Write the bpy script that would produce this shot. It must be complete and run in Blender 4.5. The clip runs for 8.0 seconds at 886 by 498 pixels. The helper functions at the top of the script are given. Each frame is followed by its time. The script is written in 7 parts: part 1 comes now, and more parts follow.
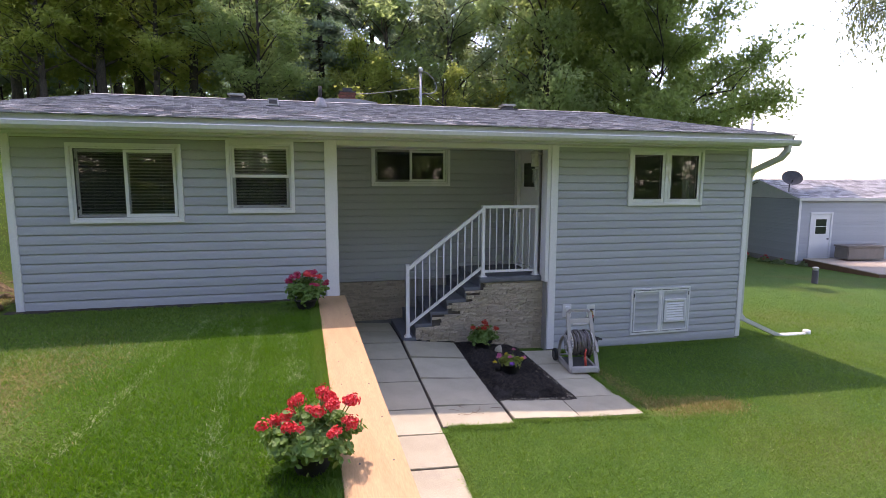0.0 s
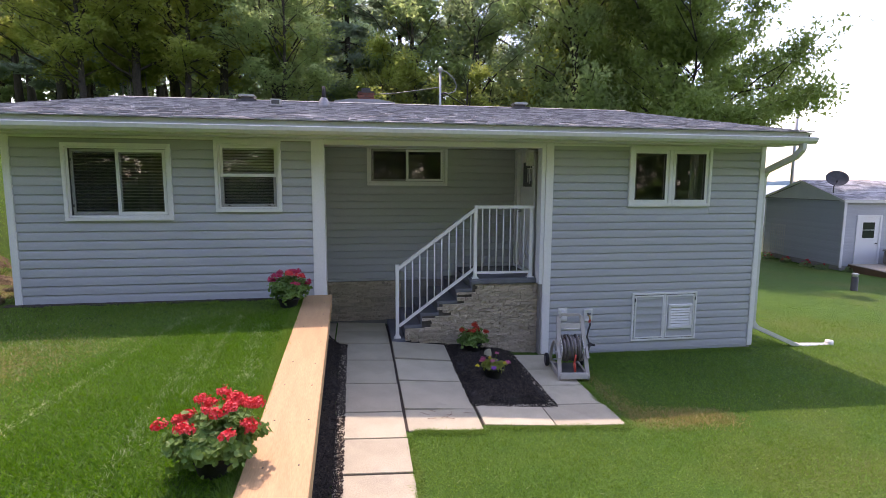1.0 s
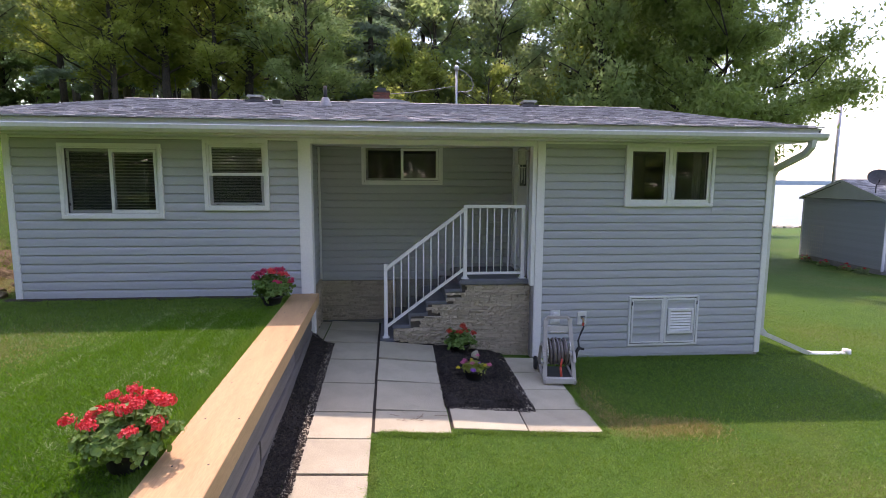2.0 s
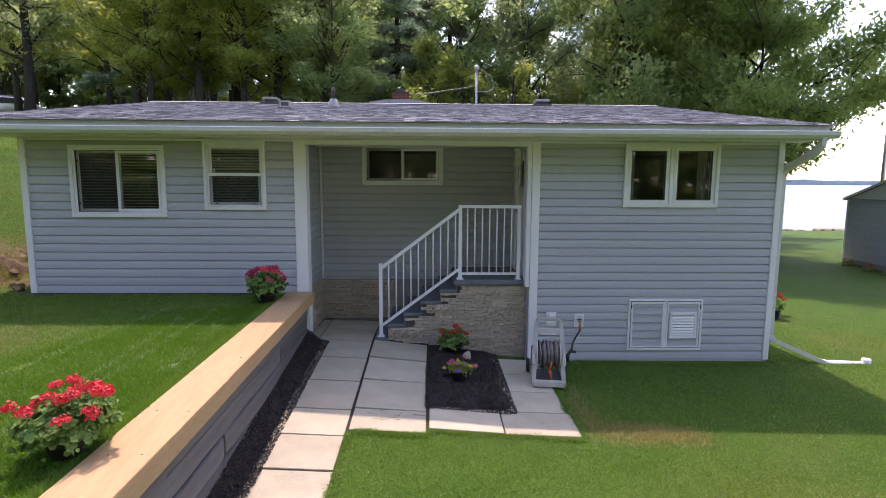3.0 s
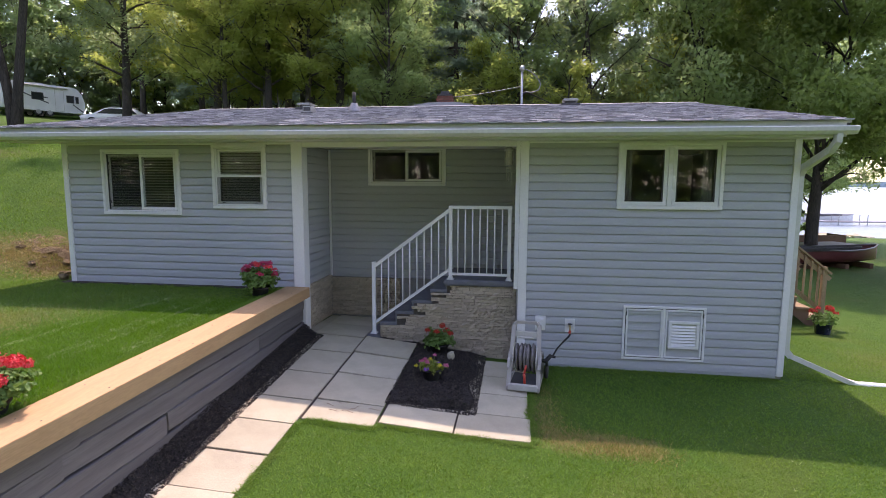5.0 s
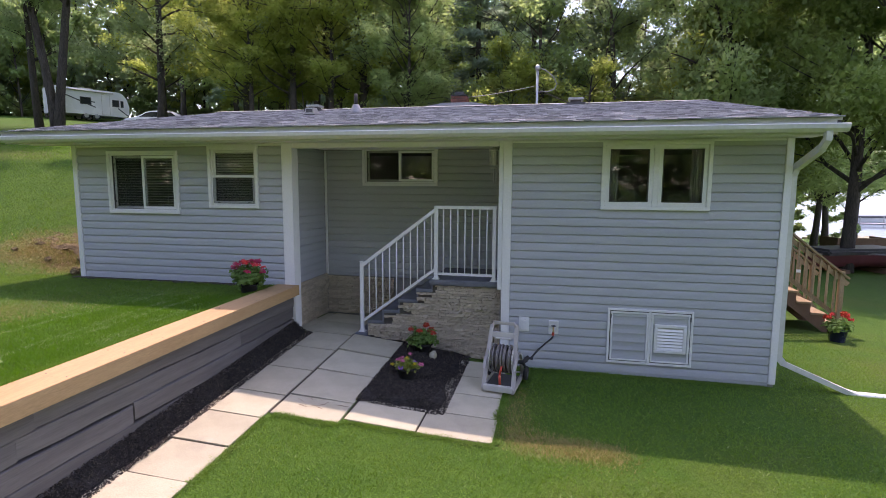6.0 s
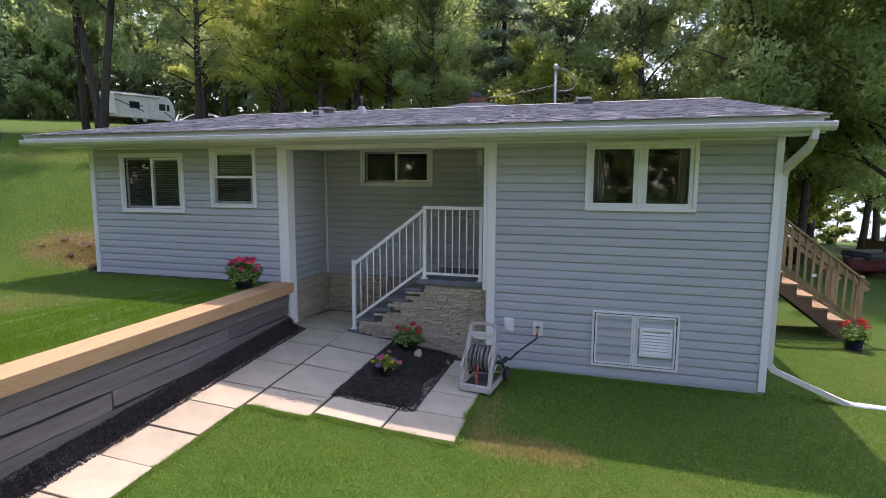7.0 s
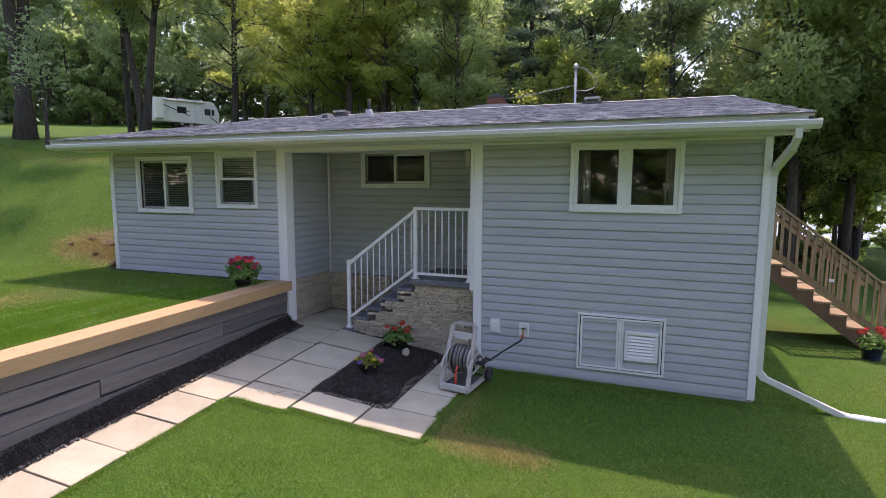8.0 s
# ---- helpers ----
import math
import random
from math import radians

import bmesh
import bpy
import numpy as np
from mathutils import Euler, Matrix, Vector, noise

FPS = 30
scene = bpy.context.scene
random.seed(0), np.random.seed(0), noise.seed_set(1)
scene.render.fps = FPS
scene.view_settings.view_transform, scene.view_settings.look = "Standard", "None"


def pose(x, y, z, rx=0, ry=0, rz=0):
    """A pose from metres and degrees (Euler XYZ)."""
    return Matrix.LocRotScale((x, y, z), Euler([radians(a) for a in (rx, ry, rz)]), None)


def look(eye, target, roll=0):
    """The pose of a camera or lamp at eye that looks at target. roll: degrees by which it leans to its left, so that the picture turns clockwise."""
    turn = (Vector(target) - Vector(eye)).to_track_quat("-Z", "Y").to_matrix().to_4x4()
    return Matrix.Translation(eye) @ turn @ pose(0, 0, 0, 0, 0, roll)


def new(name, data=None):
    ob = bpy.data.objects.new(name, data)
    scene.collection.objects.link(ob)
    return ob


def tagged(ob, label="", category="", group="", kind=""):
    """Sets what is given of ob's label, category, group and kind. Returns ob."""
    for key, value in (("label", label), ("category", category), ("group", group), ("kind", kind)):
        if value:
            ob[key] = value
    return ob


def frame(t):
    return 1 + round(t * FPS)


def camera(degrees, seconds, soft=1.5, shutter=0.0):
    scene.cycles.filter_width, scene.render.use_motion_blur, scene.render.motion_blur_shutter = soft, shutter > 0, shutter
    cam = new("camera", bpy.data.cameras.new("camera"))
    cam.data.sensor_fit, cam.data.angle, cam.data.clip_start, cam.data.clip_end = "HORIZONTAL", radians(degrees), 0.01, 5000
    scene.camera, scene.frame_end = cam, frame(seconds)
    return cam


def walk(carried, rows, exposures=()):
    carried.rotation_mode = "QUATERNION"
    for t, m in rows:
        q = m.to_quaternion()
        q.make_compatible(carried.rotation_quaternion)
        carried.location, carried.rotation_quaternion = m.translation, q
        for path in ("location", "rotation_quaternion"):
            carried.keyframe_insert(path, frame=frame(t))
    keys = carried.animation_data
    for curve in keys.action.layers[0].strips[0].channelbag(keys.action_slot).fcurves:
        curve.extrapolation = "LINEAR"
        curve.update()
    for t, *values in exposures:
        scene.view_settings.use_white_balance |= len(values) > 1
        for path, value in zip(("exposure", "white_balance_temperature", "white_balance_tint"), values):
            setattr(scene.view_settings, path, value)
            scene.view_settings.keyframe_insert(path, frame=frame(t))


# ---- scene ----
cam = camera(79.4, 8.0, soft=0.75)
PATH = [
    (0, (0.508, 0.197, 2.355), (0.981, 2.124, 2.106), 0.2),
    (0.5, (0.9, 0.174, 2.353), (1.3, 2.117, 2.103), 0.3),
    (1, (1.273, 0.166, 2.344), (1.598, 2.123, 2.096), 0.3),
    (1.5, (1.642, 0.174, 2.339), (1.9, 2.142, 2.09), 0.3),
    (3, (2.631, 0.123, 2.34), (2.68, 2.107, 2.09), 0.3),
    (3.5, (2.971, 0.115, 2.337), (2.945, 2.099, 2.089), 0.3),
    (4, (3.306, 0.091, 2.331), (3.206, 2.074, 2.085), 0.3),
    (4.5, (3.67, 0.095, 2.323), (3.483, 2.072, 2.078), 0.3),
    (6, (4.821, 0.229, 2.322), (4.417, 2.173, 2.08), 0.3),
    (6.5, (5.212, 0.267, 2.332), (4.74, 2.195, 2.087), 0.3),
    (7, (5.611, 0.344, 2.332), (5.06, 2.252, 2.09), 0.3),
    (7.5, (5.999, 0.42, 2.326), (5.372, 2.304, 2.087), 0.3),
    (8, (6.394, 0.516, 2.336), (5.693, 2.374, 2.098), 0.2),
]
walk(cam, [(t, look(eye, target, roll)) for t, eye, target, roll in PATH], [(0, 1.81, 7400, 36), (8, 1.81, 7400, 36)])

# ---- world, sun, exposure ----
SUN_WAY = Vector((0.40, -1.62, -3.45)).normalized()
world = bpy.data.worlds.new("world")
scene.world = world
world.use_nodes = True
wn, wl = world.node_tree.nodes, world.node_tree.links
sky = wn.new("ShaderNodeTexSky")
sky.sky_type, sky.sun_disc = "NISHITA", False
sky.sun_elevation = math.asin(-SUN_WAY.z)
sky.sun_rotation = math.atan2(-SUN_WAY.x, -SUN_WAY.y)
sky.air_density, sky.dust_density, sky.ozone_density = 1.0, 1.0, 1.0
wl.new(sky.outputs[0], wn["Background"].inputs[0])
wn["Background"].inputs[1].default_value = 0.15
sun = new("sun", bpy.data.lights.new("sun", "SUN"))
sun.data.energy, sun.data.angle, sun.data.color = 1.40, radians(0.8), (1.0, 0.94, 0.84)
sun.matrix_world = look((0, 0, 60), Vector((0, 0, 60)) + SUN_WAY)


# ---- materials ----
def nodes_of(name):
    m = bpy.data.materials.new(name)
    m.use_nodes = True
    return m, m.node_tree.nodes, m.node_tree.links, m.node_tree.nodes["Principled BSDF"]


def rgb(c):
    return (c[0], c[1], c[2], 1.0)


def noise_node(n, l, scale, detail=4.0, rough=0.55, coord=None, stretch=None):
    t = n.new("ShaderNodeTexNoise")
    t.inputs["Scale"].default_value, t.inputs["Detail"].default_value, t.inputs["Roughness"].default_value = scale, detail, rough
    if coord is None:
        coord = n.new("ShaderNodeTexCoord").outputs["Object"]
    if stretch:
        mp = n.new("ShaderNodeMapping")
        mp.inputs["Scale"].default_value = stretch
        l.new(coord, mp.inputs["Vector"])
        coord = mp.outputs["Vector"]
    l.new(coord, t.inputs["Vector"])
    return t


def ramp(n, l, src, lo, hi, a=(0, 0, 0, 1), b=(1, 1, 1, 1)):
    r = n.new("ShaderNodeValToRGB")
    r.color_ramp.elements[0].position, r.color_ramp.elements[1].position = lo, hi
    r.color_ramp.elements[0].color, r.color_ramp.elements[1].color = a, b
    l.new(src, r.inputs[0])
    return r


def mix(n, l, fac, a, b, how="MIX"):
    m = n.new("ShaderNodeMix")
    m.data_type, m.blend_type = "RGBA", how
    for i, v in ((0, fac), (6, a), (7, b)):
        if isinstance(v, (int, float)):
            m.inputs[i].default_value = v
        elif isinstance(v, tuple):
            m.inputs[i].default_value = v
        else:
            l.new(v, m.inputs[i])
    return m.outputs[2]


def varied(n, l, colour, amount, island=False):
    """Brightness that differs from piece to piece."""
    src = n.new("ShaderNodeNewGeometry").outputs["Random Per Island"] if island else n.new("ShaderNodeObjectInfo").outputs["Random"]
    mr = n.new("ShaderNodeMapRange")
    mr.inputs[3].default_value, mr.inputs[4].default_value = 1 - amount, 1 + amount
    l.new(src, mr.inputs[0])
    hsv = n.new("ShaderNodeHueSaturation")
    l.new(mr.outputs[0], hsv.inputs["Value"])
    l.new(colour, hsv.inputs["Color"])
    return hsv.outputs[0]


def material(name, a, b, rough=0.6, scale=3.0, fine=60.0, bump=0.15, depth=0.004, metal=0.0, spec=0.5, rand=0.0, island=False, stretch=None, speck=0.25):
    m, n, l, p = nodes_of(name)
    n1 = noise_node(n, l, scale, 5.0, 0.6, None, stretch)
    n2 = noise_node(n, l, fine, 3.0, 0.6, None, stretch)
    col = mix(n, l, ramp(n, l, n1.outputs[0], 0.35, 0.65).outputs[0], rgb(a), rgb(b))
    dark = ramp(n, l, n2.outputs[0], 0.3, 0.7, (1 - speck,) * 3 + (1,), (1 + speck * 0.4,) * 3 + (1,))
    col = mix(n, l, 1.0, col, dark.outputs[0], "MULTIPLY")
    if rand:
        col = varied(n, l, col, rand, island)
    l.new(col, p.inputs["Base Color"])
    p.inputs["Roughness"].default_value, p.inputs["Metallic"].default_value, p.inputs["Specular IOR Level"].default_value = rough, metal, spec
    rr = n.new("ShaderNodeMapRange")
    rr.inputs[3].default_value, rr.inputs[4].default_value = max(0.02, rough - 0.08), min(1, rough + 0.1)
    l.new(n1.outputs[0], rr.inputs[0])
    l.new(rr.outputs[0], p.inputs["Roughness"])
    if bump:
        bp = n.new("ShaderNodeBump")
        bp.inputs["Strength"].default_value, bp.inputs["Distance"].default_value = bump, depth
        l.new(n2.outputs[0], bp.inputs["Height"])
        l.new(bp.outputs[0], p.inputs["Normal"])
    return m


def leaf_material(name, a, b, through_colour, rand=0.35, share=0.45):
    m, n, l, p = nodes_of(name)
    geo = n.new("ShaderNodeNewGeometry")
    col = mix(n, l, geo.outputs["Random Per Island"], rgb(a), rgb(b))
    big = noise_node(n, l, 0.7, 3.0)
    col = mix(n, l, ramp(n, l, big.outputs[0], 0.35, 0.65).outputs[0], col, rgb((b[0] * 1.25, b[1] * 1.18, b[2] * 1.0)))
    col = varied(n, l, col, rand, False) if rand else col
    l.new(col, p.inputs["Base Color"])
    p.inputs["Roughness"].default_value, p.inputs["Specular IOR Level"].default_value = 0.55, 0.3
    tr = n.new("ShaderNodeBsdfTranslucent")
    tr.inputs[0].default_value = rgb(through_colour)
    ms = n.new("ShaderNodeMixShader")
    ms.inputs[0].default_value = share
    l.new(p.outputs[0], ms.inputs[1])
    l.new(tr.outputs[0], ms.inputs[2])
    l.new(ms.outputs[0], n["Material Output"].inputs[0])
    return m


def glass_material(name, tint=(0.80, 0.82, 0.82)):
    m, n, l, p = nodes_of(name)
    n.remove(p)
    fr, pw, ad, tr, gl, ms = n.new("ShaderNodeLayerWeight"), n.new("ShaderNodeMath"), n.new("ShaderNodeMath"), n.new("ShaderNodeBsdfTransparent"), n.new("ShaderNodeBsdfGlossy"), n.new("ShaderNodeMixShader")
    fr.inputs[0].default_value = 0.5
    pw.operation, ad.operation = "POWER", "MULTIPLY_ADD"
    l.new(fr.outputs["Facing"], pw.inputs[0])
    pw.inputs[1].default_value = 5.0
    l.new(pw.outputs[0], ad.inputs[0])
    ad.inputs[1].default_value, ad.inputs[2].default_value = 0.92, 0.06
    tr.inputs[0].default_value, gl.inputs["Roughness"].default_value = rgb(tint), 0.01
    nz = noise_node(n, l, 1.2, 2.0)
    bp = n.new("ShaderNodeBump")
    bp.inputs["Strength"].default_value, bp.inputs["Distance"].default_value = 0.03, 0.02
    l.new(nz.outputs[0], bp.inputs["Height"])
    l.new(bp.outputs[0], gl.inputs["Normal"])
    l.new(ad.outputs[0], ms.inputs[0])
    l.new(tr.outputs[0], ms.inputs[1])
    l.new(gl.outputs[0], ms.inputs[2])
    l.new(ms.outputs[0], n["Material Output"].inputs[0])
    return m


def stained(m, colour, scale, lo, hi, amount, stretch=None):
    """Blotches with a shape of their own over a material's base colour."""
    n, l = m.node_tree.nodes, m.node_tree.links
    p = n["Principled BSDF"]
    src = p.inputs["Base Color"].links[0].from_socket
    info = n.new("ShaderNodeObjectInfo")
    shift = n.new("ShaderNodeVectorMath")
    shift.operation = "MULTIPLY_ADD"
    wide = n.new("ShaderNodeCombineXYZ")
    for i in range(3):
        l.new(info.outputs["Random"], wide.inputs[i])
    l.new(wide.outputs[0], shift.inputs[0])
    shift.inputs[1].default_value = (37.0, 53.0, 19.0)
    l.new(n.new("ShaderNodeTexCoord").outputs["Object"], shift.inputs[2])
    nz = noise_node(n, l, scale, 6.0, 0.68, shift.outputs[0], stretch)
    f = ramp(n, l, nz.outputs[0], lo, hi, (0, 0, 0, 1), (amount, amount, amount, 1))
    l.new(mix(n, l, f.outputs[0], src, rgb(colour)), p.inputs["Base Color"])
    return m


M_SIDING = material("grey_vinyl_siding", (0.406, 0.425, 0.455), (0.435, 0.454, 0.484), 0.5, 1.2, 90, 0.12, 0.001, rand=0.04, stretch=(0.25, 1, 1), speck=0.06)
M_WHITE = material("white_vinyl_trim", (0.76, 0.77, 0.78), (0.80, 0.80, 0.80), 0.42, 2.0, 40, 0.06, 0.001, speck=0.06)
M_SOFFIT = material("white_soffit_metal", (0.74, 0.74, 0.71), (0.78, 0.78, 0.76), 0.45, 1.5, 30, 0.05, 0.001, speck=0.06)
M_GUTTER = material("white_gutter_metal", (0.60, 0.61, 0.575), (0.68, 0.68, 0.645), 0.36, 0.8, 18, 0.06, 0.001, speck=0.10)
M_WALL = material("wall_board", (0.30, 0.29, 0.27), (0.35, 0.34, 0.32), 0.8)
M_ROOM = material("room_wall_paint", (0.34, 0.33, 0.31), (0.38, 0.37, 0.35), 0.85)
M_SHINGLE = material("asphalt_shingle", (0.335, 0.34, 0.355), (0.435, 0.44, 0.455), 0.9, 2.5, 120, 0.7, 0.004, rand=0.46, island=True, speck=0.5)
M_ROOFDECK = material("roof_underlay", (0.10, 0.10, 0.105), (0.13, 0.13, 0.13), 0.9)
M_STONE = material("ledge_stone", (0.53, 0.445, 0.335), (0.69, 0.59, 0.46), 0.88, 7.0, 55, 0.8, 0.014, rand=0.15, speck=0.42)
M_STONEBED = material("stone_mortar", (0.10, 0.09, 0.08), (0.14, 0.125, 0.11), 0.95, 6, 60, 0.5, 0.006)
M_STEP = material("grey_painted_concrete", (0.13, 0.14, 0.165), (0.17, 0.18, 0.205), 0.65, 3.5, 60, 0.3, 0.003, speck=0.2)
M_SLAB = material("concrete_paver", (0.410, 0.376, 0.275), (0.495, 0.455, 0.340), 0.88, 2.6, 75, 0.6, 0.004, rand=0.09, speck=0.20)
M_CAP = material("fresh_sawn_timber", (0.455, 0.272, 0.132), (0.52, 0.326, 0.164), 0.7, 2.6, 24, 0.3, 0.003, stretch=(5, 0.6, 5), speck=0.16)
M_TIMBER = material("grey_stained_timber", (0.118, 0.107, 0.104), (0.165, 0.152, 0.146), 0.82, 2.0, 14, 0.4, 0.010, rand=0.16, stretch=(2, 0.35, 6), speck=0.16)
M_MULCH = material("black_mulch", (0.016, 0.014, 0.013), (0.05, 0.043, 0.038), 0.95, 14, 55, 1.0, 0.03, speck=0.6)
M_CHIP = material("mulch_chip", (0.022, 0.018, 0.016), (0.068, 0.055, 0.046), 0.9, 20, 90, 0.4, 0.003, rand=0.75, island=True)
M_DECK = material("pressure_treated_wood", (0.31, 0.212, 0.12), (0.40, 0.28, 0.165), 0.7, 3.0, 40, 0.4, 0.003, rand=0.14, stretch=(2, 2, 0.6), speck=0.3)
M_DECKPALE = material("bleached_deck_boards", (0.40, 0.34, 0.275), (0.50, 0.43, 0.355), 0.75, 3.0, 40, 0.4, 0.003, rand=0.1, stretch=(0.6, 2, 2), speck=0.25)
M_DECKDARK = material("brown_stained_wood", (0.16, 0.085, 0.05), (0.21, 0.115, 0.07), 0.7, 3, 40, 0.4, 0.003, speck=0.3)
M_BARK = material("rough_bark", (0.062, 0.052, 0.043), (0.11, 0.092, 0.075), 0.95, 3.0, 14, 1.0, 0.05, stretch=(3, 3, 0.7), speck=0.55)
M_BIRCH = material("pale_birch_bark", (0.34, 0.325, 0.29), (0.45, 0.43, 0.39), 0.8, 3.0, 10, 0.5, 0.02, stretch=(1, 1, 5), speck=0.6)
M_BLACKPOT = material("black_plastic_pot", (0.012, 0.012, 0.013), (0.024, 0.024, 0.024), 0.7, 6, 80, 0.1, 0.001)
M_BLUEPOT = material("dark_blue_glazed_pot", (0.02, 0.025, 0.07), (0.035, 0.04, 0.10), 0.25, 6, 80, 0.1, 0.001)
M_SOIL = material("dark_soil", (0.03, 0.022, 0.016), (0.06, 0.045, 0.035), 0.95, 20, 80, 0.8, 0.01)
M_REELPLASTIC = material("taupe_plastic", (0.38, 0.355, 0.325), (0.44, 0.41, 0.38), 0.5, 4, 60, 0.1, 0.001, speck=0.1)
M_REELPALE = material("pale_grey_plastic", (0.50, 0.485, 0.465), (0.57, 0.555, 0.535), 0.45, 4, 60, 0.1, 0.001, speck=0.08)
M_HOSE = material("dark_hose_rubber", (0.13, 0.115, 0.11), (0.24, 0.215, 0.205), 0.24, 10, 120, 0.2, 0.002)
M_BOXTAUPE = material("dark_taupe_plastic", (0.17, 0.15, 0.135), (0.21, 0.19, 0.17), 0.55, 4, 60, 0.1, 0.001, speck=0.1)
M_RUBBER = material("black_rubber", (0.018, 0.018, 0.018), (0.03, 0.03, 0.03), 0.75, 10, 80, 0.2, 0.002)
M_RED = material("red_plastic", (0.55, 0.05, 0.03), (0.62, 0.07, 0.04), 0.45, 8, 60)
M_BRASS = material("worn_brass", (0.45, 0.33, 0.16), (0.55, 0.42, 0.22), 0.4, 8, 60, metal=0.9)
M_STEEL = material("galvanised_steel", (0.46, 0.47, 0.48), (0.58, 0.59, 0.60), 0.42, 5, 50, 0.1, 0.001, metal=0.8)
M_DARKMETAL = material("dark_grey_metal", (0.07, 0.07, 0.075), (0.11, 0.11, 0.115), 0.5, 5, 60, metal=0.4)
M_BRICK = material("red_brick", (0.19, 0.075, 0.055), (0.27, 0.11, 0.08), 0.9, 8, 60, 0.6, 0.006, rand=0.2)
M_BLIND = material("white_blind_slat", (0.78, 0.78, 0.75), (0.82, 0.82, 0.80), 0.5, 4, 50, 0.05, 0.001, speck=0.05)
M_CURTAIN = material("pale_curtain_cloth", (0.46, 0.44, 0.42), (0.54, 0.52, 0.5), 0.9, 4, 120, 0.3, 0.003, stretch=(6, 6, 0.4))
M_LAMPGLASS = material("frosted_lamp_glass", (0.55, 0.54, 0.50), (0.6, 0.59, 0.55), 0.25, 6, 40, 0.1, 0.002)
M_PAINTWHITE = material("white_vehicle_paint", (0.78, 0.79, 0.80), (0.82, 0.82, 0.83), 0.25, 1, 30, 0.02, 0.001, speck=0.04)
M_DARKGLASS = material("tinted_vehicle_glass", (0.02, 0.023, 0.026), (0.03, 0.033, 0.036), 0.08, 3, 30, 0.0, speck=0.05)
M_GRAPHIC = material("grey_vinyl_decal", (0.10, 0.10, 0.12), (0.14, 0.14, 0.16), 0.4, 4, 40, 0.0)
M_MAROON = material("maroon_boat_hull", (0.16, 0.04, 0.045), (0.20, 0.055, 0.06), 0.4, 2, 40, 0.1, 0.002)
M_BOATGREY = material("weathered_grey_hull", (0.22, 0.20, 0.21), (0.30, 0.28, 0.28), 0.5, 2, 40, 0.1, 0.002)
stained(M_SLAB, (0.25, 0.23, 0.19), 3.2, 0.56, 0.78, 0.5)
stained(M_SLAB, (0.47, 0.44, 0.39), 5.0, 0.60, 0.80, 0.4)
stained(M_CAP, (0.22, 0.11, 0.05), 9.0, 0.68, 0.78, 0.7, (1, 0.5, 1))
stained(M_TIMBER, (0.23, 0.215, 0.215), 5.0, 0.55, 0.78, 0.35, (1, 0.3, 2))
stained(M_STEP, (0.21, 0.21, 0.22), 5.0, 0.5, 0.75, 0.5)
stained(M_GUTTER, (0.60, 0.61, 0.56), 1.6, 0.5, 0.75, 0.4, (0.4, 1, 2))
M_GLASS = glass_material("window_glass")
M_LEAF_MAPLE = leaf_material("maple_leaves", (0.122, 0.178, 0.092), (0.182, 0.248, 0.126), (0.53, 0.68, 0.27), 0.22, 0.6)
M_LEAF_LIGHT = leaf_material("light_green_leaves", (0.165, 0.210, 0.062), (0.225, 0.275, 0.080), (0.56, 0.65, 0.17), 0.2, 0.6)
M_LEAF_DARK = leaf_material("dark_green_leaves", (0.112, 0.162, 0.106), (0.166, 0.224, 0.138), (0.47, 0.61, 0.31), 0.25, 0.58)
M_NEEDLE = leaf_material("conifer_needles", (0.14, 0.185, 0.15), (0.205, 0.25, 0.20), (0.46, 0.62, 0.47), 0.3, 0.58)
# leaf colours lifted to stand in for distance haze and fill light
M_LEAF_HAZED = leaf_material("haze_paled_wood_leaves", (0.12, 0.175, 0.115), (0.205, 0.265, 0.165), (0.50, 0.66, 0.38), 0.0, 0.58)
M_LEAF_GREY = leaf_material("grey_green_willow_leaves", (0.17, 0.20, 0.11), (0.24, 0.27, 0.16), (0.36, 0.42, 0.20), 0.2, 0.5)
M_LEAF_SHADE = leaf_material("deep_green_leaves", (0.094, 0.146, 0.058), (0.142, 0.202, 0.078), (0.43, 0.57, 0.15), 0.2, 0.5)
M_GERANIUM = leaf_material("geranium_leaves", (0.06, 0.15, 0.04), (0.15, 0.27, 0.085), (0.22, 0.38, 0.08), 0.0, 0.34)


def petal_material(name, a, b):
    m, n, l, p = nodes_of(name)
    geo = n.new("ShaderNodeNewGeometry")
    l.new(mix(n, l, geo.outputs["Random Per Island"], rgb(a), rgb(b)), p.inputs["Base Color"])
    p.inputs["Roughness"].default_value = 0.6
    return m


M_PETAL_RED = petal_material("coral_red_petals", (0.78, 0.03, 0.04), (0.92, 0.13, 0.14))
M_PETAL_CRIMSON = petal_material("crimson_pink_petals", (0.50, 0.02, 0.07), (0.72, 0.08, 0.19))
M_PETAL_ORANGE = petal_material("orange_red_petals", (0.50, 0.03, 0.012), (0.65, 0.07, 0.03))
M_PETAL_PINK = petal_material("pink_petals", (0.60, 0.10, 0.25), (0.75, 0.22, 0.38))
M_PETAL_YELLOW = petal_material("yellow_petals", (0.70, 0.55, 0.02), (0.8, 0.65, 0.05))
M_PETAL_PURPLE = petal_material("purple_petals", (0.25, 0.06, 0.45), (0.4, 0.15, 0.6))


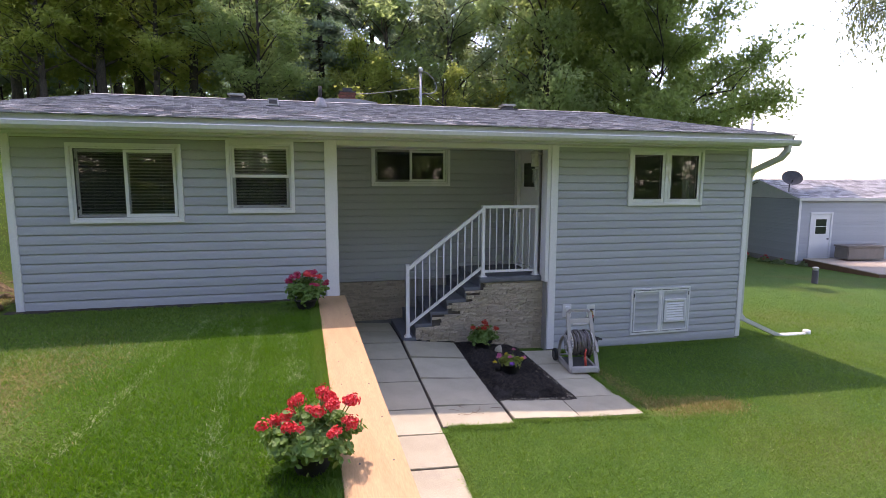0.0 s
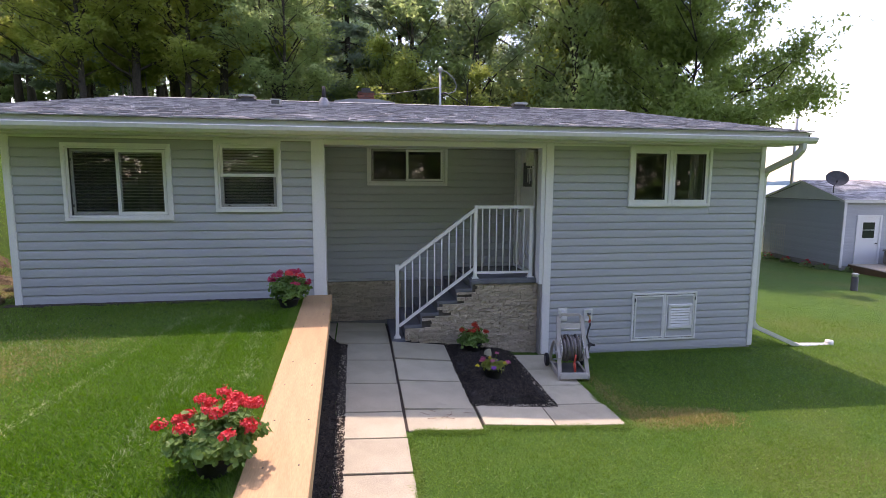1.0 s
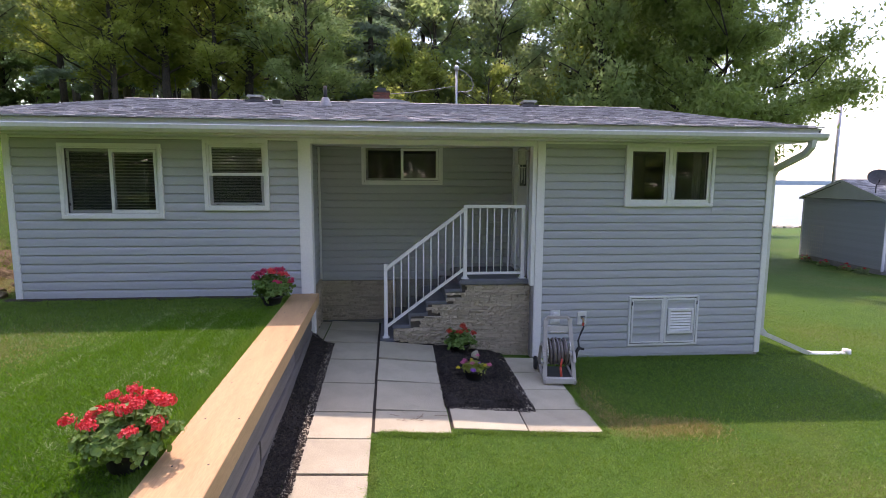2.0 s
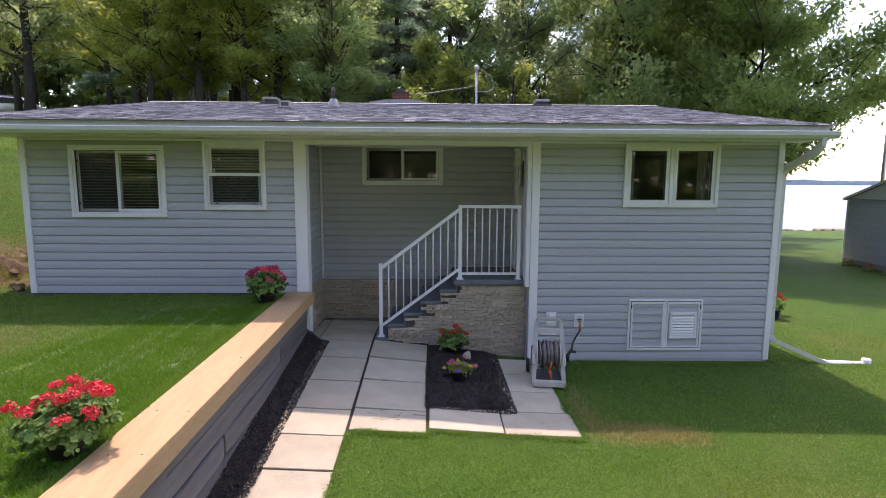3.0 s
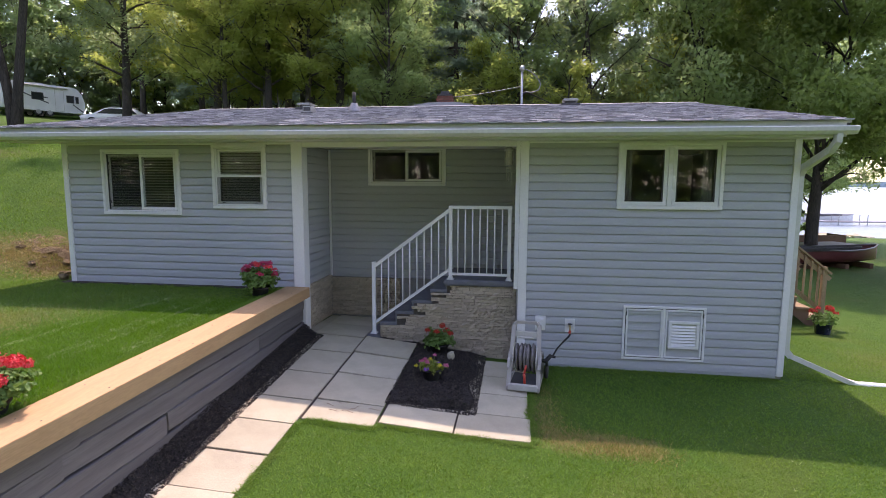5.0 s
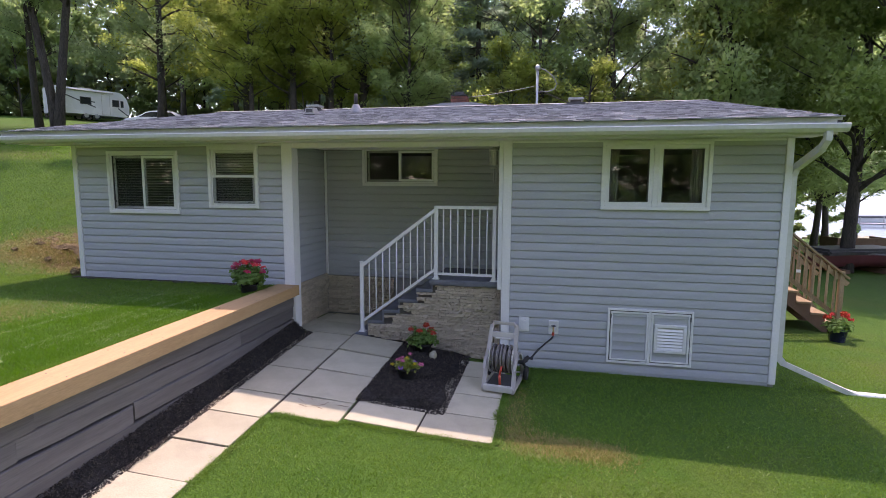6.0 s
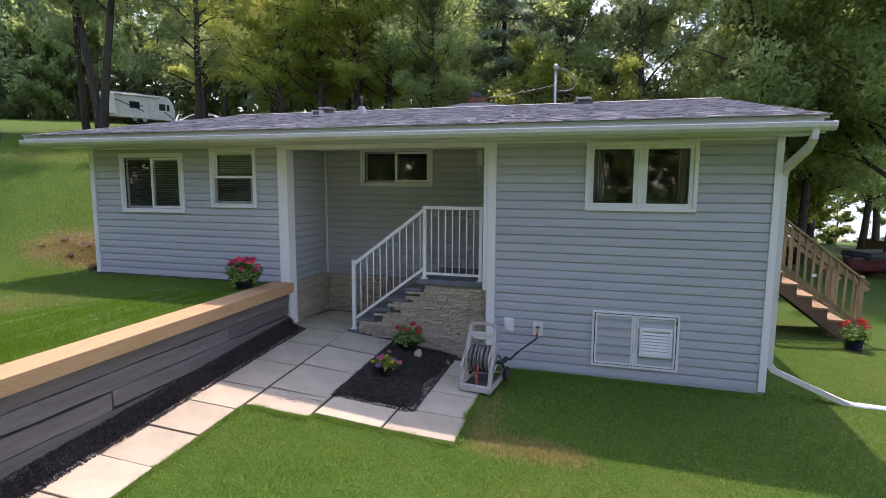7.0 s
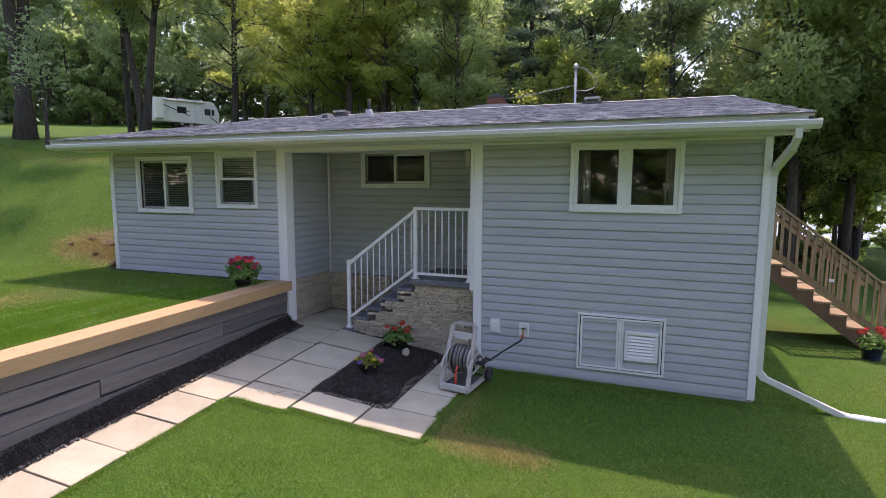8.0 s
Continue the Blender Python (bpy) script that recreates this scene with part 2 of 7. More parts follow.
def grass_material():
    m, n, l, p = nodes_of("mown_lawn")
    co = n.new("ShaderNodeTexCoord").outputs["Object"]
    big, mid, fin = noise_node(n, l, 0.35, 4, 0.6, co), noise_node(n, l, 2.6, 5, 0.65, co), noise_node(n, l, 55, 3, 0.7, co)
    col = mix(n, l, ramp(n, l, mid.outputs[0], 0.3, 0.7).outputs[0], rgb((0.046, 0.124, 0.013)), rgb((0.072, 0.156, 0.018)))
    col = mix(n, l, ramp(n, l, big.outputs[0], 0.52, 0.72).outputs[0], col, rgb((0.098, 0.142, 0.024)))
    # worn straw-coloured patches, each with a centre and a reach
    sep = n.new("ShaderNodeSeparateXYZ")
    l.new(co, sep.inputs[0])
    for cx, cy, rx, ry, strength, tone in ((-4.6, 8.7, 1.2, 1.0, 0.85, (0.24, 0.19, 0.085)), (4.95, 5.55, 0.75, 0.33, 0.7, (0.25, 0.22, 0.08)),
                                           (-1.95, 4.2, 0.55, 1.5, 0.6, (0.24, 0.215, 0.085)), (4.4, 6.1, 0.2, 0.6, 0.3, (0.23, 0.17, 0.085)),
                                           (-12.0, 12.0, 4.0, 1.5, 0.5, (0.27, 0.23, 0.09))):
        d = []
        for axis, c, r in ((0, cx, rx), (1, cy, ry)):
            s = n.new("ShaderNodeMath"); s.operation = "SUBTRACT"; l.new(sep.outputs[axis], s.inputs[0]); s.inputs[1].default_value = c
            q = n.new("ShaderNodeMath"); q.operation = "DIVIDE"; l.new(s.outputs[0], q.inputs[0]); q.inputs[1].default_value = r
            w = n.new("ShaderNodeMath"); w.operation = "MULTIPLY"; l.new(q.outputs[0], w.inputs[0]); l.new(q.outputs[0], w.inputs[1])
            d.append(w)
        a = n.new("ShaderNodeMath"); a.operation = "ADD"; l.new(d[0].outputs[0], a.inputs[0]); l.new(d[1].outputs[0], a.inputs[1])
        j = n.new("ShaderNodeMath"); j.operation = "MULTIPLY_ADD"; l.new(mid.outputs[0], j.inputs[0]); j.inputs[1].default_value = 2.4; l.new(a.outputs[0], j.inputs[2])
        f = n.new("ShaderNodeMapRange"); f.inputs[1].default_value, f.inputs[2].default_value, f.inputs[3].default_value, f.inputs[4].default_value = 2.2, 1.2, 0.0, strength
        l.new(j.outputs[0], f.inputs[0])
        col = mix(n, l, f.outputs[0], col, rgb(tone))
    sp = ramp(n, l, fin.outputs[0], 0.3, 0.7, (0.55, 0.55, 0.55, 1), (1.2, 1.2, 1.2, 1))
    col = mix(n, l, 1.0, col, sp.outputs[0], "MULTIPLY")
    l.new(col, p.inputs["Base Color"])
    p.inputs["Roughness"].default_value, p.inputs["Specular IOR Level"].default_value = 0.85, 0.2
    bp = n.new("ShaderNodeBump")
    bp.inputs["Strength"].default_value, bp.inputs["Distance"].default_value = 0.9, 0.03
    l.new(fin.outputs[0], bp.inputs["Height"])
    l.new(bp.outputs[0], p.inputs["Normal"])
    return m


M_GRASS = grass_material()
def blade_material(name, a, b, dry, pale, through_colour, share=0.44):
    """Grass blades, yellower and paler in soft patches."""
    m = leaf_material(name, a, b, through_colour, 0.0, share)
    n, l = m.node_tree.nodes, m.node_tree.links
    p = n["Principled BSDF"]
    src = p.inputs["Base Color"].links[0].from_socket
    for colour, scale, lo, hi, amount in ((dry, 0.9, 0.46, 0.66, 0.6), (pale, 4.2, 0.54, 0.70, 0.55), (dry, 7.0, 0.56, 0.72, 0.5)):
        f = ramp(n, l, noise_node(n, l, scale, 5.0, 0.6).outputs[0], lo, hi, (0, 0, 0, 1), (amount, amount, amount, 1))
        src = mix(n, l, f.outputs[0], src, rgb(colour))
    l.new(src, p.inputs["Base Color"])
    return m


M_LUSH = blade_material("lush_grass_blades", (0.046, 0.142, 0.005), (0.066, 0.176, 0.008), (0.095, 0.188, 0.012), (0.085, 0.180, 0.040), (0.12, 0.31, 0.008))
M_CLOVER = leaf_material("pale_clover_and_clippings", (0.18, 0.29, 0.11), (0.34, 0.42, 0.22), (0.3, 0.42, 0.15), 0.0, 0.3)
M_STRAW = leaf_material("dry_straw_blades", (0.25, 0.22, 0.08), (0.36, 0.30, 0.13), (0.3, 0.26, 0.1), 0.0, 0.3)
M_BLADE = blade_material("grass_blades", (0.080, 0.188, 0.031), (0.110, 0.222, 0.044), (0.165, 0.230, 0.042), (0.125, 0.225, 0.075), (0.19, 0.36, 0.032))


def water_material():
    m, n, l, p = nodes_of("lake_water")
    p.inputs["Base Color"].default_value = rgb((0.10, 0.14, 0.17))
    p.inputs["Roughness"].default_value = 0.3
    p.inputs["Specular IOR Level"].default_value = 0.3
    nz = noise_node(n, l, 0.5, 5, 0.6, None, (0.3, 1, 1))
    bp = n.new("ShaderNodeBump")
    bp.inputs["Strength"].default_value, bp.inputs["Distance"].default_value = 0.5, 0.4
    l.new(nz.outputs[0], bp.inputs["Height"])
    l.new(bp.outputs[0], p.inputs["Normal"])
    return m


M_WATER = water_material()
# wooded hills with the distance haze put into the pale blue colour
M_HAZED_HILL = material("haze_blue_far_hills", (0.22, 0.31, 0.33), (0.25, 0.34, 0.36), 0.95, 0.01, 0.05, 0.0, speck=0.15)


# ---- building helpers ----
def thing(name, label, category, at=(0, 0, 0), turn=0.0, group="", kind=""):
    ob = new(name)
    ob.empty_display_size = 0.1
    ob.matrix_basis = pose(at[0], at[1], at[2], 0, 0, turn)
    return tagged(ob, label, category, group, kind)


def mesh_of(name, bm, mat, smooth=False):
    me = bpy.data.meshes.new(name)
    bmesh.ops.recalc_face_normals(bm, faces=bm.faces)
    bm.to_mesh(me)
    bm.free()
    me.materials.append(mat)
    if smooth:
        me.shade_smooth()
    return me


def part(name, bm, mat, parent=None, label="", smooth=False):
    ob = new(name, mesh_of(name, bm, mat, smooth))
    if parent is not None:
        ob.parent = parent
    return tagged(ob, label)


def shared(name, me, parent, m=None):
    ob = new(name, me)
    ob.parent = parent
    if m is not None:
        ob.matrix_basis = m
    return ob


def setting(name, bm, mat, label, category, smooth=False):
    return tagged(part(name, bm, mat, None, label, smooth), label, category, "", "structure")


def box(bm, x0, x1, y0, y1, z0, z1, bevel=0.0):
    made = bmesh.ops.create_cube(bm, size=1.0, matrix=Matrix.LocRotScale(((x0 + x1) / 2, (y0 + y1) / 2, (z0 + z1) / 2), None, (abs(x1 - x0), abs(y1 - y0), abs(z1 - z0))))
    if bevel:
        edges = list({e for v in made["verts"] for e in v.link_edges})
        bmesh.ops.bevel(bm, geom=edges, offset=bevel, segments=2, affect="EDGES")
    return bm


def boxes(*rows, bevel=0.0):
    bm = bmesh.new()
    for r in rows:
        box(bm, *r, bevel=bevel)
    return bm


def rod(bm, a, b, r0, r1=None, sides=10, caps=True):
    a, b = Vector(a), Vector(b)
    q = (b - a).to_track_quat("Z", "Y").to_matrix().to_4x4()
    bmesh.ops.create_cone(bm, cap_ends=caps, segments=sides, radius1=r0, radius2=r0 if r1 is None else r1, depth=(b - a).length, matrix=Matrix.Translation((a + b) / 2) @ q)
    return bm


def rods(*rows, sides=10):
    bm = bmesh.new()
    for a, b, r in rows:
        rod(bm, a, b, r, sides=sides)
    return bm


def bar(bm, a, b, w, h, up=(0, 0, 1)):
    """A square bar from a to b, w wide across and h high."""
    a, b = Vector(a), Vector(b)
    way = (b - a).normalized()
    side = way.cross(Vector(up)).normalized()
    top = side.cross(way)
    m = Matrix((side, way, top)).transposed().to_4x4()
    m.translation = (a + b) / 2
    bmesh.ops.create_cube(bm, size=1.0, matrix=m @ Matrix.Diagonal((w, (b - a).length, h, 1)))
    return bm


def prism(bm, outline, axis, lo, hi):
    """An outline of (u, v) drawn out along x, y or z."""
    put = {"x": lambda u, v, w: (w, u, v), "y": lambda u, v, w: (u, w, v), "z": lambda u, v, w: (u, v, w)}[axis]
    a = [bm.verts.new(put(u, v, lo)) for u, v in outline]
    b = [bm.verts.new(put(u, v, hi)) for u, v in outline]
    k = len(outline)
    bm.faces.new(a)
    bm.faces.new(b[::-1])
    for i in range(k):
        bm.faces.new((a[i], b[i], b[(i + 1) % k], a[(i + 1) % k]))
    return bm


def lathe(bm, profile, sides=24, at=(0, 0, 0)):
    rings = []
    for r, z in profile:
        rings.append([bm.verts.new((at[0] + r * math.cos(2 * math.pi * i / sides), at[1] + r * math.sin(2 * math.pi * i / sides), at[2] + z)) for i in range(sides)])
    for p, q in zip(rings, rings[1:]):
        for i in range(sides):
            bm.faces.new((p[i], p[(i + 1) % sides], q[(i + 1) % sides], q[i]))
    bm.faces.new(rings[0][::-1])
    bm.faces.new(rings[-1])
    return bm


def tube_arrays(path, radii, sides):
    pts = np.array(path, float)
    V, F = [], []
    for i, p in enumerate(pts):
        d = pts[min(i + 1, len(pts) - 1)] - pts[max(i - 1, 0)]
        d = d / (np.linalg.norm(d) + 1e-9)
        u = np.cross(d, (0.31, 0.95, 0.05) if abs(d[1]) < 0.9 else (1, 0, 0))
        u = u / (np.linalg.norm(u) + 1e-9)
        v = np.cross(d, u)
        for k in range(sides):
            a = 2 * math.pi * k / sides
            V.append(p + radii[i] * (math.cos(a) * u + math.sin(a) * v))
    for i in range(len(pts) - 1):
        for k in range(sides):
            F.append((i * sides + k, i * sides + (k + 1) % sides, (i + 1) * sides + (k + 1) % sides, (i + 1) * sides + k))
    F.append(tuple(range(sides))[::-1])
    F.append(tuple((len(pts) - 1) * sides + k for k in range(sides)))
    return V, F


def arrays_mesh(name, V, F, mat, smooth=False):
    me = bpy.data.meshes.new(name)
    me.from_pydata([tuple(v) for v in V], [], F)
    me.materials.append(mat)
    if smooth:
        me.shade_smooth()
    me.update()
    return me


def tube(name, path, r, mat, parent=None, sides=10, label=""):
    V, F = tube_arrays(path, [r] * len(path) if isinstance(r, (int, float)) else r, sides)
    ob = new(name, arrays_mesh(name, V, F, mat, True))
    if parent is not None:
        ob.parent = parent
    return tagged(ob, label)


def smooth01(t):
    t = np.clip(t, 0, 1)
    return t * t * (3 - 2 * t)


# ---- the lie of the land ----
def low_ground(x, y):
    fall = 0.05 * (np.minimum(x, 4.5) - 1.8) + 0.015 * np.clip(x - 4.5, 0, 3.5) + 0.053 * np.clip(x - 8, 0, 2)
    along = 0.06 - 0.045 * smooth01((x - 2.0) / 1.4)
    return (-0.22 - fall + along * (np.clip(y, 2, 8) - 5.4) - 0.03 * np.exp(-((x - 3.8) / 1.0) ** 2)
            - 0.05 * np.clip(x - 14.5, 0, 9) * (1 - smooth01((y - 19) / 9)) - 0.035 * np.maximum(0, y - 8) - 0.09 * np.maximum(0, y - 47) * (y < 90))


def high_ground(x, y):
    d = np.maximum(0, 0.5 * (-3.2 - x) + 0.85 * (y - 8) - 12 * smooth01((x + 4.5) / 4))
    return 0.70 + 1.6 * smooth01(d / 7) + 0.125 * np.minimum(d, 60)


def ground_z(x, y):
    step = np.where(x > 0.66, 1.0, 0.0)
    slope = smooth01((x + 2.0) / 9.0)
    far = smooth01((y - 9.6) / 6.0)
    w = step * (1 - far) + slope * far
    dip = 0.5 * np.exp(-((x + 29.0) / 4.5) ** 2 - ((y - 41.5) / 4.5) ** 2)
    return -dip + high_ground(x, y) * (1 - w) + np.maximum(low_ground(x, y), -6) * w


# ---- ground, water, distance ----
def build_ground():
    xs = np.concatenate([np.linspace(-400, -60, 9), np.linspace(-52, -14, 20), np.arange(-12, 0.5, 0.5), [0.5, 0.64, 0.68, 0.8], np.arange(1.0, 12.1, 0.4), np.linspace(13, 40, 28), np.linspace(48, 400, 10)])
    ys = np.concatenate([np.linspace(-400, -14, 10), np.linspace(-10, 0, 11), np.arange(0.5, 12.1, 0.4), np.linspace(13, 60, 48), np.linspace(66, 500, 12)])
    X, Y = np.meshgrid(xs, ys)
    Z = ground_z(X, Y)
    near = np.exp(-((X - 2) / 14) ** 2 - ((Y - 6) / 12) ** 2)
    Z = Z + 0.003 * np.sin(X * 1.9 + 1.3 * np.sin(Y * 1.1)) * np.cos(Y * 1.7) * near
    k = len(xs)
    V = np.stack([X.ravel(), Y.ravel(), Z.ravel()], 1)
    F = [(j * k + i, j * k + i + 1, (j + 1) * k + i + 1, (j + 1) * k + i) for j in range(len(ys) - 1) for i in range(k - 1)]
    ob = new("ground", arrays_mesh("ground", V, F, M_GRASS, True))
    return tagged(ob, "mown green lawn sloping up to a wooded bank", "lawn", "", "structure")


build_ground()
setting("water", boxes((-3000, 3000, 30, 4200, -2.6, -1.95)), M_WATER, "calm pale grey-blue lake water", "lake")


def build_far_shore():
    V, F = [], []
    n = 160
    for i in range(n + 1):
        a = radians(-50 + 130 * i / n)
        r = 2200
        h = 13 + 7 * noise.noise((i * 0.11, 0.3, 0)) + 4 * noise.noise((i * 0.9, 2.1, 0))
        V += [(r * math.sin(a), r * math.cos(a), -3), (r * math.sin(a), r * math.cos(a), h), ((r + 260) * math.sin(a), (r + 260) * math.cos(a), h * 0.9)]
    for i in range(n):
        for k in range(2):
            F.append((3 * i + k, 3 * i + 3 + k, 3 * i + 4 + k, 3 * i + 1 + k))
    # no air between: the haze on these hills is painted colour
    ob = new("backdrop", arrays_mesh("backdrop", V, F, M_HAZED_HILL, True))
    tagged(ob, "wooded hills across the lake, haze painted in as pale blue", "far shore", "", "structure")


build_far_shore()

# ---- house: walls ----
FACE, BACK = 7.885, 8.035
TOP, COURSE = 2.93, 0.1209
ROOF_L, ROOF_R, EAVE_Y, RIDGE_Y, SLOPE, EAVE_Z = -3.86, 8.03, 7.26, 13.0, 0.1775, 3.128
REAR_Y = 2 * RIDGE_Y - EAVE_Y
RIDGE_Z = EAVE_Z + SLOPE * (RIDGE_Y - EAVE_Y)


def wall_boxes(bm, u0, u1, z0, z1, holes, put):
    """Solid wall around rectangular openings (ua, ub, za, zb)."""
    us = sorted({u0, u1, *[h[0] for h in holes], *[h[1] for h in holes]})
    for a, b in zip(us, us[1:]):
        mid = (a + b) / 2
        runs, z = [], z0
        for h in sorted((h for h in holes if h[0] < mid < h[1]), key=lambda h: h[2]):
            runs.append((z, h[2]))
            z = h[3]
        runs.append((z, z1))
        for lo, hi in runs:
            if hi - lo > 0.001:
                put(bm, a, b, lo, hi)


def planks(parent, u0, u1, z0, z1, holes, along):
    """Lapped siding courses, each its own piece, cut around the openings. along(u, depth, z) gives the place."""
    z = z0
    while z < z1 - 0.02:
        hi = min(z + COURSE, z1)
        near = [h for h in holes if h[2] < hi - 0.004 and h[3] > z + 0.004 and h[0] < u1 and h[1] > u0]
        marks = sorted({u0, u1} | {min(max(v, u0), u1) for h in near for v in h[:2]})
        for a, b in zip(marks, marks[1:]):
            free = [(z, hi)]
            for h in near:
                if h[0] < (a + b) / 2 < h[1]:
                    free = [q for lo, up in free for q in ((lo, min(up, h[2])), (max(lo, h[3]), up)) if q[1] - q[0] > 0.008]
            for lo, up in free:
                bm = bmesh.new()
                lean = lambda v: 0.024 - 0.017 * (v - z) / COURSE
                foot = ((0.018, z), (0.024, z + 0.003), (0.0245, z + 0.010), (0.0225, z + 0.014), (0.0205, z + 0.48 * COURSE), (0.0165, z + 0.70 * COURSE)) if lo == z and up == hi and up - lo > 0.03 else ((lean(lo), lo),)
                head = ((0.0075, hi - 0.012), (0.001, hi - 0.009), (0.0005, hi)) if up == hi and lo == z and up - lo > 0.9 * COURSE else ((lean(up), up),)
                prof = ((0.0, up), (0.0, lo)) + foot + head
                pa = [bm.verts.new(along(a, d, h)) for d, h in prof]
                pb = [bm.verts.new(along(b, d, h)) for d, h in prof]
                bm.faces.new(pa)
                bm.faces.new(pb[::-1])
                for i in range(len(prof)):
                    bm.faces.new((pa[i], pa[(i + 1) % len(prof)], pb[(i + 1) % len(prof)], pb[i]))
                part("siding_plank", bm, M_SIDING, parent)
        z = hi


# openings: x0, x1, z0, z1 (outer edge of the casings)
WIN_L, WIN_M, WIN_R = (-2.455, -1.13, 1.815, 2.83), (-0.585, 0.285, 1.925, 2.895), (5.44, 6.83, 1.985, 2.905)
WIN_C = (1.49, 2.85, 2.285, 2.965)
HATCH = (5.60, 6.72, -0.165, 0.615)
X_L, X_R, COL_L, COL_R = -3.13, 7.765, (0.69, 0.862), (4.07, 4.222)
NOOK_X, NOOK_Y, SIDE_X = 0.775, 9.265, 4.10
FLOOR = 0.88


def shrink(h, d):
    return (h[0] + d, h[1] - d, h[2] + d, h[3] - d)


def house_walls():
    yput = lambda bm, a, b, lo, hi: box(bm, a, b, FACE, BACK, lo, hi)
    bm = bmesh.new()
    wall_boxes(bm, X_L, COL_L[1] - 0.01, 0.35, TOP, [shrink(WIN_L, 0.06), shrink(WIN_M, 0.06)], yput)
    left = setting("wall_front_left", bm, M_WALL, "grey vinyl-sided house wall above the upper lawn", "wall")
    bm = bmesh.new()
    wall_boxes(bm, COL_R[0] + 0.01, X_R, -0.6, TOP, [shrink(WIN_R, 0.06)], yput)
    right = setting("wall_front_right", bm, M_WALL, "grey vinyl-sided house wall beside the porch", "wall")
    bm = bmesh.new()
    wall_boxes(bm, NOOK_X, SIDE_X, -0.4, TOP, [shrink(WIN_C, 0.06)], lambda bm, a, b, lo, hi: box(bm, a, b, NOOK_Y + 0.02, NOOK_Y + 0.17, lo, hi))
    nook = setting("wall_recess_back", bm, M_WALL, "shaded grey siding at the back of the porch recess", "wall")
    nookl = setting("wall_recess_left", boxes((NOOK_X - 0.17, NOOK_X - 0.02, BACK, NOOK_Y + 0.17, -0.4, TOP)), M_WALL, "grey siding on the side of the porch recess", "wall")
    bm = bmesh.new()
    wall_boxes(bm, BACK, NOOK_Y + 0.17, -0.4, TOP, [(8.32, 9.18, FLOOR, 2.88)], lambda bm, a, b, lo, hi: box(bm, SIDE_X + 0.02, SIDE_X + 0.17, a, b, lo, hi))
    side = setting("wall_recess_right", bm, M_WALL, "recess side wall with the white entrance door", "wall")
    # the rest of the shell
    setting("wall_left", boxes((X_L, X_L + 0.15, BACK, REAR_Y - 0.6, 0.0, TOP)), M_WALL, "plain side wall of the house", "wall")
    setting("wall_right", boxes((X_R - 0.15, X_R, BACK, REAR_Y - 0.6, -0.9, TOP)), M_WALL, "plain side wall of the house", "wall")
    setting("wall_rear", boxes((X_L, X_R, REAR_Y - 0.6, REAR_Y - 0.45, -0.9, TOP)), M_WALL, "plain rear wall of the house", "wall")
    setting("floor", boxes((X_L + 0.16, NOOK_X - 0.18, BACK + 0.01, REAR_Y - 0.61, 0.75, 0.87), (SIDE_X + 0.18, X_R - 0.16, BACK + 0.01, REAR_Y - 0.61, 0.75, 0.87),
                           (NOOK_X - 0.17, SIDE_X + 0.17, NOOK_Y + 0.18, REAR_Y - 0.61, 0.75, 0.87)), M_ROOM, "indoor floor behind the windows", "floor")
    setting("room_wall", boxes((X_L + 0.2, X_R - 0.2, 11.6, 11.7, 0.88, TOP - 0.01)), M_ROOM, "plain inside wall behind the windows", "wall")
    setting("ceiling", boxes((X_L + 0.16, X_R - 0.16, BACK + 0.01, REAR_Y - 0.61, TOP + 0.004, TOP + 0.06)), M_ROOM, "plain flat ceiling inside the house", "ceiling")
    return left, right, nook, nookl, side


W_LEFT, W_RIGHT, W_NOOK, W_NOOKL, W_SIDE = house_walls()


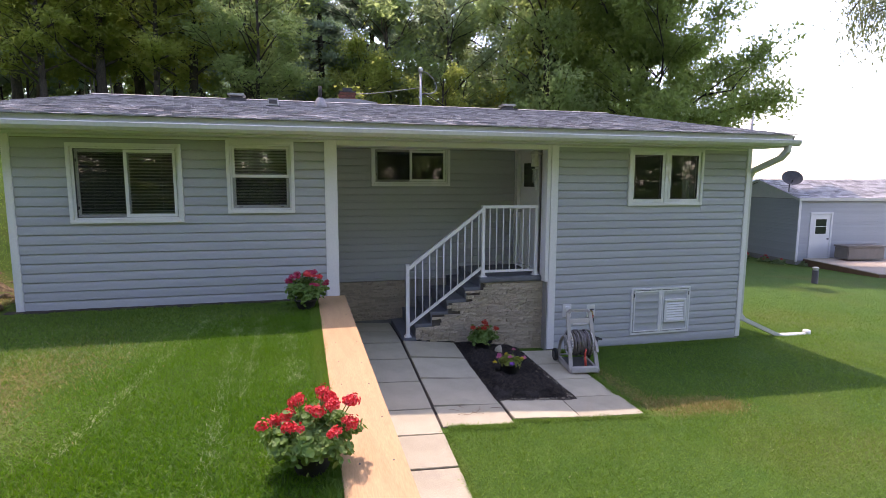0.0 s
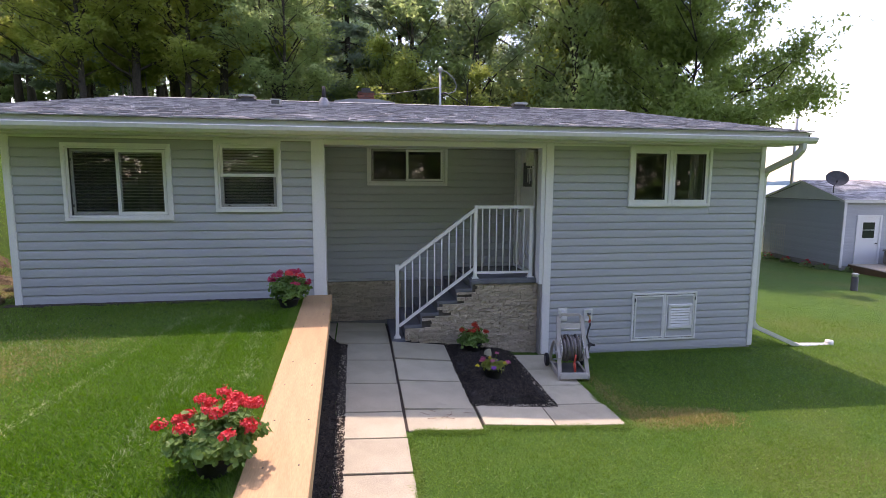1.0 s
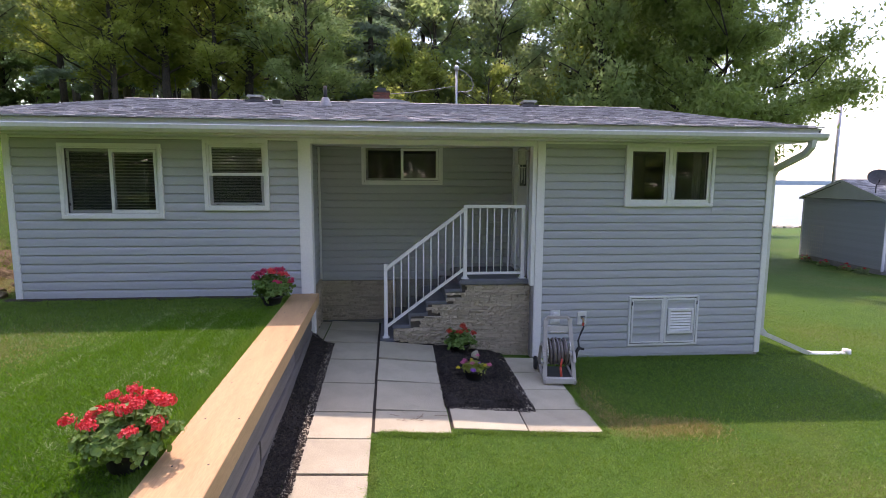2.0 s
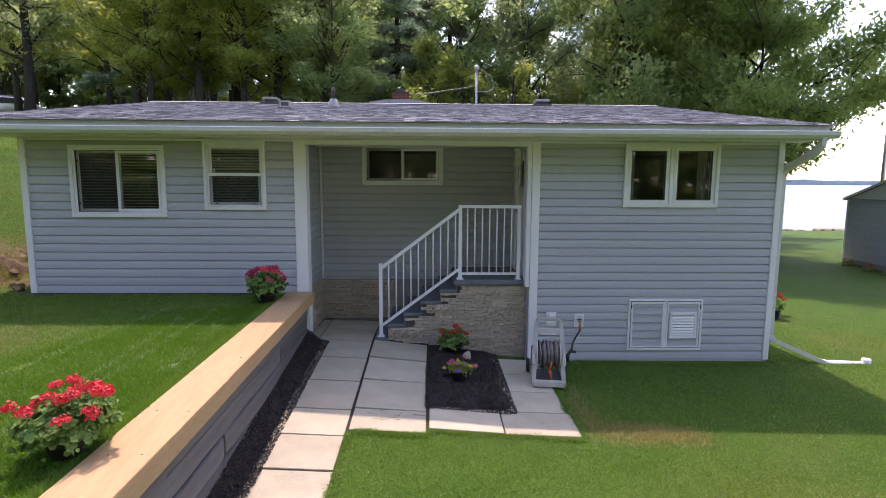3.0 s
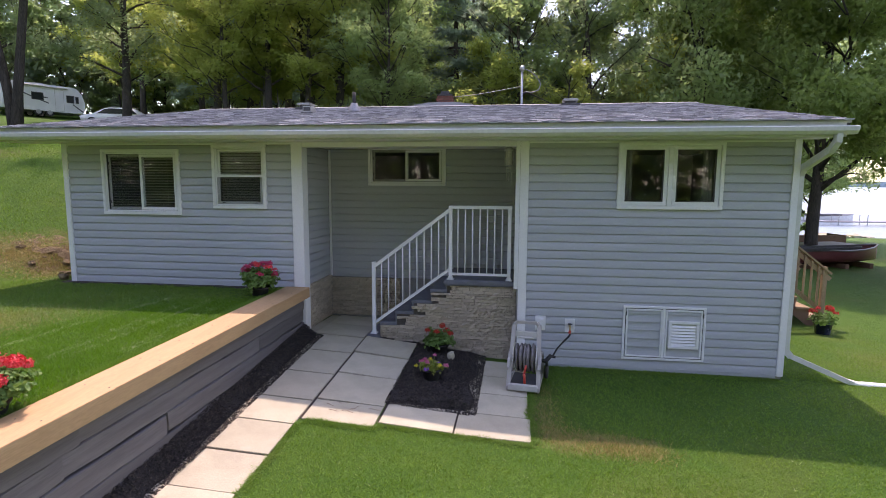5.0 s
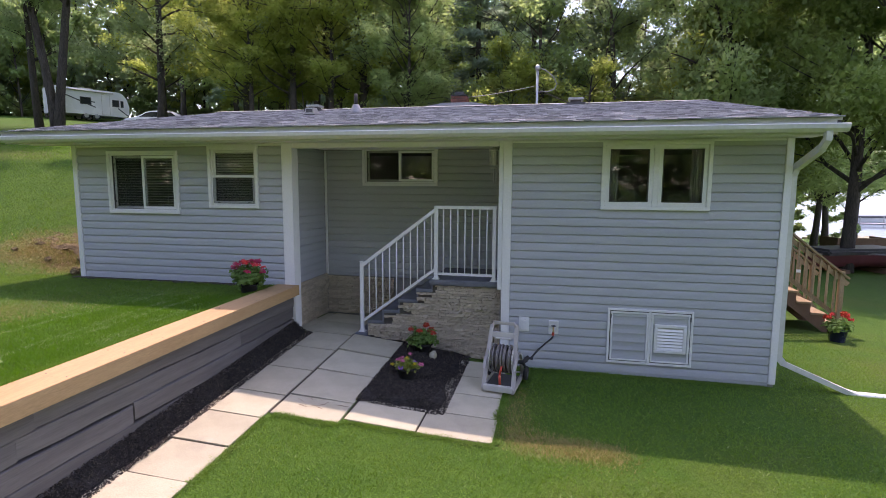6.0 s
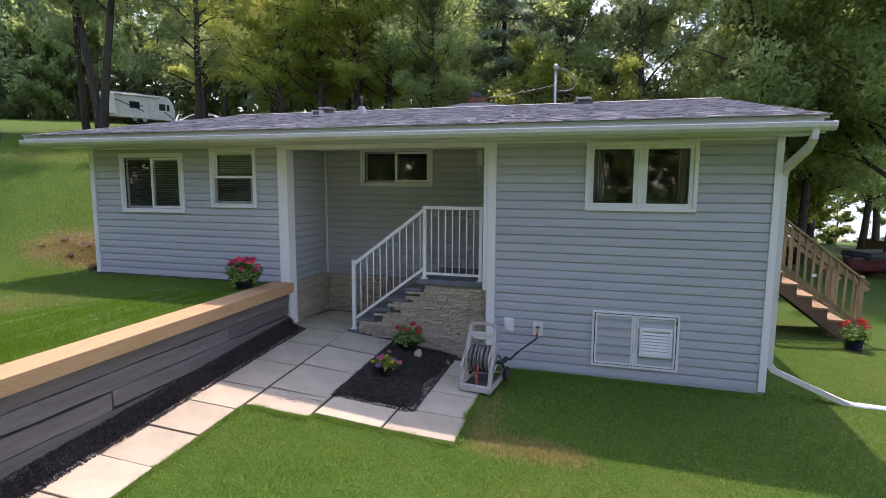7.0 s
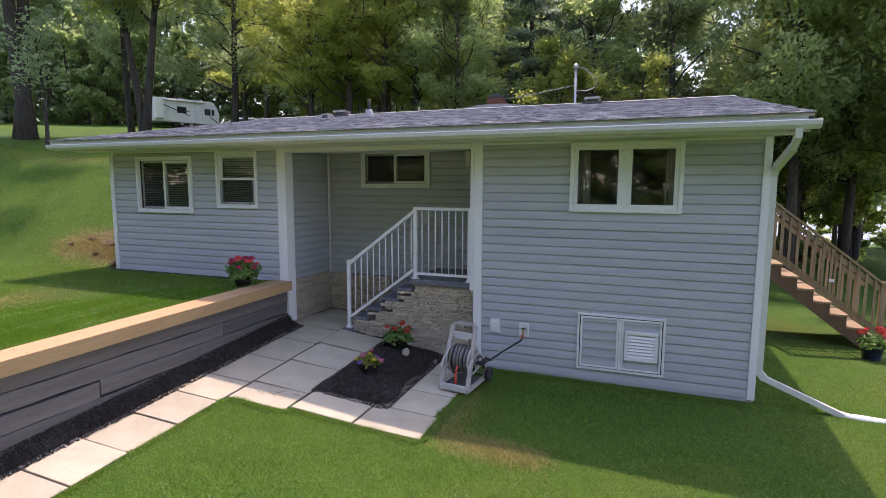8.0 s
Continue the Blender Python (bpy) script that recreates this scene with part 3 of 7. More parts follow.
def corner_trims():
    def trim(rows, label):
        setting("trim", boxes(*rows, bevel=0.004), M_WHITE, label, "trim")
    y0 = 7.848
    trim([(COL_L[0], COL_L[1], y0, BACK + 0.02, 0.02, TOP - 0.002)], "broad white corner post of the porch recess")
    trim([(COL_R[0] + 0.033, COL_R[1], y0, FACE + 0.02, -0.30, TOP - 0.002)], "white corner board beside the porch")
    trim([(COL_R[0] - 0.03, COL_R[0] + 0.030, y0 + 0.012, BACK + 0.02, 0.80, TOP - 0.002)], "white porch post cladding above the step")
    trim([(X_R - 0.075, X_R + 0.012, y0, FACE + 0.1, -0.32, TOP - 0.002)], "white outside corner board of the house")
    trim([(X_L - 0.012, X_L + 0.075, y0, FACE + 0.1, 0.66, TOP - 0.002)], "white outside corner board of the house")
    trim([(NOOK_X, NOOK_X + 0.035, NOOK_Y - 0.035, NOOK_Y - 0.001, 0.68, TOP - 0.03)], "thin white inside corner strip of the recess")
    # strips under the soffit and under the lowest course
    for a, b in ((X_L + 0.077, COL_L[0] - 0.002), (COL_R[1] + 0.002, X_R - 0.077)):
        trim([(a, b, y0 + 0.012, FACE, TOP - 0.035, TOP - 0.003)], "white strip under the soffit")
    trim([(COL_L[1] + 0.002, COL_R[0] - 0.032, y0 + 0.004, BACK, TOP - 0.075, TOP - 0.003)], "white lintel over the porch recess")
    setting("baseboard", boxes((X_L + 0.077, COL_L[0] - 0.002, FACE - 0.018, FACE - 0.001, 0.67, 0.706)), M_SIDING, "grey starter strip under the siding", "trim")
    setting("baseboard", boxes((COL_R[1] + 0.002, X_R - 0.077, FACE - 0.018, FACE - 0.001, -0.345, -0.306)), M_SIDING, "grey starter strip under the siding", "trim")
    setting("baseboard", boxes((NOOK_X + 0.002, SIDE_X - 0.002, NOOK_Y - 0.012, NOOK_Y + 0.019, 0.665, 0.698)), M_SIDING, "grey strip between the siding and the stone", "trim")
    # foundation seen under the siding
    setting("foundation", boxes((COL_R[1], X_R - 0.03, FACE + 0.001, BACK - 0.02, -0.75, -0.30)), M_STEP, "grey concrete foundation below the siding", "foundation")


corner_trims()


# ---- roof ----
def build_roof():
    t = 0.09
    bm = bmesh.new()
    prof = ((EAVE_Y + 0.03, EAVE_Z - 0.02), (RIDGE_Y, RIDGE_Z - 0.02), (REAR_Y - 0.03, EAVE_Z - 0.02), (REAR_Y - 0.03, EAVE_Z - 0.02 - t), (RIDGE_Y, RIDGE_Z - 0.02 - t), (EAVE_Y + 0.03, EAVE_Z - 0.02 - t))
    prism(bm, prof, "x", ROOF_L + 0.01, ROOF_R - 0.01)
    roof = setting("roof", bm, M_ROOFDECK, "low-pitched gable roof with mottled grey asphalt shingles", "roof")
    # shingle tabs, course over course
    rng = np.random.default_rng(5)
    V, F = [], []
    exposure = 0.14
    run = math.hypot(RIDGE_Y - EAVE_Y, RIDGE_Z - EAVE_Z)
    cy, cz = (RIDGE_Y - EAVE_Y) / run, (RIDGE_Z - EAVE_Z) / run
    rows = int(run / exposure) + 1
    for side in (1, -1):
        for r in range(rows if side == 1 else 4):
            s0 = (r * exposure if r else -0.03) if side == 1 else run - (r + 1) * exposure
            s1 = min(s0 + exposure * (1.12 if r or side == -1 else 1.34), run + 0.01)
            x = ROOF_L - rng.uniform(0, 0.3)
            while x < ROOF_R:
                w = rng.uniform(0.07, 0.19)
                a, b = max(x, ROOF_L), min(x + w, ROOF_R)
                x += w + 0.003
                if b - a < 0.01:
                    continue
                th = rng.choice((0.006, 0.011, 0.014))
                k = len(V)
                for s, h in ((s0, 0.0), (s0, th + 0.004), (s1, 0.003)):
                    yy, zz = EAVE_Y + s * cy - h * cz, EAVE_Z + s * cz + h * cy - 0.016
                    if side == -1:
                        yy = 2 * RIDGE_Y - yy
                    V += [(a, yy, zz), (b, yy, zz)]
                F += [(k, k + 1, k + 3, k + 2), (k + 2, k + 3, k + 5, k + 4), (k, k + 2, k + 4), (k + 1, k + 5, k + 3)]
    tabs = new("shingles", arrays_mesh("shingles", V, F, M_SHINGLE))
    tabs.parent = roof
    tagged(tabs, "mottled grey-violet asphalt shingle tabs", "", "", "stuff")
    # ridge caps, piece by piece
    me = None
    n = int((ROOF_R - ROOF_L) / 0.15)
    for i in range(n):
        if me is None:
            bm = bmesh.new()
            prism(bm, ((-0.15, -0.026), (0, 0.006), (0.15, -0.026), (0.15, -0.034), (0, -0.004), (-0.15, -0.034)), "x", 0, 0.17)
            me = mesh_of("ridge_cap", bm, M_SHINGLE)
        shared("ridge_cap", me, roof, pose(ROOF_L + i * 0.15, RIDGE_Y, RIDGE_Z + 0.012 + 0.002 * (i % 2)))
    # soffit, fascia and rake boards
    setting("soffit", boxes((ROOF_L + 0.03, ROOF_R - 0.03, EAVE_Y + 0.09, FACE + 0.03, TOP, TOP + 0.02)), M_SOFFIT, "white vented soffit under the eaves", "soffit")
    setting("soffit", boxes((COL_L[0] - 0.1, COL_R[1] + 0.1, FACE + 0.032, NOOK_Y + 0.02, TOP - 0.02, TOP - 0.002)), M_SOFFIT, "white ceiling of the porch recess", "soffit")
    setting("fascia", boxes((ROOF_L + 0.02, ROOF_R - 0.02, EAVE_Y + 0.062, EAVE_Y + 0.088, TOP - 0.012, EAVE_Z - 0.03)), M_GUTTER, "white metal fascia behind the gutter", "fascia")
    for x in (ROOF_L - 0.006, ROOF_R - 0.03):
        bm = bmesh.new()
        drop = 0.17
        prism(bm, ((EAVE_Y + 0.09, EAVE_Z - 0.035), (RIDGE_Y, RIDGE_Z - 0.035), (REAR_Y, EAVE_Z - 0.035), (REAR_Y, EAVE_Z - drop), (RIDGE_Y, RIDGE_Z - drop), (EAVE_Y + 0.09, EAVE_Z - drop)), "x", x, x + 0.036)
        setting("fascia", bm, M_GUTTER, "white rake board along the gable edge", "fascia")
    for x in (X_L, X_R - 0.15):
        bm = bmesh.new()
        prism(bm, ((BACK, TOP + 0.062), (RIDGE_Y, RIDGE_Z - 0.13), (REAR_Y - 0.5, TOP + 0.062)), "x", x + 0.01, x + 0.14)
        setting("gable", bm, M_SIDING, "grey gable end under the roof", "wall")
    return roof


build_roof()


def build_gutter():
    g = thing("gutter", "white metal eaves gutter along the roof edge", "gutter", (0, EAVE_Y, 0))
    # open trough with a rolled front lip
    o = [(0.058, 0.055), (0.058, -0.055), (-0.02, -0.055), (-0.055, -0.01), (-0.062, 0.045), (-0.05, 0.058), (-0.046, 0.052), (-0.054, 0.04), (-0.046, -0.008), (-0.015, -0.047), (0.052, -0.047), (0.052, 0.055)]
    bm = bmesh.new()
    prism(bm, [(u, 0.86 * v + 2.988) for u, v in o], "x", ROOF_L - 0.02, ROOF_R + 0.05)
    part("trough", bm, M_GUTTER, g)
    for x in (ROOF_L - 0.024, ROOF_R + 0.05):
        bm = bmesh.new()
        prism(bm, [(u, 0.86 * v + 2.988) for u, v in o[:6]], "x", x, x + 0.004)
        part("end_cap", bm, M_GUTTER, g)
    # drip edge above
    part("drip_edge", boxes((ROOF_L, ROOF_R - 0.012, 0.006, 0.058, EAVE_Z - 0.028, EAVE_Z - 0.022), (ROOF_L, ROOF_R - 0.012, 0.006, 0.011, EAVE_Z - 0.052, EAVE_Z - 0.0285)), M_GUTTER, g)
    part("fascia_strip", boxes((ROOF_L + 0.004, ROOF_R - 0.06, 0.012, 0.057, 3.032, EAVE_Z - 0.0285)), M_GUTTER, g, "white fascia strip above the trough")
    # downspout: elbow back to the corner, leg down the wall, leader over the lawn
    d = thing("downspout", "white metal downspout with a pipe run out on the lawn", "downspout", (7.82, 7.93, 0))
    def square(name, pts, w, h, mat, label=""):
        bm = bmesh.new()
        for a, b in zip(pts, pts[1:]):
            a, b = Vector(a), Vector(b)
            e = (b - a).normalized() * 0.012
            bar(bm, a - e, b + e, w, h, (0.05, 1, 0.1) if abs((b - a).normalized().z) > 0.7 else (0, 0, 1))
        part(name, bm, mat, d, label)
    square("elbow", [(0.07, -0.66, 2.945), (0.07, -0.65, 2.86), (0.055, -0.56, 2.76), (0.01, -0.06, 2.56), (0.0, -0.0, 2.46)], 0.066, 0.088, M_GUTTER)
    square("leg", [(0.0, 0.0, 2.46), (0.0, 0.0, 0.02)], 0.066, 0.088, M_GUTTER)
    square("leader", [(0.005, -0.02, 0.03), (0.05, -0.03, -0.03), (0.90, 0.03, -0.40)], 0.085, 0.066, M_GUTTER)
    V, F = tube_arrays([(0.84, 0.03, -0.385), (1.0, 0.04, -0.43), (1.03, 0.04, -0.435), (1.60, 0.12, -0.485)], [0.045, 0.05, 0.062, 0.062], 14)
    o = new("drain_pipe", arrays_mesh("drain_pipe", V, F, M_WHITE, True))
    o.parent = d
    tagged(o, "thick white plastic drain pipe")
    V, F = tube_arrays([(1.58, 0.12, -0.485), (1.64, 0.12, -0.485), (1.66, 0.12, -0.46), (1.66, 0.12, -0.38)], [0.068, 0.07, 0.07, 0.062], 14)
    o = new("pipe_elbow", arrays_mesh("pipe_elbow", V, F, M_WHITE, True))
    o.parent = d


build_gutter()


def roof_z(y):
    return EAVE_Z + SLOPE * (min(y, 2 * RIDGE_Y - y) - EAVE_Y)


M_DULL = material("dull_grey_metal", (0.30, 0.30, 0.31), (0.38, 0.38, 0.39), 0.6, 5, 50, 0.1, 0.001, metal=0.3)


def roof_fittings():
    # two low box vents near the ridge, a small flap vent, a plumbing stack with its flashing
    for x, y, w in ((-1.0, 12.72, 0.27), (5.22, 12.85, 0.27)):
        v = thing("roof_vent", "low square metal roof vent with a pale lid", "roof vent", (x, y, roof_z(y)), group="roof vents")
        part("base", boxes((-w * 0.75, w * 0.75, -w * 0.7, w * 0.7, -0.03, 0.012)), M_DARKMETAL, v)
        part("throat", boxes((-w * 0.42, w * 0.42, -w * 0.42, w * 0.42, 0.0, 0.08)), M_DARKMETAL, v)
        part("lid", boxes((-w * 0.62, w * 0.62, -w * 0.62, w * 0.62, 0.07, 0.12), bevel=0.012), M_STEEL, v, "pale metal lid")
    v = thing("roof_vent", "small dark flap vent low on the shingles", "roof vent", (-0.13, 10.72, roof_z(10.72)), group="roof vents")
    bm = bmesh.new()
    prism(bm, ((-0.14, -0.02), (-0.14, 0.11), (0.02, 0.12), (0.16, 0.04), (0.16, -0.03)), "x", -0.085, 0.085)
    part("hood", bm, M_STEEL, v)
    part("mouth", boxes((-0.07, 0.07, -0.146, -0.139, 0.015, 0.085)), M_DARKMETAL, v, "dark slatted mouth")
    part("base", boxes((-0.12, 0.12, -0.16, 0.16, -0.045, -0.018)), M_DARKMETAL, v)
    s = thing("vent_stack", "black plumbing stack with a pale metal flashing cone", "vent pipe", (0.72, 11.0, roof_z(11.0)))
    bm = bmesh.new()
    lathe(bm, ((0.13, -0.04), (0.12, 0.02), (0.066, 0.15), (0.055, 0.16)), 16)
    part("flashing", bm, M_DULL, s, "", True)
    part("pipe", rods(((0, 0, 0.1), (0, 0, 0.38), 0.036), sides=14), M_RUBBER, s, "black pipe", True)
    # saddle behind the ridge that carries the brick chimney
    bm = bmesh.new()
    prism(bm, ((0.65, 4.0), (2.65, 4.0), (2.6, 4.86), (2.1, 4.935), (1.2, 4.935), (0.7, 4.86)), "y", 17.6, 18.4)
    setting("roof_saddle", bm, M_SHINGLE, "low shingled saddle around the chimney", "roof")
    c = thing("chimney", "short red brick chimney with a dark metal cap", "chimney", (1.69, 17.9, 4.7))
    me = None
    for r in range(6):
        for side in range(4):
            for k in range(2):
                if me is None:
                    me = mesh_of("brick", boxes((-0.108, 0.108, -0.05, 0.05, -0.032, 0.032), bevel=0.006), M_BRICK)
                u = (-0.115 if k == 0 else 0.115) + (0.05 if r % 2 else -0.05)
                m = pose(0, 0, 0.03 + r * 0.075, 0, 0, side * 90) @ pose(u, -0.19, 0)
                shared("brick", me, c, m)
    part("core", boxes((-0.225, 0.225, -0.225, 0.225, -0.2, 0.455)), M_STONEBED, c)
    part("cap", boxes((-0.26, 0.26, -0.26, 0.26, 0.455, 0.485), bevel=0.008), M_DARKMETAL, c, "dark flat metal cap")
    part("flue", boxes((-0.14, 0.14, -0.14, 0.14, 0.44, 0.60)), M_DARKMETAL, c)
    # service mast with its wires
    m = thing("service_mast", "galvanised electric service mast above the roof", "utility mast", (4.16, 18.3, 3.2))
    part("pipe", rods(((0, 0, 0), (0, 0, 2.82), 0.042), sides=14), M_STEEL, m, "", True)
    bm = bmesh.new()
    lathe(bm, ((0.05, 2.78), (0.085, 2.82), (0.09, 2.90), (0.05, 2.95), (0.01, 2.96)), 14)
    part("weatherhead", bm, M_STEEL, m, "rounded weatherhead", True)
    part("insulator", rods(((0.0, 0, 2.05), (0.14, 0, 2.12), 0.03)), M_DARKMETAL, m)
    loop = [(0.03, 0, 2.86), (0.25, 0.1, 2.80), (0.50, 0.2, 2.62), (0.62, 0.3, 2.40), (0.55, 0.25, 2.22), (0.34, 0.1, 2.12), (0.14, 0, 2.12)]
    tube("drip_loop", loop, 0.017, M_DULL, m, 6)
    tube("guy_wire", [(0, 0, 2.3), (-0.8, -0.1, 2.15), (-1.5, -0.25, 2.02), (-2.25, -0.4, 1.93)], 0.011, M_DULL, m, 6)
    tube("service_drop", [(0.14, 0, 2.12), (1.6, 1.5, 1.7), (4.0, 4.5, 1.5), (8.0, 10.0, 1.9)], 0.016, M_RUBBER, m, 6)


roof_fittings()


# ---- windows ----
def screen_material():
    m, n, l, p = nodes_of("insect_screen_mesh")
    p.inputs["Base Color"].default_value = rgb((0.014, 0.015, 0.016))
    p.inputs["Roughness"].default_value = 0.7
    tr, ms = n.new("ShaderNodeBsdfTransparent"), n.new("ShaderNodeMixShader")
    ms.inputs[0].default_value = 0.22
    l.new(tr.outputs[0], ms.inputs[1])
    l.new(p.outputs[0], ms.inputs[2])
    l.new(ms.outputs[0], n["Material Output"].inputs[0])
    return m


M_SCREEN = screen_material()

def frame_ring(bm, x0, x1, z0, z1, w, y0, y1, bevel=0.004):
    """Four bars round an opening, butted end to end."""
    box(bm, x0, x1, y0, y1, z1 - w, z1, bevel)
    box(bm, x0, x1, y0, y1, z0, z0 + w, bevel)
    box(bm, x0, x0 + w, y0, y1, z0 + w, z1 - w, bevel)
    box(bm, x1 - w, x1, y0, y1, z0 + w, z1 - w, bevel)
    return bm


def pane(x0, x1, z0, z1, y, parent):
    g = part("pane", boxes((x0, x1, y, y + 0.005, z0, z1)), M_GLASS, parent)
    g.visible_shadow = False
    return g


SLATS = {}


def blind(x0, x1, z0, z1, y, tilt, label, step=0.042):
    """A drawn horizontal blind hanging inside the window: head rail, slats, bottom rail, cords."""
    b = thing("window_blind", label, "blind", ((x0 + x1) / 2, y, z0), group="window blinds")
    w = (x1 - x0) / 2
    part("head_rail", boxes((-w, w, -0.02, 0.02, z1 - z0 - 0.045, z1 - z0)), M_BLIND, b)
    part("bottom_rail", boxes((-w, w, -0.018, 0.018, 0.0, 0.022)), M_BLIND, b)
    key = (round(w, 3), tilt)
    if key not in SLATS:
        bm = bmesh.new()
        prism(bm, ((-0.021, -0.002), (0.0, 0.003), (0.021, -0.002), (0.021, -0.0005), (0.0, 0.0045), (-0.021, -0.0005)), "x", -w, w)
        bmesh.ops.rotate(bm, verts=bm.verts, matrix=Matrix.Rotation(radians(tilt), 3, "X"))
        SLATS[key] = mesh_of("slat", bm, M_BLIND)
    z = 0.05
    while z < z1 - z0 - 0.06:
        shared("slat", SLATS[key], b, pose(0, 0, z))
        z += step
    for u in (-0.7, 0.7):
        part("cord", rods(((u * w, -0.024, 0.0), (u * w, -0.024, z1 - z0 - 0.03), 0.0025), sides=5), M_BLIND, b)


def slider_window(name, o, y, blinds, label):
    """Two-sash horizontal slider in a white casing. y is the wall's face."""
    x0, x1, z0, z1 = o
    w = thing(name, label, "window", ((x0 + x1) / 2, y, z0), kind="structure")
    hw, h = (x1 - x0) / 2, z1 - z0
    part("window_casing", frame_ring(bmesh.new(), -hw, hw, 0, h, 0.045, -0.036, 0.05, 0.006), M_WHITE, w)
    part("window_frame", frame_ring(bmesh.new(), -hw + 0.047, hw - 0.047, 0.047, h - 0.047, 0.024, -0.004, 0.10), M_WHITE, w)
    part("seal", frame_ring(bmesh.new(), -hw + 0.0701, hw - 0.0701, 0.0701, h - 0.0701, 0.006, 0.012, 0.09, 0.0), M_DARKMETAL, w, "dark seal")
    i0, i1, b0, b1 = -hw + 0.076, hw - 0.076, 0.076, h - 0.076
    # right sash stands in front, left one behind with a darker screen track
    sr = part("sash", frame_ring(bmesh.new(), -0.025, i1, b0, b1, 0.038, 0.0, 0.028), M_WHITE, w)
    sl = part("sash", frame_ring(bmesh.new(), i0, 0.025, b0, b1, 0.034, 0.034, 0.060), M_WHITE, w)
    pane(0.013, i1 - 0.038, b0 + 0.038, b1 - 0.038, 0.012, sr)
    pane(i0 + 0.034, -0.009, b0 + 0.034, b1 - 0.034, 0.046, sl)
    scr = part("insect_screen", boxes((i0 + 0.002, -0.028, 0.022, 0.024, b0 + 0.002, b1 - 0.002)), M_SCREEN, w, "fine dark insect screen")
    part("latch", boxes((i0 + 0.004, i0 + 0.02, 0.022, 0.034, b0 + 0.10, b0 + 0.14)), M_DARKMETAL, w)
    part("latch", boxes((i0 + 0.004, i0 + 0.02, 0.022, 0.034, b1 - 0.16, b1 - 0.12)), M_DARKMETAL, w)
    part("pull", boxes((-0.018, -0.006, -0.012, 0.0, h / 2 - 0.06, h / 2 - 0.01)), M_WHITE, w)
    if blinds:
        blind(x0 + 0.09, x1 - 0.09, z0 + 0.10, z1 - 0.09, y + 0.088, -16, "white horizontal blind drawn behind the sliding window")
    return w


slider_window("window_1", WIN_L, FACE - 0.02, True, "white sliding window with a drawn blind")
slider_window("window_3", WIN_C, NOOK_Y - 0.002, False, "small white sliding window high in the recess")


def sash_window():
    x0, x1, z0, z1 = WIN_M
    w = thing("window_2", "white single-hung window with the blind down", "window", ((x0 + x1) / 2, FACE - 0.02, z0), kind="structure")
    hw, h = (x1 - x0) / 2, z1 - z0
    part("window_casing", frame_ring(bmesh.new(), -hw, hw, 0, h, 0.045, -0.034, 0.05, 0.006), M_WHITE, w)
    part("window_frame", frame_ring(bmesh.new(), -hw + 0.047, hw - 0.047, 0.047, h - 0.047, 0.02, -0.004, 0.10), M_WHITE, w)
    i, b0, b1, m = hw - 0.069, 0.069, h - 0.069, h * 0.525
    part("insect_screen", boxes((-i + 0.002, i - 0.002, -0.004, -0.002, b0 + 0.002, m - 0.03)), M_SCREEN, w, "fine dark insect screen")
    up = part("sash", frame_ring(bmesh.new(), -i, i, m - 0.028, b1, 0.030, 0.036, 0.064), M_WHITE, w)
    lo = part("sash", frame_ring(bmesh.new(), -i, i, b0, m + 0.012, 0.040, 0.002, 0.032), M_WHITE, w)
    pane(-i + 0.03, i - 0.03, m + 0.002, b1 - 0.03, 0.048, up)
    pane(-i + 0.04, i - 0.04, b0 + 0.04, m - 0.028, 0.014, lo)
    for u in (-1, 1):
        part("lift", boxes((u * i * 0.72 - 0.018, u * i * 0.72 + 0.018, -0.008, 0.002, b0 + 0.012, b0 + 0.026)), M_DARKMETAL, w)
    blind(x0 + 0.09, x1 - 0.09, z0 + 0.09, z1 - 0.08, FACE + 0.07, -34, "pale horizontal blind let down behind the hung window", 0.040)


sash_window()


def casement_window():
    x0, x1, z0, z1 = WIN_R
    w = thing("window_4", "white double casement window", "window", ((x0 + x1) / 2, FACE - 0.02, z0), kind="structure")
    hw, h = (x1 - x0) / 2, z1 - z0
    part("window_casing", frame_ring(bmesh.new(), -hw, hw, 0, h, 0.05, -0.034, 0.05, 0.006), M_WHITE, w)
    part("mullion", boxes((-0.03, 0.03, -0.020, 0.08, 0.05, h - 0.05), bevel=0.004), M_WHITE, w)
    for a, b in ((-hw + 0.05, -0.03), (0.03, hw - 0.05)):
        s = part("sash", frame_ring(bmesh.new(), a, b, 0.05, h - 0.05, 0.062, -0.014, 0.05, 0.008), M_WHITE, w)
        pane(a + 0.062, b - 0.062, 0.112, h - 0.112, 0.012, s)
        part("bead", frame_ring(bmesh.new(), a + 0.056, b - 0.056, 0.106, h - 0.106, 0.010, -0.018, 0.010, 0.0), M_DARKMETAL, s, "dark glazing seal")
    # pale curtains drawn aside indoors
    for u, n in ((x0 + 0.10, 5), (x1 - 0.16, 4)):
        c = bmesh.new()
        for k in range(n):
            rod(c, (0.035 * k, 0.012 * (k % 2), 0), (0.035 * k, 0.012 * (k % 2), 0.78), 0.022, 0.024, 8)
        o = part("curtain", c, M_CURTAIN, None, "pale folded curtain drawn to the side", True)
        o.matrix_basis = pose(u - 0.02, FACE + 0.22, z0 + 0.06)
        tagged(o, "pale folded curtain drawn to the side", "curtain", "curtains")


casement_window()


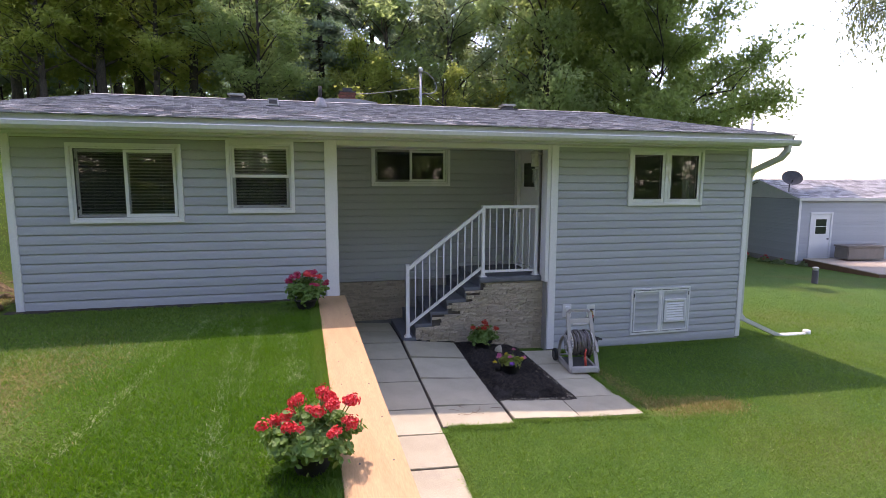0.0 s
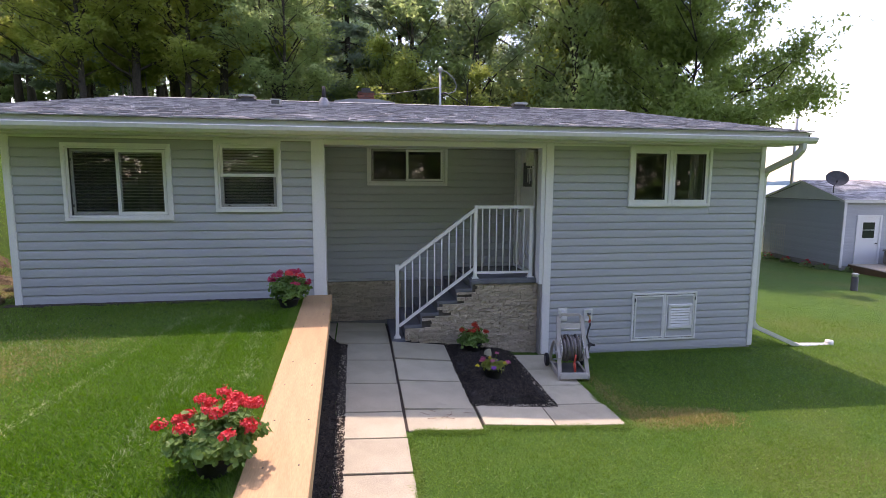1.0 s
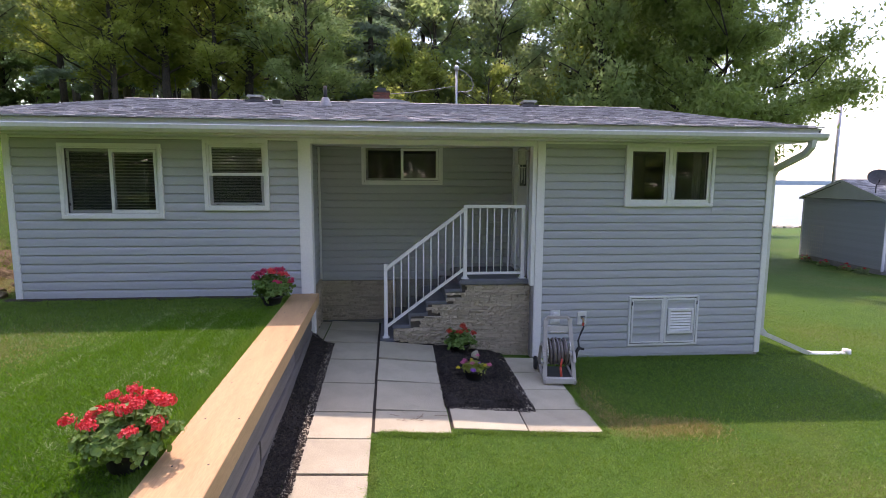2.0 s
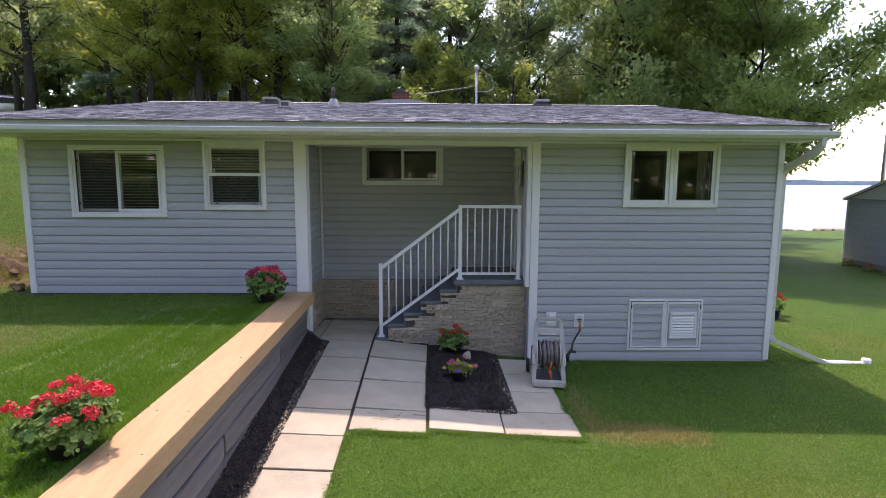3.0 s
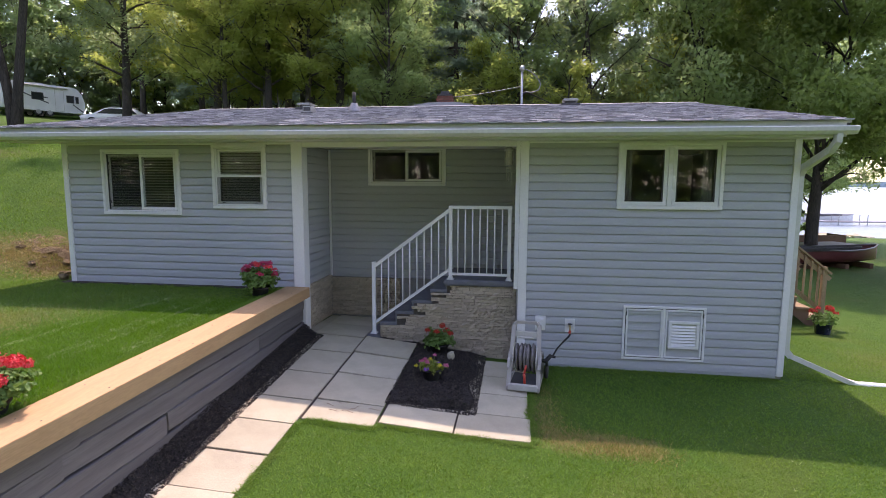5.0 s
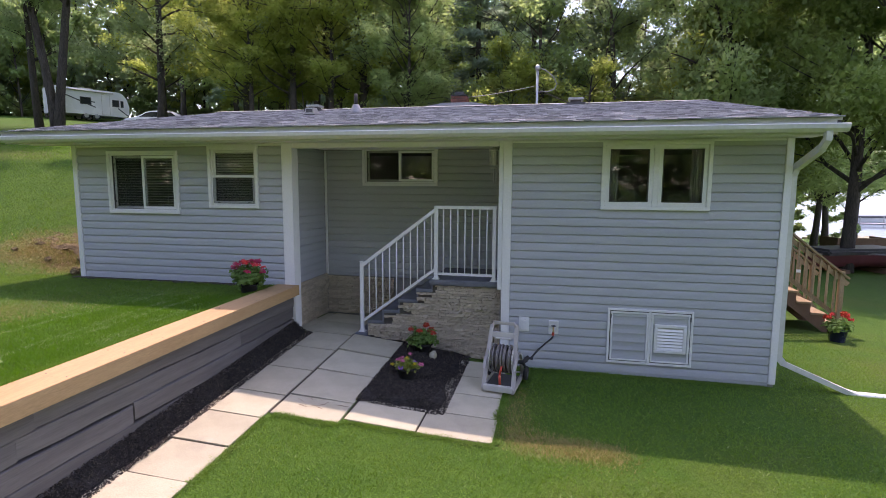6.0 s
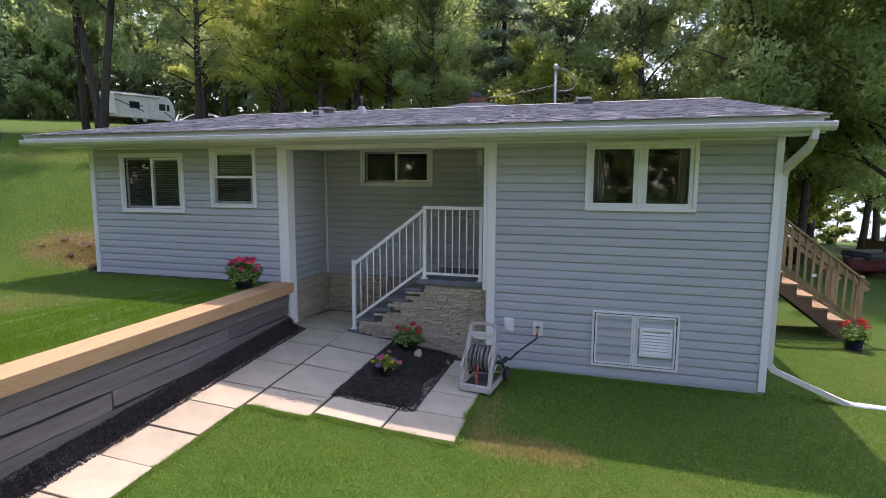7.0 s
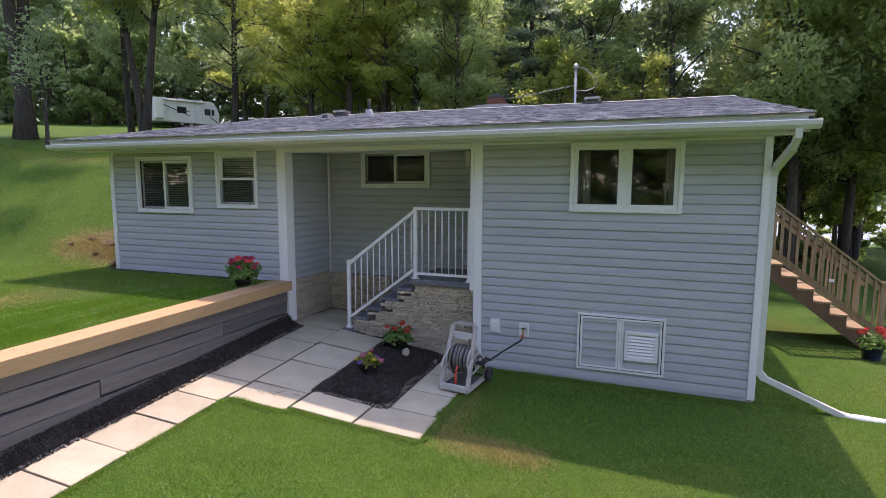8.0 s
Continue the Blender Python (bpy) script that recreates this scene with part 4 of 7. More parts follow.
# ---- entrance door in the side of the recess, facing the steps ----
def entrance_door():
    d = thing("door_1", "white panelled entrance door with a small glazed light", "door", (SIDE_X, 8.75, FLOOR), -90, kind="structure")
    # local x runs along the wall, local y into the wall
    part("door_frame", frame_ring(bmesh.new(), -0.47, 0.47, -0.02, 2.04, 0.05, -0.03, 0.12), M_WHITE, d)
    leaf = part("door_leaf", boxes((-0.418, 0.418, 0.03, 0.075, 0.035, 1.985), bevel=0.003), M_WHITE, d)
    lite = part("door_light", frame_ring(bmesh.new(), -0.29, 0.29, 1.35, 1.85, 0.05, 0.008, 0.032), M_WHITE, leaf)
    part("pane", boxes((-0.24, 0.24, 0.018, 0.024, 1.40, 1.80)), M_DARKGLASS, leaf, "dark glass")
    for x0, x1 in ((-0.31, -0.04), (0.04, 0.31)):
        part("panel", frame_ring(bmesh.new(), x0, x1, 0.16, 0.72, 0.035, 0.018, 0.031), M_WHITE, leaf)
    part("door_knob", rods(((-0.36, 0.03, 0.98), (-0.36, -0.03, 0.98), 0.028)), M_STEEL, leaf, "metal knob", True)
    # brick-mould trim
    part("door_casing", frame_ring(bmesh.new(), -0.54, 0.54, -0.02, 2.045, 0.07, -0.045, -0.031), M_WHITE, d)


entrance_door()


def porch_lamp():
    l = thing("wall_lantern", "pale metal porch lantern with frosted glass", "wall lamp", (SIDE_X - 0.004, 8.11, 2.60))
    part("wall_plate", boxes((-0.02, 0.0, -0.06, 0.06, 0.05, 0.25), bevel=0.005), M_REELPALE, l)
    part("arm", rods(((-0.02, 0, 0.19), (-0.14, 0, 0.22), 0.012)), M_REELPALE, l)
    bm = bmesh.new()
    lathe(bm, ((0.050, 0.0), (0.055, 0.02), (0.055, 0.20), (0.04, 0.215)), 12, (-0.16, 0, 0.0))
    part("shade", bm, M_LAMPGLASS, l, "pale frosted shade", True)
    bm = bmesh.new()
    lathe(bm, ((0.075, 0.20), (0.072, 0.225), (0.03, 0.26), (0.01, 0.275)), 12, (-0.16, 0, 0.0))
    part("hood", bm, M_REELPALE, l, "dark hood", True)
    bm = bmesh.new()
    for k in range(6):
        a = k * math.pi / 3
        rod(bm, (-0.16 + 0.060 * math.cos(a), 0.060 * math.sin(a), 0.0), (-0.16 + 0.060 * math.cos(a), 0.060 * math.sin(a), 0.21), 0.006, sides=6)
    part("cage", bm, M_REELPALE, l)
    # wind chime tubes below it
    c = thing("wind_chime", "small hanging metal wind chime under the eaves", "wind chime", (SIDE_X - 0.16, 8.10, 2.36))
    part("disc", rods(((0, 0, 0.19), (0, 0, 0.205), 0.05)), M_REELPALE, c)
    part("cord", rods(((0, 0, 0.2), (0, 0, 0.24), 0.003), sides=5), M_REELPALE, c)
    for k in range(4):
        part("chime_tube", rods(((0.035 * math.cos(k * 1.57), 0.035 * math.sin(k * 1.57), -0.05 + 0.02 * k), (0.035 * math.cos(k * 1.57), 0.035 * math.sin(k * 1.57), 0.19), 0.007), sides=8), M_STEEL, c)


porch_lamp()


# ---- wall hatch and fittings ----
def hatch():
    x0, x1, z0, z1 = HATCH
    y = FACE - 0.02
    h = thing("wall_hatch", "white-framed double access hatch clad in grey siding", "hatch", ((x0 + x1) / 2, y, z0))
    hw, t = (x1 - x0) / 2, z1 - z0
    part("outer_frame", frame_ring(bmesh.new(), -hw, hw, 0, t, 0.03, -0.022, 0.015), M_WHITE, h)
    part("gap_seal", frame_ring(bmesh.new(), -hw + 0.0302, hw - 0.0302, 0.0302, t - 0.0302, 0.017, -0.004, 0.002, 0.0), M_RUBBER, h, "dark gap behind the leaves")
    part("mullion", boxes((-0.017, 0.017, -0.022, 0.002, 0.034, t - 0.034), bevel=0.003), M_WHITE, h)
    for a, b, lou in ((-hw + 0.042, -0.021, False), (0.021, hw - 0.042, True)):
        leaf = part("hatch_leaf", frame_ring(bmesh.new(), a, b, 0.042, t - 0.042, 0.024, -0.026, 0.0), M_WHITE, h)
        z = 0.066
        while z < t - 0.075:
            hi = min(z + COURSE, t - 0.066)
            bm = bmesh.new()
            prism(bm, ((0.0, z), (-0.018, z), (-0.018, z + 0.008), (-0.010, z + 0.06), (-0.005, hi), (0.0, hi)), "x", a + 0.024, b - 0.024)
            part("siding_plank", bm, M_SIDING, leaf)
            z = hi
    # louvred vent on the second leaf
    v = part("louvre_frame", frame_ring(bmesh.new(), 0.06, 0.475, 0.185, 0.585, 0.042, -0.045, -0.019, 0.006), M_WHITE, h)
    part("louvre_back", boxes((0.102, 0.433, -0.023, -0.020, 0.227, 0.543)), M_REELPALE, h)
    me = None
    for k in range(7):
        if me is None:
            bm = bmesh.new()
            prism(bm, ((-0.040, 0.0), (-0.036, -0.004), (-0.018, 0.030), (-0.018, 0.036)), "x", 0.102, 0.433)
            me = mesh_of("louvre_slat", bm, M_WHITE)
        shared("louvre_slat", me, v, pose(0, 0, 0.235 + k * 0.043))
    for s in (-1, 1):
        part("hinge", boxes((s * (hw - 0.04) - 0.008, s * (hw - 0.04) + 0.008, -0.032, -0.020, t - 0.14, t - 0.08)), M_DARKMETAL, h)
    part("latch", boxes((-0.03, 0.03, -0.034, -0.026, t / 2 - 0.012, t / 2 + 0.012)), M_WHITE, h)


hatch()


def wall_boxes_fittings():
    b = thing("outlet_box", "white covered electrical outlet on the siding", "outlet", (4.44, FACE - 0.016, 0.22))
    part("block", boxes((-0.075, 0.075, -0.018, 0.0, -0.01, 0.20), bevel=0.004), M_WHITE, b)
    part("cover", boxes((-0.045, 0.045, -0.06, -0.018, 0.02, 0.17), bevel=0.01), M_WHITE, b, "raised cover")
    f = thing("outdoor_tap", "outdoor water tap on a white mounting block", "tap", (4.86, FACE - 0.016, 0.19))
    part("block", frame_ring(bmesh.new(), -0.07, 0.07, 0, 0.2, 0.03, -0.022, 0.0), M_WHITE, f)
    part("plate", boxes((-0.04, 0.04, -0.008, 0.0, 0.03, 0.17)), M_WHITE, f)
    part("spout", rods(((0, -0.005, 0.10), (0, -0.07, 0.10), 0.014), ((0, -0.065, 0.105), (0, -0.085, 0.04), 0.013)), M_BRASS, f, "brass spout", True)
    bm = bmesh.new()
    lathe(bm, ((0.03, 0.0), (0.034, 0.006), (0.03, 0.012)), 10, (0, -0.055, 0.125))
    part("handle", bm, M_DARKMETAL, f, "dark wheel handle")
    part("coupling", rods(((0, -0.085, 0.045), (-0.01, -0.09, 0.0), 0.018)), M_RED, f, "red hose coupling")


wall_boxes_fittings()


# ---- porch steps ----
STEP_X = (2.0, 2.24, 2.50, 2.79, 3.02)
STEP_Z = (0.185, 0.365, 0.545, 0.725, 0.88)
STEP_Y0, STEP_Y1 = 8.03, 9.24


def porch_steps():
    s = thing("porch_steps", "grey porch steps with a stacked-stone side", "steps", (2.0, STEP_Y0, -0.05))
    def loc(x0, x1, y0, y1, z0, z1):
        return (x0 - 2.0, x1 - 2.0, y0 - STEP_Y0, y1 - STEP_Y0, z0 + 0.05, z1 + 0.05)
    part("core", boxes(*[loc(x + 0.02, (STEP_X + (SIDE_X - 0.005,))[i + 1] + 0.02 if i < 4 else SIDE_X - 0.005, STEP_Y0 + 0.02, STEP_Y1, -0.45, z - 0.05) for i, (x, z) in enumerate(zip(STEP_X, STEP_Z))]), M_STONEBED, s, "dark core behind the stones")
    for i, (x, z) in enumerate(zip(STEP_X, STEP_Z)):
        lo = STEP_Z[i - 1] if i else -0.12
        nxt = STEP_X[i + 1] + 0.02 if i < 4 else SIDE_X - 0.006
        if i < 4:
            part("tread", boxes(loc(x - 0.012, nxt, STEP_Y0 - 0.004, STEP_Y1, z - 0.048, z), bevel=0.010), M_STEP, s)
        else:
            part("landing", boxes(loc(x - 0.03, nxt, STEP_Y0 - 0.05, STEP_Y1, z - 0.085, z), bevel=0.020), M_STEP, s, "thick grey landing slab")
        part("riser", boxes(loc(x, x + 0.02, STEP_Y0 - 0.002, STEP_Y1, lo, z - (0.048 if i < 4 else 0.086))), M_STEP, s)
    pad = part("foot_pad", boxes(loc(1.80, 2.0 - 0.002, STEP_Y0 - 0.06, STEP_Y1, -0.16, -0.012), bevel=0.008), M_STEP, s, "grey pad under the lowest step")
    return s


STEPS = porch_steps()


def railing():
    r = thing("railing", "white aluminium stair and landing railing", "railing", (1.89, 8.075, -0.012))
    X = lambda x: x - 1.89
    Z = lambda z: z + 0.012
    # posts: foot newel, landing corner, wall end
    for x, z0, z1 in ((1.89, -0.012, 1.10), (3.085, FLOOR, 1.975), (3.965, FLOOR, 1.965)):
        p = part("post", boxes((X(x) - 0.026, X(x) + 0.026, -0.026, 0.026, Z(z0), Z(z1)), bevel=0.004), M_WHITE, r)
        part("post_foot", boxes((X(x) - 0.055, X(x) + 0.055, -0.05, 0.05, Z(z0), Z(z0) + 0.014), (X(x) - 0.034, X(x) + 0.034, -0.034, 0.034, Z(z0) + 0.014, Z(z0) + 0.045), bevel=0.004), M_WHITE, p)
    part("post_cap", boxes((X(1.89) - 0.031, X(1.89) + 0.031, -0.031, 0.031, Z(1.10), Z(1.118)), bevel=0.005), M_WHITE, r)
    # landing rails
    bm = bmesh.new()
    bar(bm, (X(3.06), 0, Z(1.975)), (X(3.995), 0, Z(1.975)), 0.062, 0.045)
    part("top_rail", bm, M_WHITE, r)
    bm = bmesh.new()
    bar(bm, (X(3.11), 0, Z(0.965)), (X(3.94), 0, Z(0.965)), 0.036, 0.036)
    part("bottom_rail", bm, M_WHITE, r)
    me = mesh_of("baluster", rods(((0, 0, 0.0), (0, 0, 0.98), 0.0095), sides=8), M_WHITE, True)
    for k in range(7):
        shared("baluster", me, r, pose(X(3.085 + 0.88 * (k + 1) / 8), 0, Z(0.975)))
    # sloping rails
    a, b = (1.905, 1.055), (3.085, 1.945)
    c, d = (1.915, 0.17), (3.085, 1.045)
    bm = bmesh.new()
    bar(bm, (X(a[0]), 0, Z(a[1])), (X(b[0]), 0, Z(b[1])), 0.058, 0.048)
    part("top_rail", bm, M_WHITE, r)
    bm = bmesh.new()
    bar(bm, (X(c[0]), 0, Z(c[1])), (X(d[0]), 0, Z(d[1])), 0.034, 0.040)
    part("bottom_rail", bm, M_WHITE, r)
    for k in range(10):
        f = (k + 0.95) / 10.6
        x = a[0] + (b[0] - a[0]) * f
        z0, z1 = c[1] + (d[1] - c[1]) * (x - c[0]) / (d[0] - c[0]), a[1] + (b[1] - a[1]) * f
        part("baluster", rods(((X(x), 0, Z(z0)), (X(x), 0, Z(z1)), 0.0095), sides=8), M_WHITE, r, "", True)
    return r


railing()


# ---- paving ----
def slab_z(x, y):
    return float(low_ground(np.array(x, float), np.array(y, float)))


def build_paving():
    pav = thing("pavement", "path of large weathered concrete slabs", "paving", (1.4, 5.4, -0.25), kind="structure")
    rng = np.random.default_rng(3)

    def slab(x0, x1, y0, y1, lift=0.0):
        bm = bmesh.new()
        g = 0.009
        box(bm, x0 + g, x1 - g, y0 + g, y1 - g, -0.06, 0.0, 0.004)
        bmesh.ops.translate(bm, verts=bm.verts, vec=(-(x0 + x1) / 2, -(y0 + y1) / 2, 0))
        cx, cy = (x0 + x1) / 2, (y0 + y1) / 2
        sx = (slab_z(x1, cy) - slab_z(x0, cy)) / (x1 - x0)
        sy = (slab_z(cx, y1) - slab_z(cx, y0)) / (y1 - y0)
        o = part("slab", bm, M_SLAB, pav)
        o.matrix_basis = pose(cx - 1.4, cy - 5.4, slab_z(cx, cy) + 0.019 + lift + rng.normal() * 0.003 + 0.25, math.degrees(math.atan(sy)) + rng.normal() * 0.25, -math.degrees(math.atan(sx)) + rng.normal() * 0.25, rng.normal() * 0.25)
        return o

    ys = (-1.2, -0.61, -0.02, 0.56, 1.15, 1.73, 2.32, 2.90, 3.49, 4.07, 4.66, 5.25, 5.80, 6.53, 7.27, 7.92)
    for a, b in zip(ys, ys[1:]):
        wide = a > 5.5
        slab(1.03 if wide else 1.04, 1.772, a, b)
    for a, b in ((5.38, 5.86), (5.86, 6.62), (6.62, 7.32), (7.32, 7.97)):
        slab(1.786, 2.60, a, b)
    slab(0.96, 1.772, 7.92, 8.62)
    slab(0.96, 1.772, 8.62, 9.24)
    slab(0.79, 0.955, 8.02, 9.24, -0.01)
    for a, b in ((2.62, 3.44), (3.44, 4.27)):
        slab(a, b, 5.47, 6.03)
    slab(3.46, 4.25, 6.03, 6.62)
    slab(3.46, 4.25, 6.62, 7.22)
    slab(3.46, 4.25, 7.22, 7.84)
    # soil showing in the joints
    bm = bmesh.new()
    for x0, x1, y0, y1 in ((1.06, 2.57, 5.40, 9.2), (2.6, 4.22, 5.5, 7.85), (1.12, 1.75, -1.19, 5.42)):
        k, j = 8, 60
        grid = [[bm.verts.new((x - 1.4, y - 5.4, slab_z(x, y) + 0.005 + 0.25)) for x in np.linspace(x0, x1, k)] for y in np.linspace(y0, y1, j)]
        for a, b in zip(grid, grid[1:]):
            for i in range(k - 1):
                bm.faces.new((a[i], a[i + 1], b[i + 1], b[i]))
    part("joint_soil", bm, M_SOIL, pav, "dark soil in the joints")


def mulch_bed(name, x0, x1, y0, y1, nx, ny, lift, chips, seed, label, bank=0.0):
    rng = np.random.default_rng(seed)
    xs, ys = np.linspace(x0, x1, nx), np.linspace(y0, y1, ny)
    X, Y = np.meshgrid(xs, ys)
    edge = np.minimum(np.minimum(X - x0, x1 - X), np.minimum(Y - y0, y1 - Y))
    ragged = 0.03 * np.sin(X * 13 + Y * 5) + 0.035 * np.sin(Y * 7.3 + 1.2 * np.sin(X * 5)) + rng.normal(size=X.shape) * 0.012 - 0.012
    Z = low_ground(X, Y) - 0.010 + (lift + 0.015) * smooth01((edge + ragged) / 0.14) + rng.normal(size=X.shape) * 0.007
    heap = lambda x: bank * smooth01((x1 - 0.02 - x) / 0.24)
    Z = Z + heap(X)
    Z[edge < 1e-6] -= 0.06
    V = np.stack([X.ravel(), Y.ravel(), Z.ravel()], 1)
    F = [(j * nx + i, j * nx + i + 1, (j + 1) * nx + i + 1, (j + 1) * nx + i) for j in range(ny - 1) for i in range(nx - 1)]
    bed = new(name, arrays_mesh(name, V, F, M_MULCH, True))
    tagged(bed, label, "mulch bed", "", "structure")
    # loose chips
    n = chips
    P = np.stack([rng.uniform(x0 - 0.01, x1 + 0.05, n), rng.uniform(y0 - 0.03, y1 + 0.01, n)], 1)
    stray = (P[:, 0] - x1) / 0.05 + (y0 - P[:, 1]) / 0.03
    P = P[rng.uniform(size=n) > np.clip(stray, 0, 1) ** 0.5]
    n = len(P)
    e = np.minimum(np.minimum(P[:, 0] - x0, x1 - P[:, 0]), np.minimum(P[:, 1] - y0, y1 - P[:, 1]))
    z = low_ground(P[:, 0], P[:, 1]) + 0.018 + lift * smooth01(e / 0.18) + rng.uniform(0, 0.012, n)
    z = z + heap(P[:, 0])
    z = np.where(e < 0, low_ground(P[:, 0], P[:, 1]) + 0.025, z)
    VV, FF = [], []
    for i in range(n):
        L, w, t = rng.uniform(0.004, 0.019) * rng.uniform(0.5, 1), rng.uniform(0.002, 0.006), rng.uniform(0.0015, 0.005)
        m = Matrix.Translation((P[i, 0], P[i, 1], z[i])) @ Euler((rng.normal() * 0.5, rng.normal() * 0.5, rng.uniform(0, 6.28))).to_matrix().to_4x4()
        k = len(VV)
        VV += [m @ Vector(v) for v in ((-L, -w, -t), (L, -w * 0.6, -t), (L * 0.9, w, -t), (-L, w * 0.7, -t), (-L, -w, t), (L, -w * 0.6, t), (L * 0.9, w, t), (-L, w * 0.7, t))]
        FF += [(k + 4, k + 5, k + 6, k + 7), (k, k + 1, k + 5, k + 4), (k + 1, k + 2, k + 6, k + 5), (k + 2, k + 3, k + 7, k + 6), (k + 3, k, k + 4, k + 7)]
    c = new("mulch_chips", arrays_mesh("mulch_chips", VV, FF, M_CHIP))
    c.parent = bed
    tagged(c, "loose dark bark chips", "", "", "stuff")


def wall_soil():
    """Bare dark soil along the foot of the upper wall, with a ragged front edge."""
    xs = np.linspace(-3.25, 0.45, 150)
    V, F = [], []
    for i, x in enumerate(xs):
        front = 7.70 + 0.035 * math.sin(x * 7.1) + 0.025 * math.sin(x * 19.0 + 1) + 0.07 * max(0, x + 0.6)
        for k in range(5):
            y = front + (7.88 - front) * k / 4
            V.append((x, y, float(high_ground(np.array(x), np.array(y))) + (-0.02 if k == 0 else 0.012 + 0.006 * noise.noise((x * 14, y * 20, 0)))))
    for i in range(len(xs) - 1):
        F += [(i * 5 + k, i * 5 + 5 + k, i * 5 + 6 + k, i * 5 + 1 + k) for k in range(4)]
    ob = new("soil_strip", arrays_mesh("soil_strip", V, F, M_SOIL, True))
    tagged(ob, "bare dark soil along the foot of the house wall", "soil", "", "structure")


wall_soil()
mulch_bed("mulch_bed", 2.585, 3.60, 5.97, 8.02, 44, 88, 0.085, 11000, 31, "black bark mulch bed beside the porch steps")
mulch_bed("mulch_strip", 0.80, 1.09, -1.19, 7.86, 15, 380, 0.045, 18000, 32, "strip of black bark mulch along the retaining wall", 0.15)


# ---- retaining wall ----
def worn_timber(half, high, seed):
    """A squared timber with rounded, slightly wavy edges; its face stands at x = 0."""
    bm = bmesh.new()
    k = max(4, int(half * 2 / 0.16))
    rings = []
    for i in range(k + 1):
        v = -half + 2 * half * i / k
        end = 0.010 if i in (0, k) else 0.0
        lo = 0.003 + 0.011 * noise.noise((v * 1.7, seed, 0.0)) + 0.005 * noise.noise((v * 6.0, seed, 3.0))
        hi = high - 0.003 + 0.011 * noise.noise((v * 1.7, seed, 9.0)) + 0.005 * noise.noise((v * 6.0, seed, 12.0))
        out = 0.005 * noise.noise((v * 2.3, seed, 20.0)) - end
        prof = ((-0.10, lo), (out - 0.016, lo), (out - 0.002, lo + 0.007), (out + 0.001, (lo + hi) / 2), (out - 0.002, hi - 0.007), (out - 0.016, hi), (-0.10, hi))
        rings.append([bm.verts.new((x, v, z)) for x, z in prof])
    for a, b in zip(rings, rings[1:]):
        for q in range(7):
            bm.faces.new((a[q], a[(q + 1) % 7], b[(q + 1) % 7], b[q]))
    bm.faces.new(rings[0])
    bm.faces.new(rings[-1][::-1])
    return bm


def retaining_wall():
    w = thing("retaining_wall", "timber retaining wall with a fresh wooden cap", "retaining wall", (0.8, 7.85, -0.2))
    drift = 0.016
    rng = np.random.default_rng(8)
    # grey timbers in four courses, joints staggered
    z0, hgt = -0.38, (0.192, 0.192, 0.192, 0.192, 0.189)
    z = z0
    for c in range(5):
        y = 7.86
        first = (1.15, 2.6, 3.4, 1.5, 4.4)[c]
        n = 0
        while y > -2.6:
            L = first if n == 0 else 3.05
            y1 = max(y - L, -2.655)
            cy = (y + y1) / 2
            o = part("timber", worn_timber((y - y1) / 2 - 0.003, hgt[c], c * 7.3 + n * 2.1), M_TIMBER, w)
            o.matrix_basis = pose(0.835 + drift * (7.85 - cy) - 0.8 + rng.normal() * 0.008 + 0.005 * (4 - c), cy - 7.85, z + 0.2, rng.normal() * 0.25, 0, math.degrees(math.atan(drift)) + rng.normal() * 0.12)
            y = y1
            n += 1
        z += hgt[c]
    part("fill", boxes((-0.24, -0.05, -10.49, 0.0, -0.2, 0.77)), M_SOIL, w, "packed soil behind the timbers")
    # cap: long squared timbers
    y = 7.845
    for L in (5.6, 4.9):
        bm = bmesh.new()
        box(bm, -0.19, 0.19, -L / 2 + 0.002, L / 2 - 0.002, -0.155, 0.0, 0.004)
        cy = y - L / 2
        o = part("cap_timber", bm, M_CAP, w, "fresh yellow-brown sawn timber")
        o.matrix_basis = pose(0.745 + drift * (7.85 - cy) - 0.8, cy - 7.85, 0.735 + 0.2, 0, 0, math.degrees(math.atan(drift)))
        # nail heads
        for k in range(int(L / 0.6)):
            for u in (-0.1, 0.12):
                q = part("nail", rods(((0, 0, 0), (0, 0, 0.003), 0.006), sides=6), M_DARKMETAL, o)
                q.matrix_basis = pose(u + rng.normal() * 0.01, -L / 2 + 0.3 + 0.6 * k + rng.normal() * 0.03, 0.0)
        y -= L


retaining_wall()


# ---- potted plants ----
def leaf_disc(C, N, R, rng):
    """Rounded cupped leaves: seven-sided fans."""
    V, F = [], []
    for c, n, r in zip(C, N, R):
        n = Vector(n).normalized()
        u = n.orthogonal().normalized()
        v = n.cross(u)
        a0 = rng.uniform(0, 6.28)
        k = len(V)
        V.append(Vector(c) - n * r * 0.25)
        for j in range(7):
            a = a0 + j * 2 * math.pi / 7
            V.append(Vector(c) + (u * math.cos(a) + v * math.sin(a)) * r * (0.55 if j == 0 else 1.0) + n * rng.uniform(-0.12, 0.12) * r)
        F += [(k, k + 1 + j, k + 1 + (j + 1) % 7) for j in range(7)]
    return V, F


